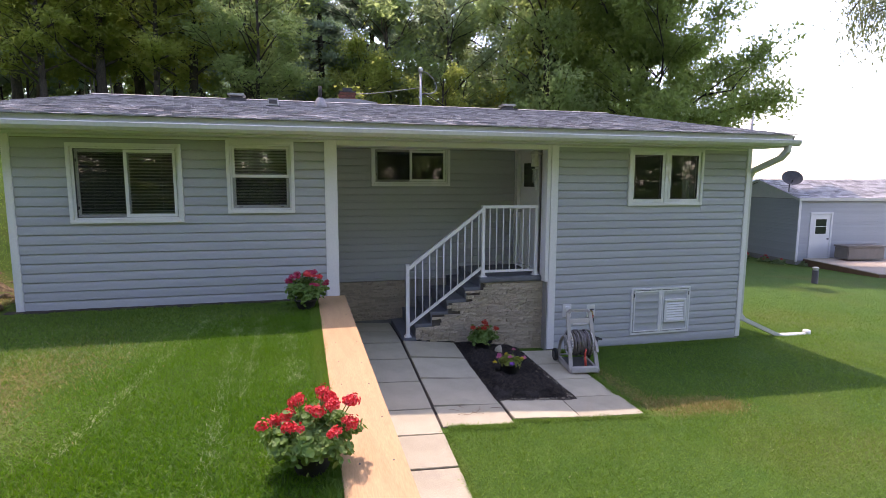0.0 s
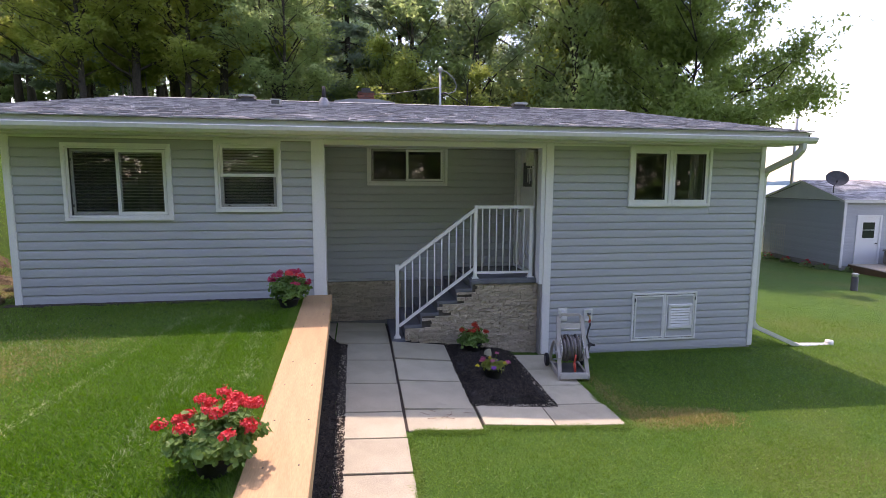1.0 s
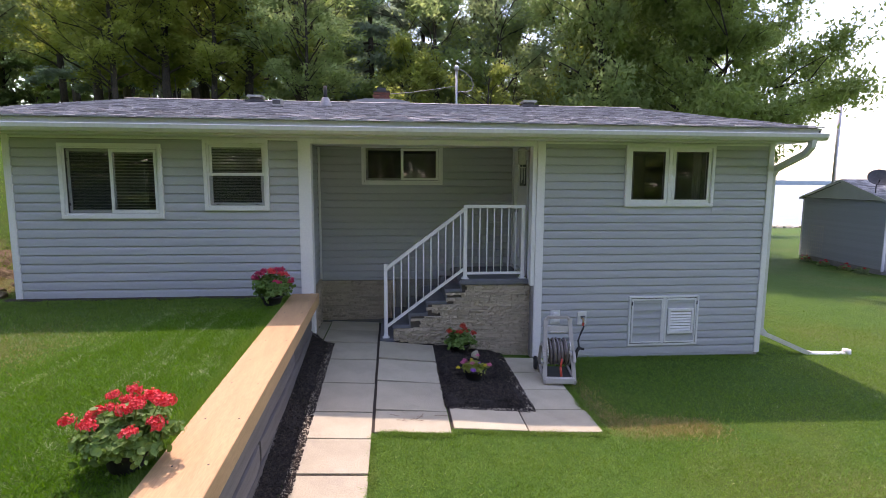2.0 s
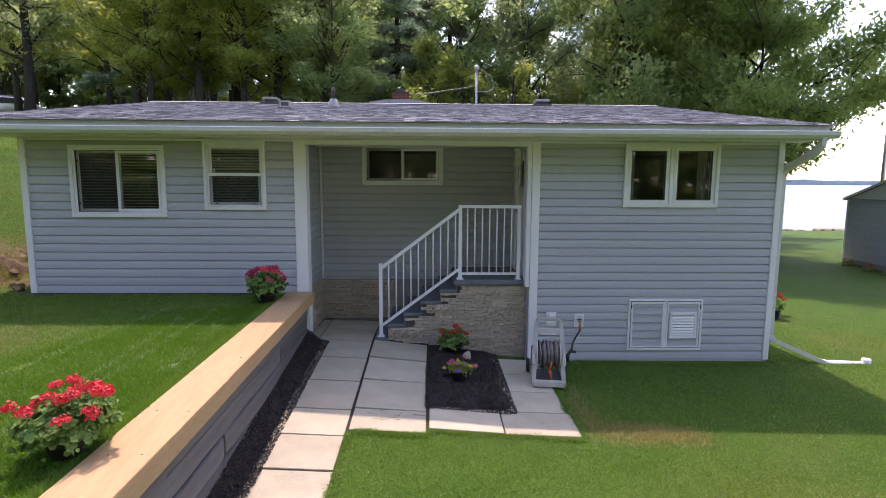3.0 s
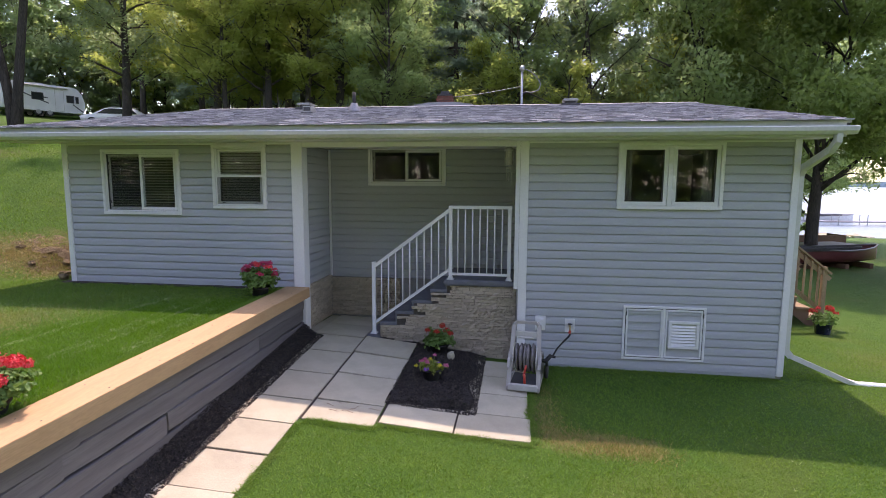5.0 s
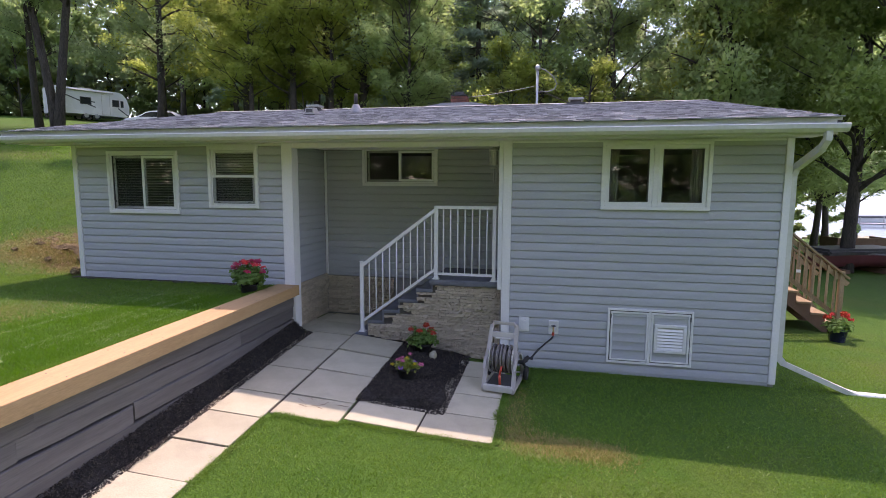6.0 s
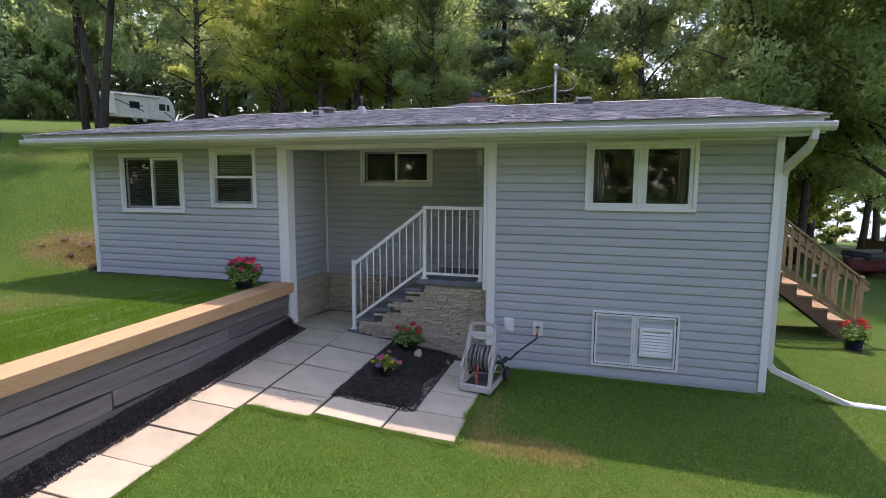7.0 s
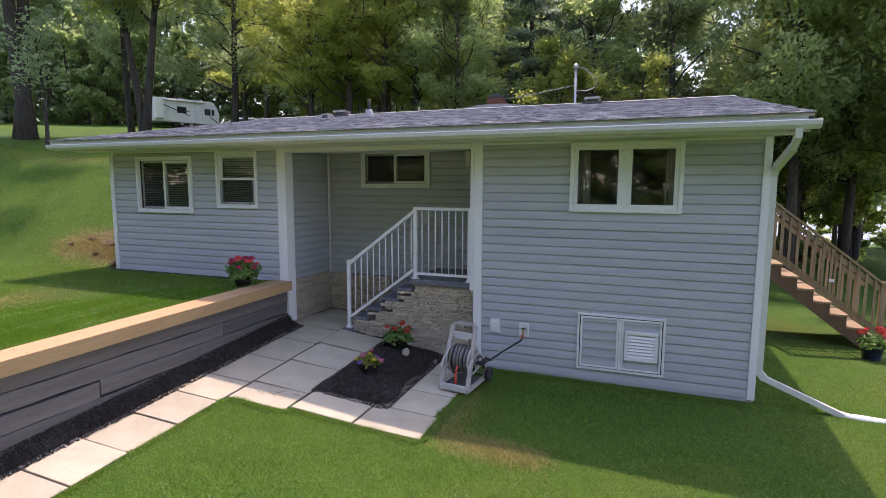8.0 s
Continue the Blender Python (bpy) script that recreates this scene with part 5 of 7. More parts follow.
def bloom(rng, r, n, petal):
    """A round head of small petals."""
    V, F = [], []
    for i in range(n):
        d = Vector(rng.normal(size=3))
        d.z = abs(d.z) * 0.7 - 0.2
        d.normalize()
        c = d * r * rng.uniform(0.5, 1.22)
        u = d.orthogonal().normalized()
        v = d.cross(u)
        a = rng.uniform(0, 6.28)
        u, v = u * math.cos(a) + v * math.sin(a), v * math.cos(a) - u * math.sin(a)
        k = len(V)
        s = petal * rng.uniform(0.7, 1.2)
        for q in range(5):
            b = q * 2 * math.pi / 5
            V.append(c + (u * math.cos(b) + v * math.sin(b)) * s + d * s * 0.35)
        V.append(c - d * s * 0.2)
        F += [(k + 5, k + q, k + (q + 1) % 5) for q in range(5)]
    return V, F


def potted(name, label, at, seed, potmat, pot_r, pot_h, bush_r, bush_h, leaves, leaf_r, heads, leafmat=None):
    """heads: rows of (x, y, z, radius, petals material)."""
    rng = np.random.default_rng(seed)
    t = thing(name, label, "potted plant", at)
    bm = bmesh.new()
    lathe(bm, ((pot_r * 0.72, 0.0), (pot_r * 0.75, 0.01), (pot_r * 0.96, pot_h - 0.03), (pot_r * 1.06, pot_h - 0.028), (pot_r * 1.06, pot_h), (pot_r * 0.95, pot_h), (pot_r * 0.9, pot_h - 0.03), (0.01, pot_h - 0.035)), 22)
    part("pot", bm, potmat, t, "", True)
    C, N, R, stems = [], [], [], bmesh.new()
    for i in range(leaves):
        d = rng.normal(size=3)
        d[2] = abs(d[2]) * 1.05 - 0.42
        d /= np.linalg.norm(d)
        f = rng.uniform(0.35, 1.0) ** 0.5 * (0.82 + 0.5 * noise.noise(Vector(d) * 2.3 + Vector((seed * 1.7, 0, 0))))
        c = np.array((d[0] * bush_r * f, d[1] * bush_r * f, pot_h * 0.75 + bush_h * 0.31 + d[2] * bush_h * 0.62 * f))
        c[2] = max(c[2], pot_h * 0.5)
        C.append(c)
        N.append(d + np.array((0, 0, 0.7)) + rng.normal(size=3) * 0.6)
        R.append(leaf_r * rng.uniform(0.55, 1.25))
    for i in range(26):
        c = C[rng.integers(len(C))]
        rod(stems, (c[0] * 0.12, c[1] * 0.12, pot_h - 0.03), tuple(c), 0.005, 0.003, 5)
    for x, y, z, r, m in heads:
        rod(stems, (x * 0.3, y * 0.3, pot_h), (x, y, z), 0.004, 0.003, 5)
    tagged(part("stem_work", stems, M_GERANIUM, t), "thin green stems", "", "", "stuff")
    V, F = leaf_disc(C, N, R, rng)
    o = new("foliage", arrays_mesh("foliage", V, F, leafmat or M_GERANIUM))
    o.parent = t
    for x, y, z, r, m in heads:
        V, F = bloom(rng, r, int(30 + 900 * r), r * 0.27)
        o = new("flower_head", arrays_mesh("flower_head", V, F, m))
        o.parent = t
        o.matrix_basis = pose(x, y, z)
    return t


def scatter_heads(seed, n, radius, z0, z1, r, mats, lean=(0, 0)):
    rng = np.random.default_rng(seed)
    rows = []
    for i in range(n):
        a, f = i * 2.4 + rng.normal() * 0.3, math.sqrt((i + 0.5) / n)
        rows.append((radius * f * rng.uniform(0.75, 1.12) * math.cos(a) + lean[0], radius * f * math.sin(a) + lean[1], z1 - (z1 - z0) * f + rng.normal() * 0.03, r * rng.uniform(0.75, 1.2), mats[i % len(mats)]))
    return rows


def clusters(seed, n, radius, z0, z1, mats):
    """Flower umbels over the top of the bush, each a few small uneven heads close together."""
    rng = np.random.default_rng(seed)
    rows = []
    for i, (x, y, z, r, m) in enumerate(scatter_heads(seed, n, radius, z0, z1, 0.03, mats)):
        for k in range(rng.integers(1, 4)):
            rows.append((x + rng.normal() * 0.022, y + rng.normal() * 0.022, z + rng.normal() * 0.012, rng.uniform(0.024, 0.043), m))
    return rows


UP = 0.705
potted("potted_geranium", "bushy coral-red geranium in a dark pot beside the timber cap", (0.47, 3.20, UP - 0.005), 41, M_BLACKPOT, 0.125, 0.13, 0.30, 0.32, 1900, 0.0225,
       clusters(1, 15, 0.28, 0.30, 0.49, (M_PETAL_RED,)))
potted("potted_geranium", "dark pink geranium in a black pot at the house wall", (0.40, 7.30, UP), 42, M_BLACKPOT, 0.14, 0.13, 0.28, 0.40, 1500, 0.023,
       clusters(2, 14, 0.27, 0.33, 0.52, (M_PETAL_CRIMSON, M_PETAL_CRIMSON, M_PETAL_RED)))
potted("potted_geranium", "orange-red geranium in a black pot on the mulch", (2.97, 7.70, slab_z(2.97, 7.7) + 0.07), 43, M_BLACKPOT, 0.14, 0.15, 0.25, 0.30, 620, 0.025,
       scatter_heads(3, 6, 0.20, 0.31, 0.42, 0.042, (M_PETAL_ORANGE,)))
potted("potted_petunia", "mixed pink, purple and yellow petunias in a black pot", (3.02, 6.66, slab_z(3.02, 6.66) + 0.075), 44, M_BLACKPOT, 0.13, 0.17, 0.18, 0.16, 420, 0.020,
       scatter_heads(4, 10, 0.21, 0.20, 0.32, 0.028, (M_PETAL_PINK, M_PETAL_YELLOW, M_PETAL_PINK, M_PETAL_PURPLE)), M_LEAF_LIGHT)
potted("potted_geranium", "red geranium in a dark blue pot at the deck stairs", (10.12, 11.35, slab_z(10.12, 11.35)), 45, M_BLUEPOT, 0.17, 0.26, 0.24, 0.26, 300, 0.036,
       scatter_heads(5, 7, 0.24, 0.44, 0.58, 0.055, (M_PETAL_ORANGE, M_PETAL_RED)))


def stone_in_bed():
    bm = bmesh.new()
    bmesh.ops.create_icosphere(bm, subdivisions=2, radius=1.0)
    for v in bm.verts:
        v.co = v.co * (1 + 0.22 * noise.noise(v.co * 1.7)) * 0.06
        v.co.z *= 1.4
    o = part("stone", bm, M_SLAB, None, "", True)
    o.matrix_basis = pose(3.17, 7.52, slab_z(3.17, 7.52) + 0.12)
    tagged(o, "rounded pale grey garden stone in the mulch", "stone")


stone_in_bed()


def dry_twigs():
    """A few dry stems blown on to the front slabs."""
    rng = np.random.default_rng(64)
    for i in range(9):
        x, y, a, L = 2.30 + rng.normal() * 0.16, 5.66 + rng.normal() * 0.07, rng.uniform(0, 6.28), rng.uniform(0.06, 0.20)
        z = slab_z(x, y) + 0.027
        pts = [(L * (k / 4 - 0.5) * math.cos(a) - 0.006 * math.sin(k * 1.3) * math.sin(a), L * (k / 4 - 0.5) * math.sin(a) + 0.006 * math.sin(k * 1.3) * math.cos(a), 0.003 * math.sin(k * 2.0)) for k in range(5)]
        o = tube("dry_twig", pts, [0.0025, 0.0022, 0.002, 0.0016, 0.001], M_DECKDARK, None, 5)
        o.matrix_basis = pose(x, y, z)
        tagged(o, "thin dry brown twig lying on the paving", "twig", "dry twigs")


dry_twigs()


# ---- hose reel ----
def hose_reel():
    h = thing("hose_reel", "taupe plastic hose reel cart with coiled dark hose", "hose reel", (4.22, 7.02, slab_z(4.22, 7.02) + 0.03), -8)
    h.scale = (1.02, 1.04, 1.0)
    # two raked side frames
    for s in (-1, 1):
        x = s * 0.19
        f = part("side_frame", bmesh.new(), M_REELPLASTIC, h)
        bm = bmesh.new()
        bar(bm, (x, -0.24, 0.02), (x * 0.84, 0.06, 0.80), 0.030, 0.050, (1, 0, 0))
        bar(bm, (x, -0.26, 0.03), (x, 0.30, 0.05), 0.030, 0.06)
        arch = [(x * 1.02, 0.02 + 0.27 * math.cos(q), 0.04 + 0.41 * math.sin(q)) for q in np.linspace(0.0, math.pi * 0.80, 13)]
        for p, q in zip(arch, arch[1:]):
            bar(bm, p, q, 0.026, 0.036, (1, 0, 0))
        f.data = mesh_of("side_frame", bm, M_REELPLASTIC)
        bm = bmesh.new()
        rim = [(0.172 * math.cos(q), 0.172 * math.sin(q), 0) for q in np.linspace(0, 2 * math.pi, 27)]
        for p, q in zip(rim, rim[1:]):
            bar(bm, p, q, 0.030, 0.014, (0, 0, 1))
        for q in range(4):
            bar(bm, (0, 0, 0), (0.17 * math.cos(q * 1.571 + 0.5), 0.17 * math.sin(q * 1.571 + 0.5), 0), 0.034, 0.010, (0, 0, 1))
        rod(bm, (0, 0, -0.013), (0, 0, 0.013), 0.058, sides=18)
        bmesh.ops.rotate(bm, verts=bm.verts, matrix=Matrix.Rotation(radians(90), 3, "Y"))
        d = part("drum_flange", bm, M_REELPALE, h, "pale round drum side", True)
        d.matrix_basis = pose(s * 0.148, 0.02, 0.36)
        bm = bmesh.new()
        lathe(bm, ((0.03, -0.02), (0.085, -0.022), (0.095, -0.012), (0.095, 0.012), (0.085, 0.022), (0.03, 0.02)), 20)
        bmesh.ops.rotate(bm, verts=bm.verts, matrix=Matrix.Rotation(radians(90), 3, "Y"))
        wh = part("wheel", bm, M_RUBBER, h, "black plastic wheel", True)
        wh.matrix_basis = pose(s * 0.245, 0.30, 0.095)
        bm = bmesh.new()
        lathe(bm, ((0.01, -0.024), (0.05, -0.026), (0.052, 0.026), (0.01, 0.024)), 14)
        bmesh.ops.rotate(bm, verts=bm.verts, matrix=Matrix.Rotation(radians(90), 3, "Y"))
        part("hub", bm, M_DARKMETAL, wh)
    part("axle", rods(((-0.25, 0.30, 0.095), (0.25, 0.30, 0.095), 0.012)), M_STEEL, h)
    part("spindle", rods(((-0.2, 0.02, 0.36), (0.2, 0.02, 0.36), 0.04)), M_STEEL, h)
    bm = bmesh.new()
    for p, q in (((-0.155, 0.057, 0.79), (-0.125, 0.064, 0.825)), ((-0.13, 0.064, 0.823), (0.13, 0.064, 0.823)), ((0.125, 0.064, 0.825), (0.155, 0.057, 0.79))):
        bar(bm, p, q, 0.045, 0.034)
    part("handle", bm, M_REELPLASTIC, h)
    part("tray", boxes((-0.150, 0.150, 0.005, 0.045, 0.64, 0.715), (-0.10, 0.10, -0.03, 0.004, 0.63, 0.65), (-0.165, 0.165, 0.046, 0.06, 0.66, 0.69), bevel=0.006), M_REELPALE, h, "pale accessory tray")
    part("foot", boxes((-0.185, 0.185, -0.275, -0.235, 0.01, 0.10), bevel=0.012), M_REELPALE, h, "pale front foot bar")
    bm = bmesh.new()
    box(bm, -0.175, 0.175, -0.20, 0.27, 0.035, 0.055, 0.004)
    part("base_plate", bm, M_DARKMETAL, h, "dark base plate")
    bm = bmesh.new()
    lathe(bm, ((0.075, -0.14), (0.08, 0.14)), 18)
    bmesh.ops.rotate(bm, verts=bm.verts, matrix=Matrix.Rotation(radians(90), 3, "Y"))
    part("drum", bm, M_DARKMETAL, h).matrix_basis = pose(0, 0.02, 0.36)
    # coils of hose in three layers
    for layer, (rad, turns) in enumerate(((0.088, 9), (0.112, 9), (0.137, 8), (0.160, 8), (0.176, 5))):
        pts = []
        for i in range(turns * 18 + 1):
            a = i * 2 * math.pi / 18
            pts.append((-0.122 + 0.244 * i / (turns * 18) + (0.010 if layer % 2 else 0) + 0.006 * math.sin(i * 0.21 + layer), 0.02 + rad * math.cos(a), 0.36 + rad * (1 + 0.03 * math.sin(i * 0.13 + layer)) * math.sin(a)))
        tube("hose_coil", pts, 0.0128, M_HOSE, h, 6, "coiled dark hose")
    part("crank", rods(((0.20, 0.02, 0.34), (0.27, 0.02, 0.34), 0.026), ((0.262, 0.02, 0.34), (0.268, 0.10, 0.25), 0.018), ((0.25, 0.02, 0.34), (0.31, 0.09, 0.40), 0.022), ((0.30, 0.08, 0.39), (0.37, 0.09, 0.375), 0.017)), M_RUBBER, h, "dark crank handle")
    part("nozzle", rods(((0.03, -0.19, 0.33), (0.01, -0.215, 0.22), 0.013), ((0.01, -0.215, 0.225), (0.02, -0.225, 0.10), 0.017)), M_RED, h, "red and brass hose nozzle", True)
    part("nozzle_tip", rods(((0.02, -0.225, 0.12), (0.02, -0.228, 0.06), 0.012), ((-0.01, -0.215, 0.2), (0.03, -0.215, 0.2), 0.012)), M_BRASS, h, "brass tip", True)
    # inlet hose to the tap on the wall
    tube("inlet_hose", [(0.24, 0.06, 0.30), (0.29, 0.11, 0.335), (0.33, 0.2, 0.355), (0.37, 0.45, 0.385), (0.445, 0.64, 0.435), (0.497, 0.745, 0.468), (0.518, 0.790, 0.494)], 0.013, M_RUBBER, h, 8, "short dark hose to the tap")


hose_reel()


# ---- deck stairs at the side of the house ----
def deck_stairs():
    gz = -0.70
    d = thing("deck_stairs", "brown wooden deck stairs with a slatted railing", "stairs", (8.0, 12.1, gz))
    n, rise, run, x0, wide = 7, 0.222, 0.275, 0.58, 1.15
    top = 8 * rise
    # two stringers
    for y in (0.0, wide):
        bm = bmesh.new()
        saw = [(x0 - 0.02, top - 0.045)]
        for k in range(n):
            saw += [(x0 + k * run, top - (k + 1) * rise + 0.19 if k else top - 0.045), (x0 + k * run, top - (k + 1) * rise - 0.012), (x0 + (k + 1) * run - 0.002, top - (k + 1) * rise - 0.012)]
        saw = [p for i, p in enumerate(saw) if i == 0 or p != saw[i - 1]]
        prism(bm, saw + [(x0 + 7 * run, -0.02), (x0 + 7 * run - 0.17, -0.02), (x0 - 0.02, top - 0.40)], "y", y, y + 0.04)
        part("stringer", bm, M_DECKDARK, d, "reddish brown stringer")
    me = mesh_of("tread", boxes((-0.0, run + 0.02, -0.03, wide + 0.06, -0.04, 0.0), bevel=0.006), M_DECK)
    for k in range(n):
        shared("tread", me, d, pose(x0 + k * run, 0, top - (k + 1) * rise + 0.03))
        part("riser", boxes((x0 + k * run - 0.005, x0 + k * run + 0.012, 0.04, wide, top - (k + 1) * rise + 0.03, top - k * rise - 0.012)), M_DECKDARK, d)
    # landing against the house; its hidden 3 m rear run is added to cast shade
    part("landing", boxes((-0.23, x0, -0.05, wide + 3.0, top - 0.04, top), bevel=0.005), M_DECK, d)
    for u, v in ((-0.15, 0.02), (0.3, 0.02), (-0.15, wide), (0.3, wide), (-0.15, wide + 2.8), (0.3, wide + 2.8)):
        part("landing_post", boxes((u, u + 0.09, v, v + 0.09, 0.0, top - 0.041)), M_DECK, d)
    # railings both sides
    slope = rise / run
    for y in (-0.035, wide + 0.04):
        xe = 2.44
        for x, z0, z1 in ((0.54, top, top + 1.06), (xe, 0.05, top + 1.06 - (xe - 0.6) * slope)):
            part("rail_post", boxes((x - 0.045, x + 0.045, y - 0.045, y + 0.045, z0, z1), bevel=0.006), M_DECK, d)
        for off, w, h in ((1.07, 0.13, 0.035), (0.95, 0.04, 0.085), (0.18, 0.04, 0.085)):
            bm = bmesh.new()
            bar(bm, (0.47, y, top + off + 0.05), (xe + 0.12, y, top + off + 0.05 - (xe - 0.35) * slope), w, h)
            part("rail", bm, M_DECK, d)
        k = 13
        for i in range(k):
            x = 0.60 + (xe - 0.66) * (i + 0.5) / k
            zt = top + 1.02 - (x - 0.54) * slope
            part("baluster", boxes((x - 0.018, x + 0.018, y - 0.056, y - 0.024, zt - 0.82, zt)), M_DECK, d)
    part("tag", boxes((1.60, 1.68, -0.098, -0.092, 1.30, 1.36)), M_WHITE, d, "small white tag")


deck_stairs()


# ---- shed by the water ----
def shed():
    bx, by, bz = 20.9, 18.9, -1.05
    s = thing("shed", "low grey-sided shed with a shingled gable roof", "shed", (bx, by, bz), -7)
    L, D, H, rise = 9.0, 5.0, 2.80, 0.78
    part("wall", boxes((0.02, L, 0.02, D, -0.2, H - 0.02)), M_WALL, s)
    me1 = me2 = None
    k = int((H - 0.1) / COURSE)
    def lap(a, b):
        bm = bmesh.new()
        prism(bm, ((0.0195, 0.0), (-0.005, 0.0), (-0.006, 0.010), (0.011, COURSE - 0.016), (0.0185, COURSE - 0.013), (0.0185, COURSE)), "x", a, b)
        return bm
    for i in range(k):
        z = 0.06 + i * COURSE
        if me1 is None:
            me1 = mesh_of("siding_plank", lap(1.62, L), M_SIDING)
            me2 = mesh_of("siding_plank", lap(0.09, 0.56), M_SIDING)
            bm = lap(-D + 0.09, -0.0)
            me3 = mesh_of("siding_plank", bm, M_SIDING)
        shared("siding_plank", me1, s, pose(0, 0, z))
        shared("siding_plank", me2, s, pose(0, 0, z))
        if z > 2.1:
            part("siding_plank", lap(0.56, 1.62), M_SIDING, s).matrix_basis = pose(0, 0, z)
        shared("siding_plank", me3, s, pose(0, 0, z, 0, 0, -90))
    part("corner_trim", boxes((-0.02, 0.085, -0.02, 0.018, 0, H)), M_WHITE, s)
    part("corner_trim", boxes((-0.02, 0.018, D - 0.08, D + 0.01, 0, H)), M_WHITE, s)
    bm = bmesh.new()
    prism(bm, ((0.0, H), (D, H), (D / 2, H + rise - 0.05)), "x", -0.045, 0.05)
    part("gable", bm, M_GUTTER, s, "pale smooth gable panel")
    part("gable_strip", boxes((-0.075, 0.018, -0.03, D + 0.03, H - 0.05, H + 0.02)), M_GUTTER, s)
    # roof slabs and shingle rows
    rng = np.random.default_rng(61)
    bm = bmesh.new()
    ov = 0.10
    q = rise / (D / 2)
    prism(bm, ((-ov, H - ov * q), (D / 2, H + rise), (D + ov, H - ov * q), (D + ov, H - ov * q - 0.1), (D / 2, H + rise - 0.1), (-ov, H - ov * q - 0.1)), "x", -0.12, L + 0.2)
    roof = part("roof", bm, M_ROOFDECK, s)
    V, F = [], []
    for r in range(20):
        y0 = -ov - 0.02 + r * 0.145
        if y0 > D / 2 - 0.05:
            break
        x = -0.13
        while x < L + 0.2:
            w = rng.uniform(0.15, 0.4)
            kk = len(V)
            for yy, zz in ((y0, 0.004), (y0, 0.02), (min(y0 + 0.17, D / 2), 0.008)):
                V += [(x, yy, H + yy * q + zz), (min(x + w, L + 0.2), yy, H + yy * q + zz)]
            F += [(kk, kk + 1, kk + 3, kk + 2), (kk + 2, kk + 3, kk + 5, kk + 4)]
            x += w
    o = new("shingles", arrays_mesh("shingles", V, F, M_SHINGLE))
    o.parent = roof
    tagged(o, "grey shingle tabs", "", "", "stuff")
    bm = bmesh.new()
    box(bm, -0.13, L + 0.2, -ov - 0.05, -ov, H - ov * q - 0.11, H - ov * q + 0.01)
    part("fascia", bm, M_GUTTER, s)
    for a, b in ((-ov - 0.03, D / 2), (D + ov + 0.03, D / 2)):
        bm = bmesh.new()
        bar(bm, (-0.135, a, H - (ov + 0.03) * q - 0.05), (-0.135, b, H + rise - 0.05), 0.03, 0.10)
        part("rake_board", bm, M_GUTTER, s)
    # door
    part("door_frame", frame_ring(bmesh.new(), 0.56, 1.62, 0.02, 2.16, 0.09, -0.03, 0.03), M_WHITE, s)
    leaf = part("door", boxes((0.652, 1.528, 0.0, 0.03, 0.06, 2.065)), M_WHITE, s, "white door")
    part("pane", boxes((0.84, 1.34, -0.006, -0.001, 1.22, 1.86)), M_DARKGLASS, leaf, "dark window pane")
    part("pane_bar", boxes((0.84, 1.34, -0.012, -0.007, 1.54, 1.56)), M_WHITE, leaf)
    part("door_knob", rods(((1.44, 0.0, 1.0), (1.44, -0.06, 1.0), 0.03)), M_DARKMETAL, leaf)
    # pale grey trellis leaning on the gable wall
    t = thing("trellis", "white lattice panel on the shed end wall", "trellis", (bx + 0.25, by + 3.6, bz), -7)
    for k in range(8):
        part("lath", boxes((-0.06, -0.045, -0.5 + k * 0.14, -0.48 + k * 0.14, 0.15, 1.55)), M_REELPALE, t)
    for k in range(9):
        part("lath", boxes((-0.044, -0.03, -0.52, 0.52, 0.2 + k * 0.16, 0.22 + k * 0.16)), M_REELPALE, t)
    # satellite dish
    d = thing("satellite_dish", "dark grey satellite dish on the shed roof corner", "satellite dish", (bx + 0.1, by + 0.7, bz + H + 0.22), 0)
    d.scale = (0.86, 0.86, 0.86)
    part("mast", rods(((0, 0, 0), (0.0, 0.0, 0.35), 0.025), ((0, 0, 0.33), (0.03, -0.06, 0.60), 0.025)), M_DARKMETAL, d)
    bm = bmesh.new()
    lathe(bm, ((0.02, 0.0), (0.22, 0.025), (0.38, 0.08), (0.46, 0.125), (0.47, 0.12), (0.38, 0.065), (0.2, 0.01), (0.015, -0.015)), 24)
    o = part("reflector", bm, M_DARKMETAL, d, "shallow round reflector", True)
    face = Vector((-0.42, -0.62, 0.62)).normalized()
    o.matrix_basis = Matrix.Translation((0.02, -0.10, 0.66)) @ face.to_track_quat("Z", "Y").to_matrix().to_4x4()
    part("feed_arm", rods(((0.0, -0.05, 0.42), (-0.28, -0.42, 0.56), 0.014), ((-0.26, -0.40, 0.54), (-0.32, -0.48, 0.64), 0.03)), M_DARKMETAL, d)
    # platform deck in front with a storage box and a chair
    p = thing("platform_deck", "low wooden platform deck in front of the shed", "deck", (bx + 0.1, by - 0.25, bz - 0.05), -13)
    me = mesh_of("board", boxes((0, 5.8, -0.07, 0.07, 0.22, 0.25)), M_DECKPALE)
    for k in range(27):
        shared("board", me, p, pose(0, -0.12 - 0.146 * k, 0))
    part("skirt", boxes((0.0, 5.8, -4.02, -3.99, -0.2, 0.219)), M_DECKDARK, p)
    part("skirt", boxes((0.0, 0.03, -3.989, -0.05, -0.2, 0.219)), M_DECKDARK, p)
    c = thing("storage_box", "taupe plastic storage box on the platform deck", "storage box", (bx + 2.05, by - 1.15, bz + 0.252), -7)
    part("body", boxes((-0.85, 0.85, -0.35, 0.35, 0, 0.5), bevel=0.03), M_BOXTAUPE, c)
    part("lid", boxes((-0.88, 0.88, -0.38, 0.38, 0.501, 0.57), bevel=0.02), M_BOXTAUPE, c)
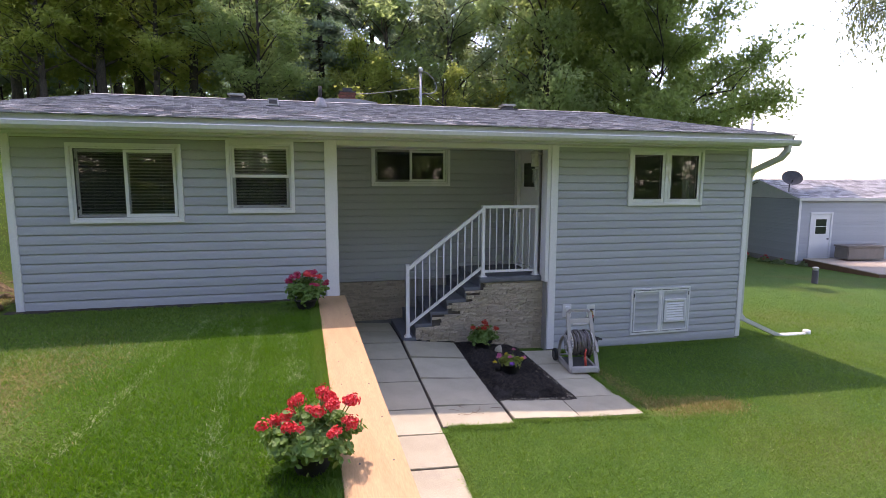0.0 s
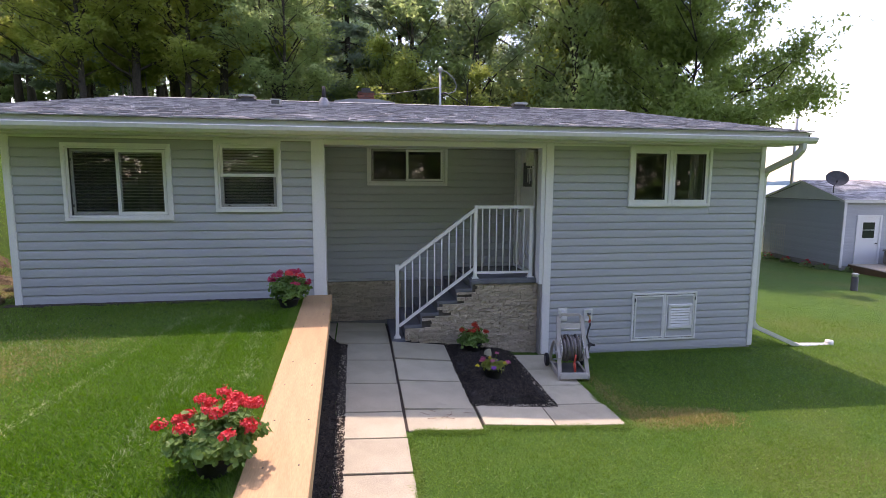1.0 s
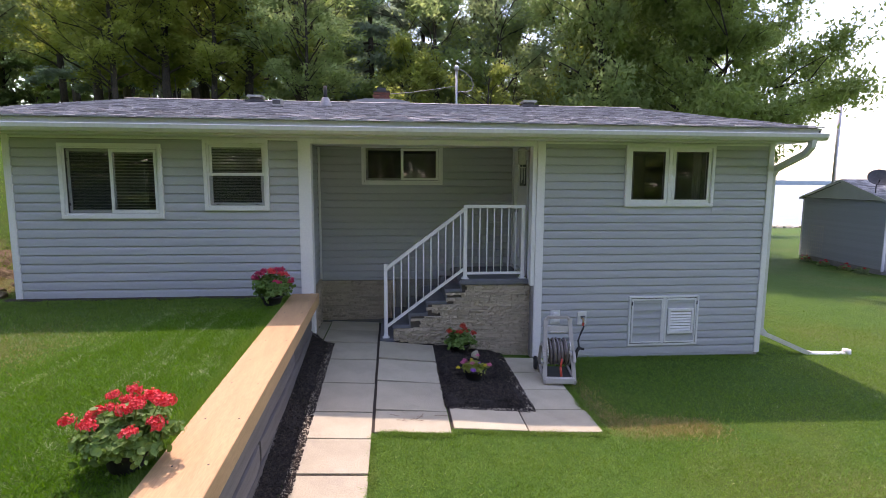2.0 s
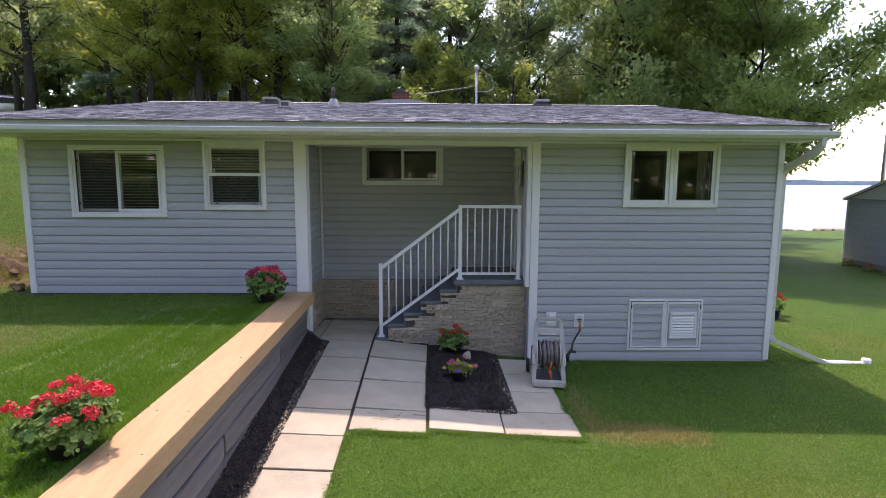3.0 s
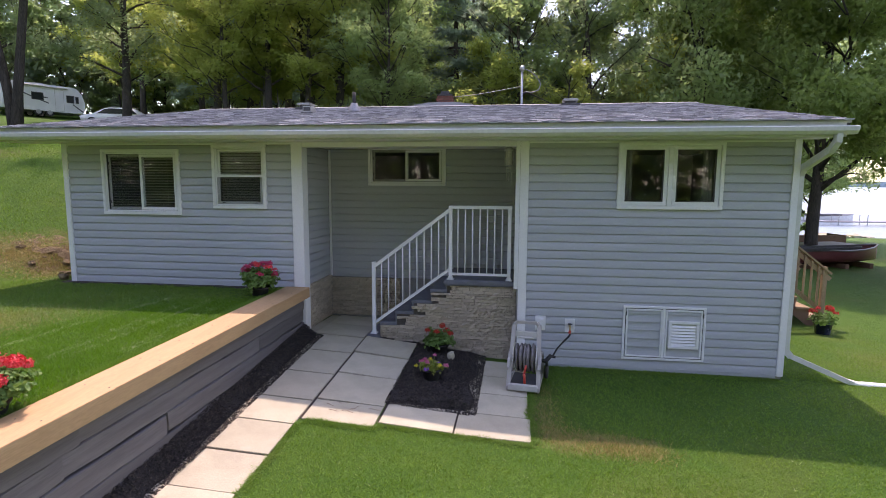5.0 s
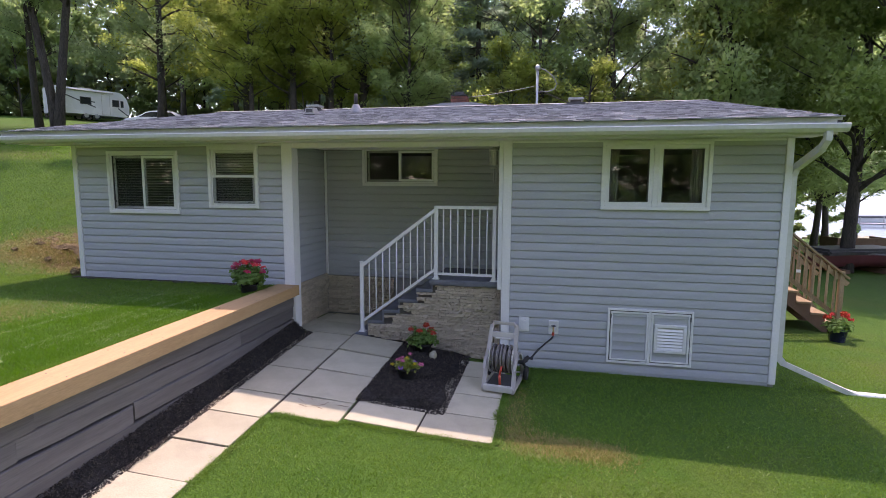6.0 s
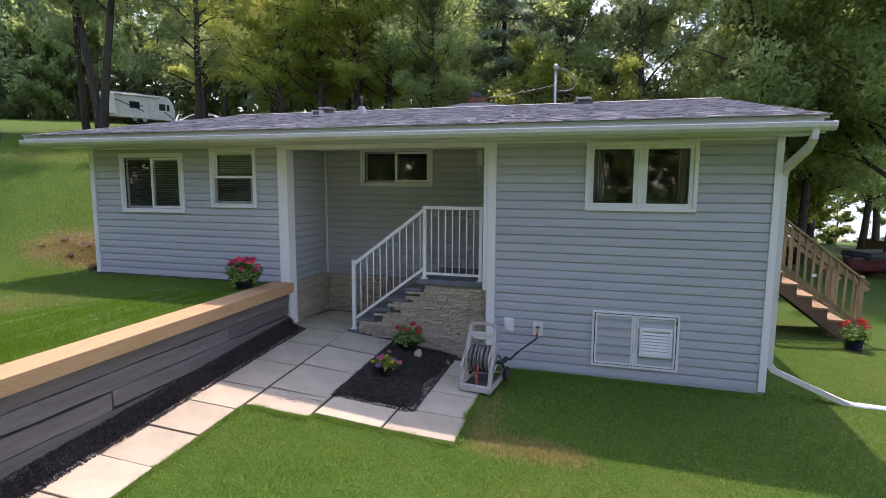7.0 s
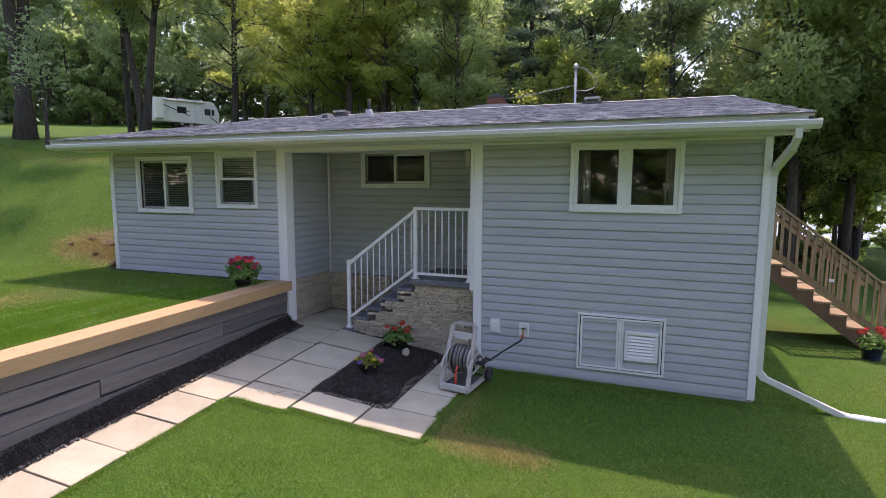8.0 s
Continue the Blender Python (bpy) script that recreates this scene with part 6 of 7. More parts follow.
    ch = thing("garden_chair", "dark metal garden chair on the platform deck", "chair", (bx + 4.3, by - 1.9, bz + 0.252), 20)
    part("seat", boxes((-0.25, 0.25, -0.25, 0.25, 0.42, 0.45)), M_DARKMETAL, ch)
    part("backrest", boxes((-0.25, 0.25, 0.22, 0.25, 0.452, 0.95)), M_DARKMETAL, ch)
    for u in (-0.22, 0.22):
        for v in (-0.22, 0.22):
            part("leg", rods(((u, v, 0), (u, v, 0.42), 0.015)), M_DARKMETAL, ch)


shed()
for i, (x, y) in enumerate(((20.55, 20.2), (20.75, 21.5), (20.95, 22.8), (21.0, 18.45), (20.35, 19.2))):
    potted("border_plant", "small leafy border plant with red blooms by the shed", (x, y, slab_z(x, y) - 0.1), 70 + i, M_SOIL, 0.16, 0.06, 0.30, 0.34, 160, 0.05,
           scatter_heads(70 + i, 5 if i < 3 else 1, 0.24, 0.22, 0.38, 0.05, (M_PETAL_RED, M_PETAL_PINK)), M_LEAF_DARK)


def bollard():
    b = thing("bollard_light", "short dark bollard lamp with a pale cap on the lawn", "garden light", (15.5, 13.2, slab_z(15.5, 13.2)))
    bm = bmesh.new()
    lathe(bm, ((0.10, 0.0), (0.09, 0.02), (0.085, 0.40), (0.08, 0.41)), 16)
    part("post", bm, M_DARKMETAL, b, "", True)
    bm = bmesh.new()
    lathe(bm, ((0.07, 0.41), (0.07, 0.47)), 16)
    part("lens", bm, M_LAMPGLASS, b, "frosted lens", True)
    bm = bmesh.new()
    lathe(bm, ((0.09, 0.47), (0.092, 0.49), (0.05, 0.515), (0.01, 0.52)), 16)
    part("cap", bm, M_REELPALE, b, "pale cap", True)


bollard()


def flag_pole():
    p = thing("flag_pole", "tall thin grey metal flag pole near the shore", "flag pole", (25.0, 26.2, slab_z(25.0, 26.2)))
    part("pole", rods(((0, 0, 0), (0, 0, 8.4), 0.085), sides=12), M_STEEL, p, "", True)
    bm = bmesh.new()
    bmesh.ops.create_uvsphere(bm, u_segments=12, v_segments=8, radius=0.09)
    o = part("finial", bm, M_STEEL, p, "", True)
    o.matrix_basis = pose(0, 0, 8.45)
    part("halyard", rods(((0.07, 0, 1.2), (0.07, 0, 8.3), 0.006), sides=5), M_BLIND, p)


flag_pole()


# ---- boats, dock ----
def hull(name, label, at, turn, L, W, H, mat, flip, cover=None):
    b = thing(name, label, "boat", at, turn)
    rings = []
    bm = bmesh.new()
    n = 14
    for i in range(n + 1):
        f = i / n
        w = W / 2 * math.sin(math.pi * min(1, 0.18 + 0.82 * f) * 0.5) if f < 0.5 else W / 2 * (1 - ((f - 0.5) / 0.5) ** 2.4)
        w = max(w, 0.02)
        keel = 0.12 * ((f - 0.5) * 2) ** 4 * H
        rise = 0.18 * H * max(0, (f - 0.5) * 2) ** 2
        prof = [(-w, H + rise), (-w * 0.97, H * 0.55), (-w * 0.72, H * 0.2 + keel), (0, keel), (w * 0.72, H * 0.2 + keel), (w * 0.97, H * 0.55), (w, H + rise)]
        rings.append([bm.verts.new((L * (f - 0.5), y, (H * 1.05 - z) if flip else z)) for y, z in prof])
    for a, c in zip(rings, rings[1:]):
        for k in range(6):
            bm.faces.new((a[k], a[k + 1], c[k + 1], c[k]))
    bm.faces.new(rings[0])
    bm.faces.new(rings[-1][::-1])
    part("hull", bm, mat, b, "", True)
    for s in (-1, 1):
        pts = []
        for i in range(n + 1):
            f = i / n
            w = W / 2 * math.sin(math.pi * min(1, 0.18 + 0.82 * f) * 0.5) if f < 0.5 else W / 2 * (1 - ((f - 0.5) / 0.5) ** 2.4)
            z = H + 0.18 * H * max(0, (f - 0.5) * 2) ** 2
            pts.append((L * (f - 0.5), s * max(w, 0.02), (H * 1.05 - z) if flip else z))
        tube("gunwale", pts, 0.035, M_BOATGREY, b, 6)
    if cover:
        part("cover", boxes((-L * 0.46, L * 0.2, -W * 0.42, W * 0.42, H - 0.02, H + 0.22), bevel=0.09), cover, b, "dark boat cover")
    return b


zb = float(ground_z(np.array(17.2), np.array(24.6)))
hull("rowing_boat", "maroon boat with a dark cover standing on the lawn", (17.2, 24.6, zb + 0.16), 22, 5.4, 1.7, 0.62, M_MAROON, False, M_DARKMETAL)
for k, u in enumerate((-1.6, 0.2, 1.5)):
    o = part("boat_support", boxes((-0.10, 0.10, -0.75, 0.75, -0.08, 0.165), bevel=0.01), M_DECKDARK, None, "heavy brown timber under the boat")
    o.matrix_basis = pose(17.2 + u * 0.93, 24.6 + u * 0.37, zb + 0.03, 0, 0, 22)
    tagged(o, "heavy brown timber block under the boat", "timber", "boat supports")
o = part("wood_bin", boxes((-1.2, 1.2, -0.03, 0.03, 0, 1.1), (-1.2, -1.14, 0.031, 1.2, 0, 1.1), (1.14, 1.2, 0.031, 1.2, 0, 1.1), bevel=0.006), M_DECKDARK, None)
o.matrix_basis = pose(19.0, 28.5, slab_z(19.0, 28.5), 0, 0, 10)
tagged(o, "brown open wooden bin on the shore lawn", "wood bin")


def dock():
    d = thing("dock", "long grey boat dock on posts over the lake", "dock", (36.0, 64.0, -1.95), 4)
    me = mesh_of("dock_section", boxes((0, 2.9, -0.6, 0.6, 0.30, 0.42)), M_BOATGREY)
    for k in range(3):
        shared("dock_section", me, d, pose(3.0 * k, 0, 0))
    pm = mesh_of("dock_post", rods(((0, 0, -0.6), (0, 0, 1.1), 0.04)), M_STEEL)
    for k in range(4):
        for v in (-0.62, 0.62):
            shared("dock_post", pm, d, pose(3.0 * k - 0.05, v, 0))
    hull("motor_boat", "small white motor boat moored by the dock", (41.5, 70.5, -2.15), 5, 6.0, 2.1, 0.9, M_PAINTWHITE, False, M_GRAPHIC)


dock()


def shore_rocks():
    rng = np.random.default_rng(91)
    meshes = []
    for k in range(4):
        bm = bmesh.new()
        bmesh.ops.create_icosphere(bm, subdivisions=1, radius=0.5)
        for v in bm.verts:
            v.co *= 1 + 0.5 * noise.noise(v.co * 2 + Vector((k * 3, 0, 0)))
            v.co.z *= 0.55
        meshes.append(mesh_of("rock", bm, M_SLAB))
    for i in range(84):
        x = 14 + i * 0.5 + rng.normal() * 0.3
        o = new("shore_rock", meshes[i % 4])
        s = rng.uniform(0.5, 1.3)
        y = 47.5 + rng.normal() * 0.7 + 0.5 * math.sin(x * 0.4)
        o.matrix_basis = pose(x, y, float(ground_z(np.array(x), np.array(y))) + 0.08 * s, 0, 0, rng.uniform(0, 360)) @ Matrix.Diagonal((s, s, s, 1))
        tagged(o, "grey rounded rock along the lake shore", "rock", "shore rocks")


shore_rocks()


# ---- turned earth at the house corner ----
def earth_clods():
    rng = np.random.default_rng(55)
    # a torn strip of bare earth beside the corner, its edge standing up in lumps
    nx, ny = 46, 34
    V, F = [], []
    for b in range(ny):
        for a in range(nx):
            x, y = -5.5 + 2.35 * a / (nx - 1), 8.15 + 1.45 * b / (ny - 1)
            edge = min(a, nx - 1 - a) / 7.0, min(b, ny - 1 - b) / 6.0
            f = float(smooth01(min(edge))) * (0.75 + 0.25 * noise.noise((x * 2.1, y * 2.1, 0)))
            lump = 0.05 * noise.noise((x * 5.0, y * 6.0, 1.0)) + 0.035 * noise.noise((x * 13.0, y * 15.0, 2.0)) + 0.016 * noise.noise((x * 34.0, y * 36.0, 3.0))
            bank = 0.11 * math.exp(-((y - 8.95 - 0.12 * math.sin(x * 3.0)) / 0.13) ** 2) * float(smooth01((x + 5.0) / 0.6))
            V.append((x, y, float(ground_z(np.array(x), np.array(y))) - 0.035 + f * (0.04 + lump + bank)))
    for b in range(ny - 1):
        F += [(b * nx + a, b * nx + a + 1, (b + 1) * nx + a + 1, (b + 1) * nx + a) for a in range(nx - 1)]
    tagged(new("bare_earth", arrays_mesh("bare_earth", V, F, M_CLOD)), "torn bare brown earth with straw at the house corner", "bare earth", "", "structure")
    for i in range(15):
        x, y, s = -4.3 + rng.normal() * 0.55, 8.75 + rng.normal() * 0.30, rng.uniform(0.025, 0.07)
        if i == 0:
            x, y, s = -3.42, 8.0, 0.07
        x = min(x, -3.4)
        bm = bmesh.new()
        bmesh.ops.create_icosphere(bm, subdivisions=2, radius=1.0)
        for v in bm.verts:
            v.co *= 1 + 0.55 * noise.noise(v.co * 1.6 + Vector((i * 5.1, 0, 0))) + 0.25 * noise.noise(v.co * 4 + Vector((i * 3.3, 0, 0)))
            v.co = Vector((v.co.x * s * 1.25, v.co.y * s * 0.9, v.co.z * s * 0.75))
        o = part("earth_clod", bm, M_CLOD, None)
        o.matrix_basis = pose(x, y, float(ground_z(np.array(x), np.array(y))) + s * 0.3 + 0.02, 0, 0, rng.uniform(-30, 30))
        tagged(o, "broken clod of brown earth and roots", "earth clod", "earth clods")


M_CLOD = material("brown_earth", (0.13, 0.083, 0.046), (0.30, 0.225, 0.125), 0.95, 7, 45, 1.0, 0.03, speck=0.6)
earth_clods()


# ---- vehicles up on the bank ----
def wheel_part(parent, x, y, r):
    w = part("wheel", rods(((x, y - 0.11, r), (x, y + 0.11, r), r), sides=20), M_RUBBER, parent, "black tyre")
    part("rim", rods(((x, y - 0.125, r), (x, y - 0.112, r), r * 0.6), sides=16), M_STEEL, w)


def travel_trailer():
    x, y = -35.1, 40.4
    t = thing("travel_trailer", "white travel trailer with grey swoosh graphics parked on the bank", "camper trailer", (x, y, float(ground_z(np.array(x), np.array(y)))), 62)
    L = 3.15
    t.scale = (0.92, 0.92, 0.86)
    out = [(-L, 0.45), (L - 0.25, 0.45), (L, 0.75), (L + 0.05, 1.5), (L - 0.2, 2.35), (L - 0.55, 2.82), (L - 0.9, 2.92), (-L + 0.1, 2.92), (-L, 2.8)]
    bm = bmesh.new()
    prism(bm, out, "y", -1.2, 1.2)
    part("body", bm, M_PAINTWHITE, t)
    for x0, x1, z0, z1 in ((-0.95, -0.05, 1.42, 2.12), (1.7, 2.3, 1.42, 2.12), (2.42, 2.68, 1.42, 2.08)):
        w = part("window", frame_ring(bmesh.new(), x0, x1, z0, z1, 0.06, -1.235, -1.201), M_DARKMETAL, t, "dark window frame")
        part("pane", boxes((x0 + 0.06, x1 - 0.06, -1.215, -1.202, z0 + 0.06, z1 - 0.06)), M_DARKGLASS, w)
    part("door", frame_ring(bmesh.new(), 0.80, 1.50, 0.55, 2.55, 0.03, -1.22, -1.201), M_REELPALE, t, "pale door outline")
    part("awning", rods(((-2.6, -1.28, 2.72), (1.8, -1.28, 2.72), 0.07)), M_REELPALE, t)
    for a, b in (((-2.95, -1.205, 2.35), (-1.9, -1.205, 2.1)), ((-1.9, -1.205, 2.1), (0.3, -1.205, 1.2)), ((-2.95, -1.205, 1.2), (-2.3, -1.205, 0.8)), ((2.2, -1.205, 1.3), (3.0, -1.205, 0.65)), ((-0.4, -1.205, 1.75), (0.25, -1.205, 1.7))):
        bm = bmesh.new()
        bar(bm, a, b, 0.012, 0.11)
        part("stripe", bm, M_GRAPHIC, t, "grey decal stripe")
    for u in (-0.5, 0.35):
        wheel_part(t, u, -1.08, 0.34)
        wheel_part(t, u, 1.08, 0.34)
    part("roof_unit", boxes((-0.6, 0.4, -0.35, 0.35, 2.921, 3.12), bevel=0.05), M_REELPALE, t)
    bm = bmesh.new()
    bar(bm, (L - 0.3, -0.4, 0.5), (L + 1.1, 0, 0.5), 0.08, 0.1)
    bar(bm, (L - 0.3, 0.4, 0.5), (L + 1.1, 0, 0.5), 0.08, 0.1)
    part("hitch", bm, M_DARKMETAL, t)
    part("slide_out", boxes((-2.95, -2.3, -1.75, -1.201, 0.7, 2.75), bevel=0.02), M_PAINTWHITE, t, "white folded end wall")


travel_trailer()


def estate_car(name, label, x, y, turn, paint):
    c = thing(name, label, "car", (x, y, float(ground_z(np.array(x), np.array(y)))), turn)
    side = [(-2.25, 0.35), (2.2, 0.35), (2.3, 0.6), (2.2, 0.88), (1.3, 1.02), (0.55, 1.55), (0.1, 1.68), (-1.6, 1.66), (-2.1, 1.25), (-2.3, 0.95)]
    bm = bmesh.new()
    prism(bm, side, "y", -0.9, 0.9)
    bmesh.ops.bevel(bm, geom=[e for e in bm.edges], offset=0.05, segments=2, affect="EDGES")
    part("body", bm, paint, c, "", True)
    for s in (-1, 1):
        bm = bmesh.new()
        prism(bm, [(1.05, 1.06), (0.5, 1.46), (0.1, 1.58), (-1.5, 1.56), (-1.95, 1.1)], "y", s * 0.905 - 0.008, s * 0.905 + 0.008)
        part("side_window", bm, M_DARKGLASS, c, "dark tinted glass")
        part("roof_rail", rods(((-1.4, s * 0.7, 1.75), (0.0, s * 0.7, 1.76), 0.02)), M_STEEL, c)
        for u in (-1.4, 1.4):
            wheel_part(c, u, s * 0.82, 0.35)
        part("headlight", boxes((2.18, 2.30, s * 0.72 - 0.14, s * 0.72 + 0.14, 0.68, 0.82), bevel=0.02), M_LAMPGLASS, c)
    bm = bmesh.new()
    prism(bm, [(1.34, 1.03), (0.60, 1.55), (0.57, 1.53), (1.30, 1.01)], "y", -0.72, 0.72)
    part("windscreen", bm, M_DARKGLASS, c)
    return c


estate_car("parked_car", "white estate car parked beside the camper trailer", -28.8, 41.0, 200, M_PAINTWHITE).scale = (1, 1, 0.82)
estate_car("parked_car", "dark estate car parked on the grassy bank", -47.5, 29.5, 160, M_DARKMETAL)


# ---- trees ----
def leaf_arrays(rng, C, size, flat, long=1.0, ways=None):
    """Small pointed leaves at the places C, each a pointed blade."""
    n = len(C)
    nrm = rng.normal(size=(n, 3)) * (1 - flat) + np.array((0, 0, 1.0)) * flat + rng.normal(size=(n, 3)) * 0.25
    nrm /= np.linalg.norm(nrm, axis=1)[:, None] + 1e-9
    u = rng.normal(size=(n, 3)) if ways is None else ways + rng.normal(size=(n, 3)) * 0.35
    u -= (u * nrm).sum(1)[:, None] * nrm
    u /= np.linalg.norm(u, axis=1)[:, None] + 1e-9
    v = np.cross(nrm, u)
    s = (size * rng.uniform(0.6, 1.35, n))[:, None]
    V = np.empty((n, 3, 3))
    V[:, 0] = C - u * s * 0.5 * long + v * s * 0.36
    V[:, 1] = C - u * s * 0.42 * long - v * s * 0.36
    V[:, 2] = C + u * s * 0.62 * long - nrm * s * 0.10
    return V.reshape(-1, 3)


def leaf_mesh(name, V, mat):
    n = len(V) // 3
    me = bpy.data.meshes.new(name)
    me.vertices.add(n * 3)
    me.vertices.foreach_set("co", V.astype(np.float32).ravel())
    me.loops.add(n * 3)
    me.loops.foreach_set("vertex_index", np.arange(n * 3, dtype=np.int32))
    me.polygons.add(n)
    me.polygons.foreach_set("loop_start", np.arange(0, n * 3, 3, dtype=np.int32))
    me.update(calc_edges=True)
    me.validate()
    me.materials.append(mat)
    return me


def limb_path(rng, a, way, length, lift, steps=5, wob=0.10):
    pts, p, d = [np.array(a, float)], np.array(a, float), np.array(way, float)
    for _ in range(steps):
        d = d + np.array((0, 0, lift)) + rng.normal(size=3) * wob
        d /= np.linalg.norm(d)
        p = p + d * length / steps
        pts.append(p.copy())
    return pts


def make_tree(seed, h, r, base, spread, leaves, size, kind="broad", stems=1, lean=0.03, thin=False, limbs=26, gaps=2.0):
    """Meshes of a wood (trunk, limbs, twigs) and of a crown of separate leaves, foot at the origin."""
    rng = np.random.default_rng(seed)
    V, F, tips = [], [], []

    def add(path, radii, sides):
        v, f = tube_arrays(path, radii, sides)
        k = len(V)
        V.extend(v)
        F.extend(tuple(i + k for i in q) for q in f)

    for st in range(stems):
        away = np.array((rng.normal() * lean, rng.normal() * lean, 1.0)) if stems == 1 else np.array((-0.26 + 0.42 * st, 0.04, 1.0))
        trunk = limb_path(rng, (0.0, 0.0, -0.3), away / np.linalg.norm(away), h + 0.3, 0.06, 9, 0.035)
        rs = r * (1 - 0.06 * (stems - 1))
        rad = [rs * (1.25 if i == 0 else 1 - 0.93 * (i / 9) ** 0.9) + 0.015 for i in range(10)]
        add(trunk, rad, 5 if thin else 9)
        T = np.array(trunk)
        count = {"broad": limbs, "conifer": 46, "birch": 14, "willow": 22}[kind] // (2 if thin else 1)
        for i in range(count):
            q = base + (0.97 - base) * (i + rng.uniform(0, 1)) / count
            f = q * 9
            k0 = min(int(f), 8)
            a = T[k0] + (T[k0 + 1] - T[k0]) * (f - k0)
            az = i * 2.4 + rng.normal() * 0.5
            rel = (q - base) / (1 - base)
            if kind == "conifer":
                L = spread * (1 - rel) ** 0.8 * rng.uniform(0.6, 1.1) + 0.3
                way, lift = (math.cos(az), math.sin(az), -0.05), -0.02
            elif kind == "willow":
                L = spread * (0.7 + 0.4 * math.sin(math.pi * rel)) * rng.uniform(0.7, 1.1)
                way, lift = (math.cos(az), math.sin(az), 0.6), -0.22
            else:
                L = spread * (0.45 + 0.75 * math.sin(math.pi * min(1, rel * 0.85 + 0.12))) * rng.uniform(0.65, 1.15) * (1 - 0.35 * rel)
                way, lift = (math.cos(az), math.sin(az), 0.6 + 0.8 * rel), 0.04 - 0.10 * (1 - rel)
            way = np.array(way) / np.linalg.norm(way)
            P = limb_path(rng, a, way, L, lift, 5, 0.17 if kind == "broad" else 0.10)
            rl = max(0.02, rs * 0.34 * (1 - 0.6 * rel))
            add(P, [rl * (1 - 0.85 * j / 5) for j in range(6)], 3 if thin else 5)
            tips.append(np.array(P))
            for s in range(3 if kind == "conifer" or thin else 4):
                j = rng.integers(1, 5)
                side = np.cross(way, (0, 0, 1)) * rng.choice((-1, 1)) + way * rng.uniform(0.2, 0.9) + np.array((0, 0, rng.uniform(-0.1, 0.35) if kind != "conifer" else -0.1))
                side /= np.linalg.norm(side)
                Q = limb_path(rng, P[j], side, L * rng.uniform(0.3, 0.55), lift, 3)
                add(Q, [rl * 0.4, rl * 0.3, rl * 0.2, rl * 0.1], 3)
                tips.append(np.array(Q))
    # leaves gather along the outer limbs in loose layered sprays
    weight = np.array([np.linalg.norm(t[-1] - t[0]) for t in tips])
    more = int(leaves * gaps) if kind == "broad" else leaves
    pick = rng.choice(len(tips), more, p=weight / weight.sum())
    C, W = np.empty((more, 3)), np.empty((more, 3))
    for i, k in enumerate(pick):
        t = tips[k]
        f = (0.25 + 0.75 * rng.uniform() ** 0.7) * (len(t) - 1)
        if kind == "broad":
            f = min((math.floor(f * 1.4) + 0.6) / 1.4, len(t) - 1.0)
        j = min(int(f), len(t) - 2)
        C[i] = t[j] + (t[j + 1] - t[j]) * (f - j)
        W[i] = t[j + 1] - t[j]
    W /= np.linalg.norm(W, axis=1)[:, None] + 1e-9
    spreadout = {"broad": (0.31, 0.31, 0.20), "conifer": (0.17, 0.17, 0.10), "birch": (0.28, 0.28, 0.25), "willow": (0.18, 0.18, 0.45)}[kind]
    C += rng.normal(size=C.shape) * np.array(spreadout) * (h / 11 if kind == "broad" else 1)
    if kind == "broad":
        # boughs with gaps between them
        gap = np.array([noise.noise(Vector(c) * 0.55) + 0.4 * noise.noise(Vector(c) * 1.6) for c in C])
        C = C[np.argsort(-gap)[:leaves]]
    if kind == "conifer":
        LV = leaf_arrays(rng, C, size, 0.35, 2.3, W)
    elif kind == "willow":
        LV = leaf_arrays(rng, C, size, 0.2, 2.0, np.tile((0, 0, -1.0), (leaves, 1)))
    else:
        LV = leaf_arrays(rng, C, size, 0.6, 1.15)
    return V, F, LV


def tree_kind(name, label, seed, leafmat, barkmat=None, **k):
    V, F, LV = make_tree(seed, **k)
    return (name, label, arrays_mesh("trunk", V, F, barkmat or M_BARK, True), leaf_mesh("crown", LV, leafmat))


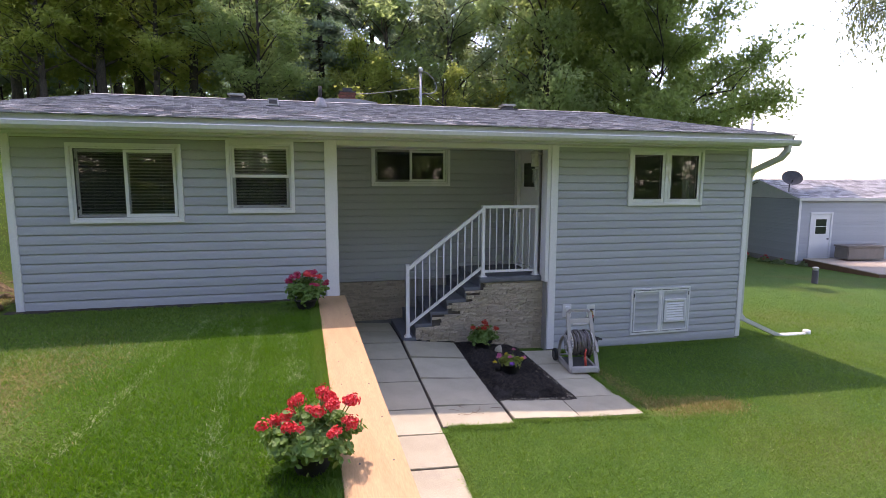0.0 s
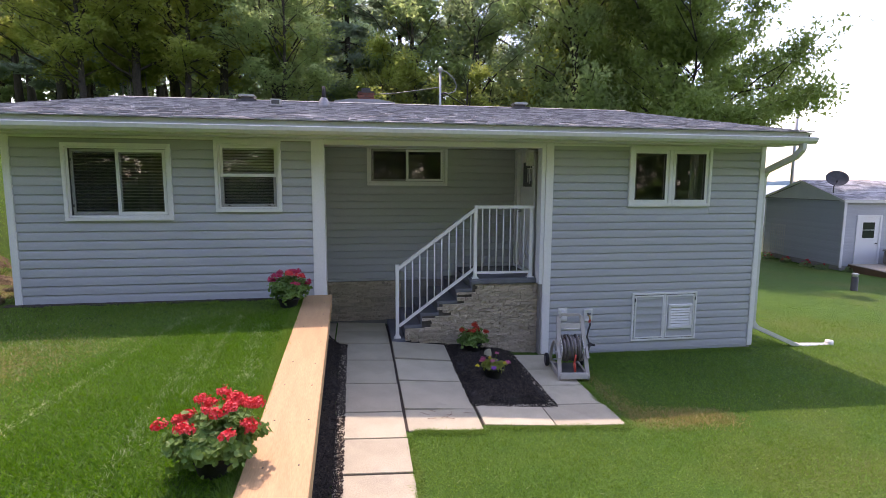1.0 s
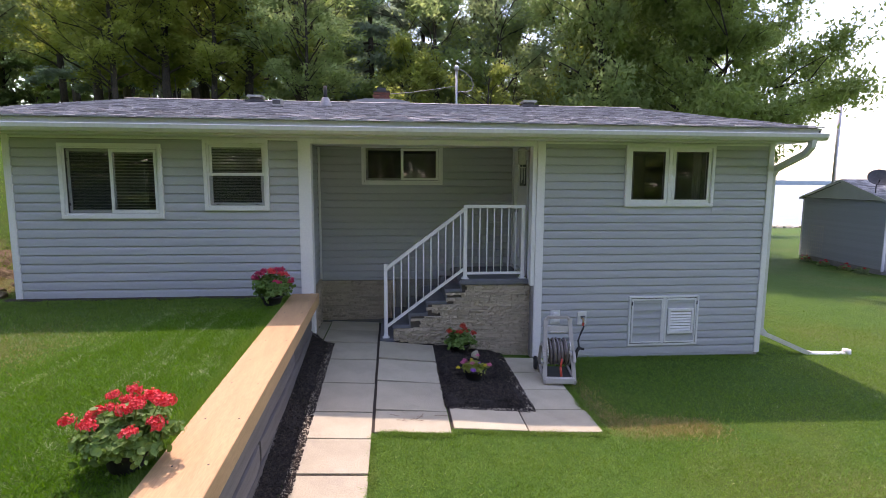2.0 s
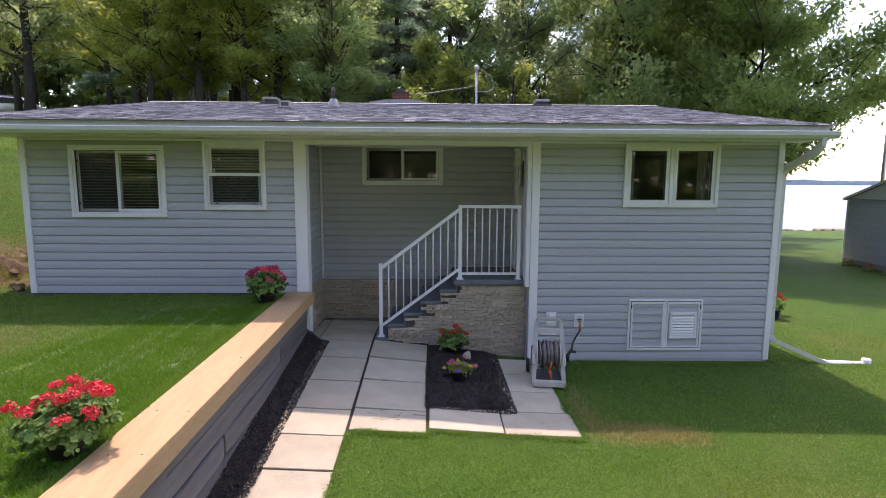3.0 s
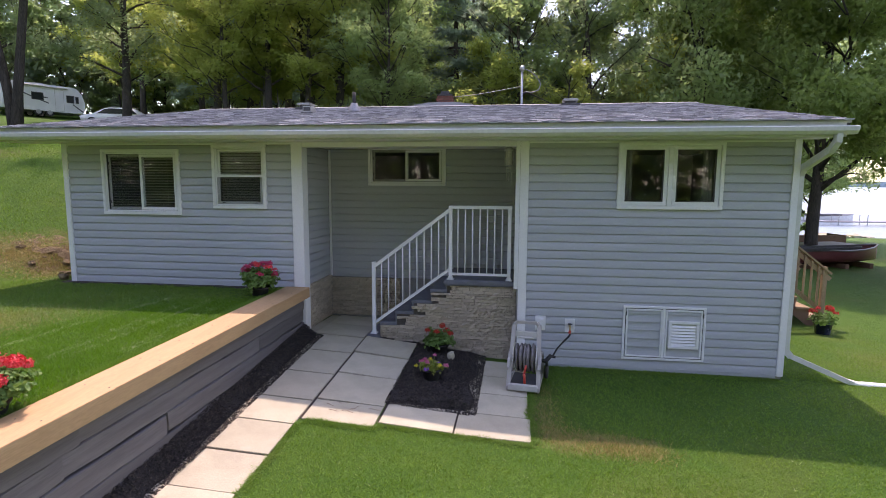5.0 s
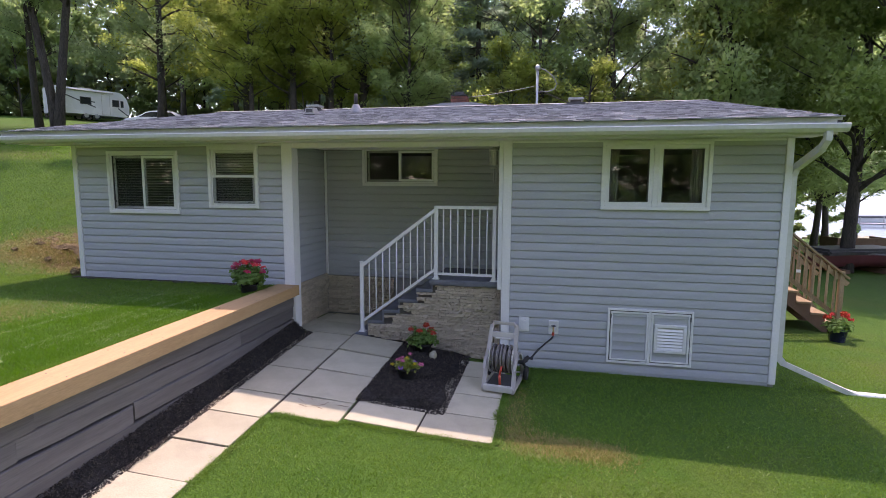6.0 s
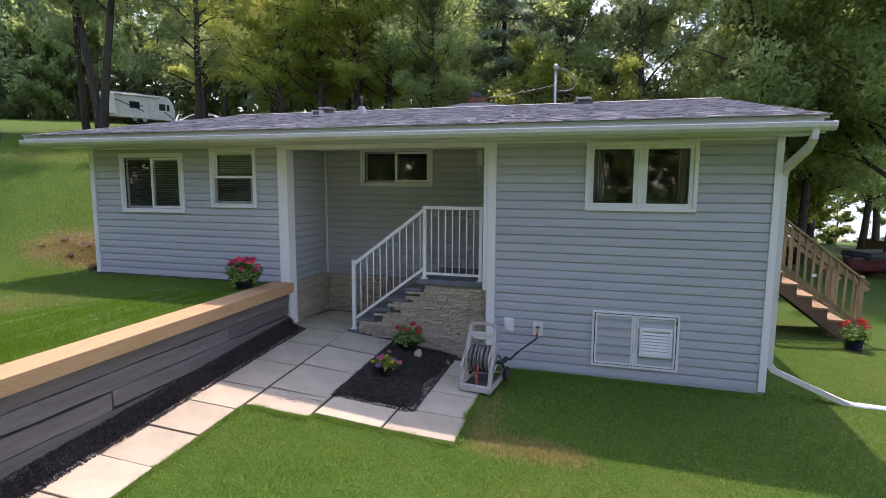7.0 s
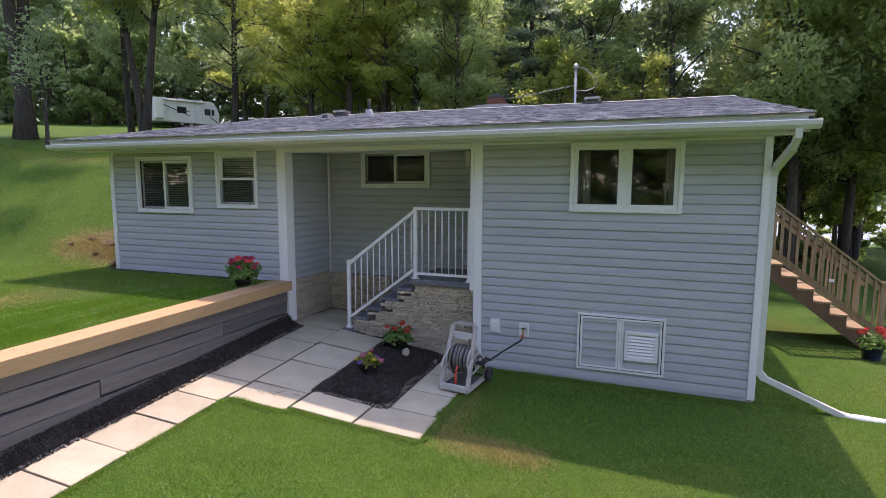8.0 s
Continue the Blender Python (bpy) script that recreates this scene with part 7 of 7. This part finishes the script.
TREES = {
    "maple": tree_kind("maple_tree", "tall leafy maple tree with sunlit yellow-green crown", 11, M_LEAF_LIGHT, h=13.0, r=0.22, base=0.20, spread=4.2, leaves=19000, size=0.15, gaps=2.5),
    "maple2": tree_kind("maple_tree", "tall maple tree with a dense mid-green crown", 12, M_LEAF_MAPLE, h=15.0, r=0.24, base=0.22, spread=4.6, leaves=20000, size=0.15, gaps=2.5),
    "oak": tree_kind("oak_tree", "broad dark-trunked oak with spreading branches", 13, M_LEAF_MAPLE, h=14.0, r=0.29, base=0.38, spread=10.5, leaves=125000, size=0.125, limbs=40),
    "dark": tree_kind("shade_tree", "slender woodland tree with dark green leaves", 14, M_LEAF_DARK, h=16.0, r=0.20, base=0.18, spread=3.9, leaves=17000, size=0.14, gaps=2.4),
    "pine": tree_kind("pine_tree", "tall dark pine with drooping needle boughs", 15, M_NEEDLE, h=17.0, r=0.22, base=0.10, spread=3.4, leaves=46000, size=0.12, kind="conifer"),
    "near": tree_kind("oak_tree", "broad dark-trunked shade tree beside the house", 23, M_LEAF_MAPLE, h=14.0, r=0.20, base=0.17, spread=5.2, leaves=38000, size=0.145),
    "shore": tree_kind("oak_tree", "broad dark-trunked shade tree by the lake lawn", 24, M_LEAF_SHADE, h=13.5, r=0.24, base=0.17, spread=7.2, leaves=165000, size=0.14, limbs=46, gaps=1.9),
    "birch": tree_kind("birch_tree", "thin pale-barked birch with light leaves", 16, M_LEAF_LIGHT, M_BIRCH, h=10.0, r=0.06, base=0.35, spread=2.2, leaves=6000, size=0.16, kind="birch"),
    "fork": tree_kind("forked_tree", "dark tree forking into two trunks near the ground", 17, M_LEAF_LIGHT, h=12.0, r=0.21, base=0.30, spread=6.4, leaves=52000, size=0.13, stems=2),
    "willow": tree_kind("willow_tree", "tree with hanging grey-green twigs", 18, M_LEAF_GREY, h=11.0, r=0.25, base=0.45, spread=3.6, leaves=28000, size=0.07, kind="willow"),
    "shrub": tree_kind("woodland_shrub", "leafy green undergrowth shrub", 19, M_LEAF_MAPLE, h=3.6, r=0.05, base=0.03, spread=1.9, leaves=5000, size=0.165, thin=True),
    "brush": tree_kind("woodland_shrub", "sunlit yellow-green undergrowth shrub", 22, M_LEAF_LIGHT, h=4.4, r=0.05, base=0.03, spread=2.0, leaves=6000, size=0.19, thin=True),
    "far": tree_kind("maple_tree", "distant leafy tree at the back of the wood", 31, M_LEAF_MAPLE, h=15.0, r=0.24, base=0.14, spread=4.6, leaves=7500, size=0.20, thin=True),
    "far2": tree_kind("shade_tree", "distant dark leafy tree at the back of the wood", 32, M_LEAF_DARK, h=16.0, r=0.22, base=0.14, spread=4.2, leaves=7000, size=0.20, thin=True),
    "sapling": tree_kind("sapling", "thin leaning sapling with sparse leaves", 20, M_LEAF_DARK, h=4.5, r=0.07, base=0.5, spread=1.2, leaves=900, size=0.15, kind="birch", lean=0.08),
}


def plant_tree(kind, x, y, turn=0.0, size=1.0, tall=1.0, z=None):
    name, label, wood, crown = TREES[kind]
    at = float(ground_z(np.array(x, float), np.array(y, float))) if z is None else z
    t = thing(name, label, "shrub" if kind in ("shrub", "brush") else "tree", (x, y, at), turn, group="woodland trees" if kind not in ("shrub", "brush") else "undergrowth")
    t.scale = (size, size, size * tall)
    shared("trunk", wood, t)
    shared("crown", crown, t)
    return t


def plant_woods():
    # those that can be told apart
    for row in (("shore", 16.2, 24.0, 250, 1.0, 1.35), ("near", 22.5, 40.0, 300, 1.0, 1.0), ("near", 20.3, 36.5, 80, 0.95, 1.0), ("near", 25.2, 42.0, 190, 1.0, 1.0), ("near", 11.7, 25.0, 20, 1.05, 1.4), ("dark", 14.27, 27.5, 150, 0.95, 1.4), ("near", 15.6, 30.6, 60, 0.95, 1.0), ("dark", 15.9, 33.0, 200, 0.85, 1.0), ("oak", -21.3, 17.5, 60, 1.2, 1.1), ("dark", -14.6, 24.0, 200, 1.0, 1.0), ("maple", -7.0, 23.4, 100, 0.9, 0.85), ("dark", 9.6, 27.5, 100, 0.9, 1.0), ("pine", 6.4, 29.0, 40, 1.0, 1.0), ("dark", 13.4, 31.0, 10, 0.9, 1.0), ("near", 9.0, 31.5, 200, 1.0, 1.0), ("maple2", 16.4, 33.0, 120, 0.9, 1.0), ("shrub", 8.6, 30.0, 20, 1.8, 1.0), ("shrub", 11.8, 32.0, 80, 1.8, 1.0), ("shrub", 6.2, 31.0, 260, 1.8, 1.0), ("pine", 3.6, 28.0, 50, 1.0, 1.0), ("oak", -20.4, 17.2, 200, 1.25, 1.0), ("maple2", -2.0, 24.6, 0, 0.95, 0.85), ("maple", -4.0, 24.2, 60, 0.95, 0.85),
                ("pine", 1.2, 26.5, 10, 0.95, 1.0), ("maple2", 4.4, 25.5, 100, 0.95, 0.85), ("dark", 7.6, 25.0, 200, 1.0, 1.0), ("maple2", -6.5, 26.5, 90, 1.0, 0.85),
                ("fork", -17.3, 20.8, 0, 1.0, 1.5), ("dark", -19.6, 22.0, 30, 0.8, 1.5), ("maple", -11.0, 26.0, 75, 0.95, 0.85),
                ("sapling", -15.3, 14.7, 40, 1.0, 1.0), ("birch", -7.8, 24.4, 0, 0.62, 1.0), ("birch", -7.45, 24.0, 140, 0.55, 1.0), ("birch", -8.2, 24.8, 250, 0.6, 1.0), ("birch", -7.0, 24.5, 70, 0.58, 1.0),
                ("maple", 12.6, 28.0, 40, 1.0, 1.0), ("maple", -8.6, 22.6, 130, 0.62, 1.0), ("maple", -5.2, 23.2, 10, 0.66, 1.0), ("maple2", -1.6, 22.8, 250, 0.6, 1.0), ("maple", 2.7, 23.4, 60, 0.62, 1.0), ("maple", 6.2, 23.0, 170, 0.6, 1.0)):
        plant_tree(*row)
    # the wood behind
    rng = np.random.default_rng(21)
    kinds = ("maple", "maple2", "pine", "maple", "maple2", "dark")
    for i in range(6):
        x = -23 + 4.6 * i + rng.normal() * 0.5
        plant_tree(kinds[i % 6], x, 31 + rng.uniform(0, 6), rng.uniform(0, 360), rng.uniform(0.9, 1.15))
    for i in range(10):
        plant_tree(("far", "far2")[i % 2], -84 + 6.5 * i, 62 - max(0, 40 - 6.5 * i) * 0.5, rng.uniform(0, 360), 1.5)
    for i in range(6):
        plant_tree(("maple2", "dark", "maple2", "pine")[i % 4], -20 + 4.4 * i, 41 + rng.uniform(-2, 2), rng.uniform(0, 360), rng.uniform(1.0, 1.2), 1.1)
    for i in range(15):
        x = -66 + 4.0 * i
        plant_tree(("far", "far2", "far")[i % 3], x, 48 + rng.uniform(-2, 5) - max(0, -x - 38) * 0.55, rng.uniform(0, 360), rng.uniform(1.0, 1.3))
    for row in (("maple2", 14.2, 38.0, 10, 0.75), ("maple", 17.8, 41.0, 70, 0.7), ("dark", 11.5, 36.0, 200, 0.8), ("brush", 19.2, 41.5, 160, 1.0), ("shrub", 10.5, 33.5, 220, 1.2)):
        plant_tree(*row)
    # low growth along the shore
    for i in range(7):
        plant_tree("brush" if i == 3 else "shrub", 13.0 + 1.75 * i, 43.5 + rng.uniform(-1, 1.2), rng.uniform(0, 360), rng.uniform(1.0, 1.25))
    for i in range(17):
        plant_tree("shrub", -66 + 1.7 * i, 27.5 + 0.77 * i, rng.uniform(0, 360), rng.uniform(1.7, 2.2), 1.3)
    # undergrowth along the top of the bank and under the trees
    for i in range(30):
        x = -68 + 2.0 * i
        plant_tree("brush" if i % 3 == 0 else "shrub", x + rng.normal() * 0.5, 47.5 + rng.uniform(-1, 2) - max(0, -x - 38) * 0.6, rng.uniform(0, 360), rng.uniform(1.1, 1.7))
    for i in range(12):
        plant_tree("shrub", -52 + 2.6 * i, 51.5 + rng.uniform(-1, 2) - max(0, 26 - 2.6 * i) * 0.3, rng.uniform(0, 360), rng.uniform(1.8, 2.4))
    for i in range(14):
        plant_tree("brush" if i % 2 else "shrub", -11.5 + 2.0 * i + rng.normal() * 0.4, 28.5 + rng.uniform(-1, 3), rng.uniform(0, 360), rng.uniform(1.0, 1.6), 1.3)
    # behind the camera, seen only in the panes
    for i in range(9):
        plant_tree(("far2", "far")[i % 2], -18 + 5.0 * i, -19 - rng.uniform(0, 4), rng.uniform(0, 360), rng.uniform(1.1, 1.3))
        plant_tree("shrub", -18 + 5.0 * i, -17, rng.uniform(0, 360), 1.5)
        plant_tree("shrub", -15.5 + 5.0 * i, -18, rng.uniform(0, 360), 1.6)
    for i in range(10):
        plant_tree(("far2", "far")[i % 2], -8 + 3.3 * i, -24.5, rng.uniform(0, 360), 1.4)
    for i in range(8):
        plant_tree("shrub", -34 + 3.2 * i, -27 + 0.6 * (i % 3), rng.uniform(0, 360), 2.6)
        plant_tree("far2", -33 + 3.4 * i, -24, rng.uniform(0, 360), 0.8)
    for i in range(7):
        plant_tree("shrub", -23 - 0.8 * (i % 3), -15 + 4.0 * i, rng.uniform(0, 360), 1.8, 1.0, 0.7)
        plant_tree(("far2", "far")[i % 2], -27 - 1.5 * (i % 2), -14 + 4.0 * i, rng.uniform(0, 360), 0.8, 1.0, 0.7)


plant_woods()


def closed_wood(n, a0, a1, radius, height, size, label, seed):
    """A closed wood along an arc: leaves in clumps, from the ground up."""
    rng = np.random.default_rng(seed)
    a = np.radians(rng.uniform(a0, a1, n))
    up = rng.uniform(0, 1, n) ** 0.85
    lump = np.array([noise.noise((q * 9.0, u * 3.1, 0.0)) + 0.5 * noise.noise((q * 31.0, u * 9.0, 4.0)) for q, u in zip(a, up)])
    r = radius * (1 + rng.normal(size=n) * 0.019 - 0.064 * lump)
    X, Y = r * np.sin(a), r * np.cos(a)
    top = height * (1 + 0.2 * np.sin(a * 23) + 0.12 * np.sin(a * 61))
    Z = ground_z(X, Y) + 0.1 + up * top
    ob = new("far_woods", leaf_mesh("far_woods", leaf_arrays(rng, np.stack([X, Y, Z], 1), size, 0.3), M_LEAF_HAZED))
    tagged(ob, label, "woodland", "", "stuff")


closed_wood(62000, -78, 9, 63, 17, 0.62, "closed dark green wood far behind the house", 88)
# added out of view behind the camera: cuts low sky light, fills pane reflections
closed_wood(26000, 108, 252, 27, 14, 0.5, "unseen green wood added behind the camera to block low sky", 89)
plant_tree("willow", 22.7, 14.0, 30, 1.25, 1.36)


# ---- pieces of walls and paving ----
build_paving()

yfront = lambda u, d, z: (u, FACE - d, z)
planks(W_LEFT, X_L + 0.076, COL_L[0] - 0.001, 0.708, TOP - 0.036, [WIN_L, WIN_M], yfront)
planks(W_RIGHT, COL_R[1] + 0.001, X_R - 0.076, -0.304, TOP - 0.036, [WIN_R, HATCH], yfront)
planks(W_NOOK, NOOK_X + 0.036, SIDE_X - 0.001, 0.70, TOP - 0.03, [WIN_C], lambda u, d, z: (u, NOOK_Y + 0.02 - d, z))
planks(W_NOOKL, BACK + 0.021, NOOK_Y - 0.036, 0.70, TOP - 0.03, [], lambda u, d, z: (NOOK_X - 0.02 + d, u, z))
planks(W_SIDE, BACK + 0.021, NOOK_Y - 0.002, FLOOR + 0.01, TOP - 0.03, [(8.20, 9.30, FLOOR - 0.1, 2.93)], lambda u, d, z: (SIDE_X + 0.02 - d, u, z))


STONE_MESH = []


def ledge_stones(parent, u0, u1, low, high, put, seed):
    """Courses of split ledge stones over a face; low(u) and high(u) bound it."""
    rng = np.random.default_rng(seed)
    if not STONE_MESH:
        for k in range(10):
            bm = bmesh.new()
            bmesh.ops.create_cube(bm, size=1.0)
            bmesh.ops.subdivide_edges(bm, edges=[e for e in bm.edges if abs(e.verts[0].co.x - e.verts[1].co.x) > 0.5], cuts=4)
            r2 = np.random.default_rng(100 + k)
            for v in bm.verts:
                if v.co.y < 0:
                    v.co.y += r2.normal() * 0.24
                    v.co.z = v.co.z * 0.90 + r2.normal() * 0.09
                    v.co.x = v.co.x * 0.985 + r2.normal() * 0.012
                else:
                    v.co.z *= 1.02
            STONE_MESH.append(mesh_of("ledge_stone", bm, M_STONE))
    zmin, zmax = min(low(u0), low(u1)), max(high(u0), high(u1))
    z = zmin
    while z < zmax - 0.01:
        h = rng.uniform(0.026, 0.056)
        u = u0 + rng.uniform(-0.1, 0)
        while u < u1:
            L = rng.uniform(0.08, 0.34)
            a, b = max(u, u0), min(u + L, u1)
            u += L
            mid = (a + b) / 2
            top = min(z + h, high(a + 0.004), high(b - 0.004))
            bot = max(z, low(mid))
            if b - a < 0.025 or top - bot < 0.014:
                continue
            d = rng.uniform(0.022, 0.046)
            o = shared("ledge_stone", STONE_MESH[rng.integers(10)], parent)
            o.matrix_basis = put(mid, (bot + top) / 2) @ Matrix.Diagonal((b - a - 0.003, d, top - bot - 0.002, 1))
        z += h


def step_top(x):
    for i in range(4, -1, -1):
        if x >= STEP_X[i] - 0.001:
            return STEP_Z[i] - (0.05 if i < 4 else 0.088)
    return -0.1


ledge_stones(STEPS, 2.0, SIDE_X - 0.02, lambda u: -0.04 - 0.17 * (u - 2.0), step_top, lambda u, z: pose(u - 2.0, 8.03 - STEP_Y0 - 0.002, z + 0.05), 51)
ledge_stones(W_NOOK, NOOK_X + 0.02, 2.05, lambda u: -0.03, lambda u: 0.66, lambda u, z: pose(u, NOOK_Y - 0.002, z), 52)
ledge_stones(W_NOOKL, BACK + 0.02, NOOK_Y - 0.02, lambda u: -0.03, lambda u: 0.69, lambda u, z: pose(NOOK_X + 0.004, u, z, 0, 0, 90), 53)


# ---- grass blades near the camera ----
def lawn_blades():
    rng = np.random.default_rng(77)

    def field(name, n, x0, x1, y0, y1, keep, zf, parent_label, tall=1.0, XY=None, mat=None, wide=1.0):
        X, Y = XY if XY else (rng.uniform(x0, x1, n), rng.uniform(y0, y1, n))
        ok = keep(X, Y)
        X, Y = X[ok], Y[ok]
        n = len(X)
        Z = zf(X, Y)
        patch = 0.5 + 0.5 * np.sin(X * 2.3 + 1.7 * np.sin(Y * 1.9)) * np.cos(Y * 2.9 + np.sin(X * 3.1))
        h = rng.uniform(0.014, 0.030, n) * (0.75 + 0.55 * patch) * tall
        a = rng.uniform(0, 2 * math.pi, n)
        w = rng.uniform(0.003, 0.0062, n) * wide
        lx, ly = rng.normal(size=n) * 0.025, rng.normal(size=n) * 0.025
        V = np.empty((n, 3, 3), np.float32)
        V[:, 0] = np.stack([X - w * np.cos(a), Y - w * np.sin(a), Z - 0.004], 1)
        V[:, 1] = np.stack([X + w * np.cos(a), Y + w * np.sin(a), Z - 0.004], 1)
        V[:, 2] = np.stack([X + lx, Y + ly, Z + h], 1)
        me = bpy.data.meshes.new(name)
        me.vertices.add(n * 3)
        me.vertices.foreach_set("co", V.ravel())
        me.loops.add(n * 3)
        me.loops.foreach_set("vertex_index", np.arange(n * 3, dtype=np.int32))
        me.polygons.add(n)
        me.polygons.foreach_set("loop_start", np.arange(0, n * 3, 3, dtype=np.int32))
        me.update(calc_edges=True)
        me.validate()
        me.materials.append(mat or M_BLADE)
        tagged(new(name, me), parent_label, "grass", "", "stuff")

    low = lambda X, Y: low_ground(X, Y)
    lawn = lambda X, Y: (X > 1.80) & ~((X < 4.30 + 0.03 * np.sin(Y * 19)) & (Y > 5.44 + 0.02 * np.sin(X * 21) + 0.0)) & ~((X < 2.62) & (Y > 5.33)) & ~((X > 4.2) & (Y > 7.83) & (X < 7.85))
    thin = lambda v, a, b: rng.uniform(size=len(v)) < np.clip((v - a) / (b - a), 0, 1)
    field("grass", 480000, 1.8, 15.0, -0.6, 12.5, lambda X, Y: lawn(X, Y) & thin(X, 15.0, 7.5) & thin(Y, -0.6, 1.6) & thin(Y, 12.5, 8.0) & ~((X > 7.6) & (X < 7.9) & (Y > 7.8)) & ~((X < 7.9) & (Y > 7.8)), low, "short mown green grass of the lower lawn")
    rich = lambda X, Y: (X > -1.6 + 0.23 * (Y - 3) + 0.12 * np.sin(Y * 2.1) + rng.normal(size=len(X)) * 0.16) & (Y < 7.0 + 0.15 * np.sin(X * 3) + rng.normal(size=len(X)) * 0.1)
    edge = lambda X, Y: (X < 0.555 + 0.016 * (7.85 - Y) + 0.01 * np.sin(Y * 31))
    field("grass", 160000, -2.4, 0.6, 0.4, 7.6, lambda X, Y: rich(X, Y) & edge(X, Y) & thin(Y, 0.4, 2.0), lambda X, Y: high_ground(X, Y), "lush dark green grass of the upper lawn", 1.1, None, M_LUSH)
    field("grass", 230000, -7.0, 0.55, 0.4, 7.84, lambda X, Y: ~((Y > 7.69 + 0.03 * np.sin(X * 7.1)) & (X > -3.3) & (X < 0.2)) & ~(rich(X, Y) & (rng.uniform(size=len(X)) < 0.75)) & (X < 0.555 + 0.016 * (7.85 - Y) + 0.01 * np.sin(Y * 31)) & thin(X, -7.0, -3.0) & thin(Y, 0.4, 2.0), lambda X, Y: high_ground(X, Y), "short mown green grass of the upper lawn")

    # unmown fringe where the mower does not reach: along the slabs, the wall foot and the timber cap
    def strip(n, a, b, width, wander=0.0):
        f = rng.uniform(0, 1, n)
        off = np.abs(rng.normal(size=n)) * width
        L = math.hypot(b[0] - a[0], b[1] - a[1])
        creep = wander * (0.5 + 0.5 * np.sin(f * L * 5.3 + a[0])) * (0.6 + 0.4 * np.sin(f * L * 13.0 + a[1]))
        off = off - creep + rng.normal(size=n) * 0.014
        return a[0] + (b[0] - a[0]) * f + off * b[2], a[1] + (b[1] - a[1]) * f + off * b[3]
    every = lambda X, Y: X == X
    rows = [strip(5500, (1.772, 0.5), (1.772, 5.30, 1, 0), 0.035, 0.05), strip(2000, (1.84, 5.372), (2.62, 5.372, 0, -1), 0.035, 0.05), strip(3000, (2.62, 5.462), (4.27, 5.462, 0, -1), 0.035, 0.05),
            strip(3400, (4.262, 5.47), (4.262, 7.8, 1, 0), 0.035, 0.05), strip(4000, (4.25, 7.83), (7.75, 7.83, 0, -1), 0.06)]
    for r in rows:
        field("grass", 0, 0, 0, 0, 0, every, lambda X, Y: low(X, Y) + 0.012, "longer green grass fringe along the paving", 0.6, r)
    field("grass", 0, 0, 0, 0, 0, every, lambda X, Y: high_ground(X, Y), "scattered grass tufts along the upper house wall", 1.1, strip(1500, (-3.1, 7.74), (0.5, 7.76, 0, -1), 0.05))
    field("grass", 0, 0, 0, 0, 0, every, lambda X, Y: high_ground(X, Y), "longer green grass fringe beside the timber cap", 1.8, strip(16000, (0.66, 0.5), (0.545, 7.8, -1, 0), 0.04))

    # the bank beside the house, longer and coarser
    bank = lambda X, Y: ((X < -3.3) | (Y > 19)) & thin(X, -24.0, -12.0) & thin(Y, 24.0, 14.0)
    field("grass", 190000, -24.0, -3.2, 7.84, 24.0, bank, lambda X, Y: ground_z(X, Y), "coarser green grass on the bank beside the house", 1.5, None, None, 1.5)
    # pale clover and clippings left in streaks by the mower, and a few dry blades
    def streak(n, x0, y0, x1, y1, w):
        f = rng.uniform(0, 1, n)
        clump = rng.uniform(size=n) < 0.35 + 0.65 * (np.sin(f * 37 + x0 * 5) * np.sin(f * 11) > 0)
        return (x0 + (x1 - x0) * f + rng.normal(size=n) * w)[clump], (y0 + (y1 - y0) * f + rng.normal(size=n) * w)[clump]
    up = lambda X, Y: high_ground(X, Y)
    for row in ((1500, -0.75, 6.9, -1.05, 3.6, 0.03), (1700, -0.35, 6.6, -0.10, 3.0, 0.035), (1300, -0.12, 6.9, -0.05, 4.4, 0.03), (900, 0.2, 6.4, 0.35, 4.6, 0.05), (2200, -2.6, 5.9, -0.9, 5.9, 0.25), (1500, -2.9, 6.9, 0.2, 6.9, 0.35)):
        field("clover", 0, 0, 0, 0, 0, every, up, "pale clover leaves and clippings in the upper lawn", 0.9, streak(*row), M_CLOVER)
    field("straw", 0, 0, 0, 0, 0, every, up, "dry straw-coloured grass in the upper lawn", 1.0, streak(22000, -3.0, 2.0, -1.7, 5.9, 0.36), M_STRAW)
    field("straw", 0, 0, 0, 0, 0, lambda X, Y: X < -3.2, lambda X, Y: ground_z(X, Y) + 0.02, "dry straw strewn over the bare earth", 1.0, streak(9000, -5.3, 8.5, -3.6, 8.7, 0.32), M_STRAW, 1.4)
    field("clover", 2000, 2.0, 8.5, 1.6, 7.7, lawn, low, "scattered pale clover leaves in the lower lawn", 0.9, None, M_CLOVER)
    field("straw", 0, 0, 0, 0, 0, every, low, "dry straw-coloured grass beside the paving", 1.0, streak(5500, 4.4, 5.72, 5.6, 5.45, 0.13), M_STRAW)
    field("straw", 0, 0, 0, 0, 0, every, low, "dry straw-coloured grass beside the hose reel", 1.0, streak(1200, 4.45, 7.0, 4.5, 5.7, 0.08), M_STRAW)


lawn_blades()
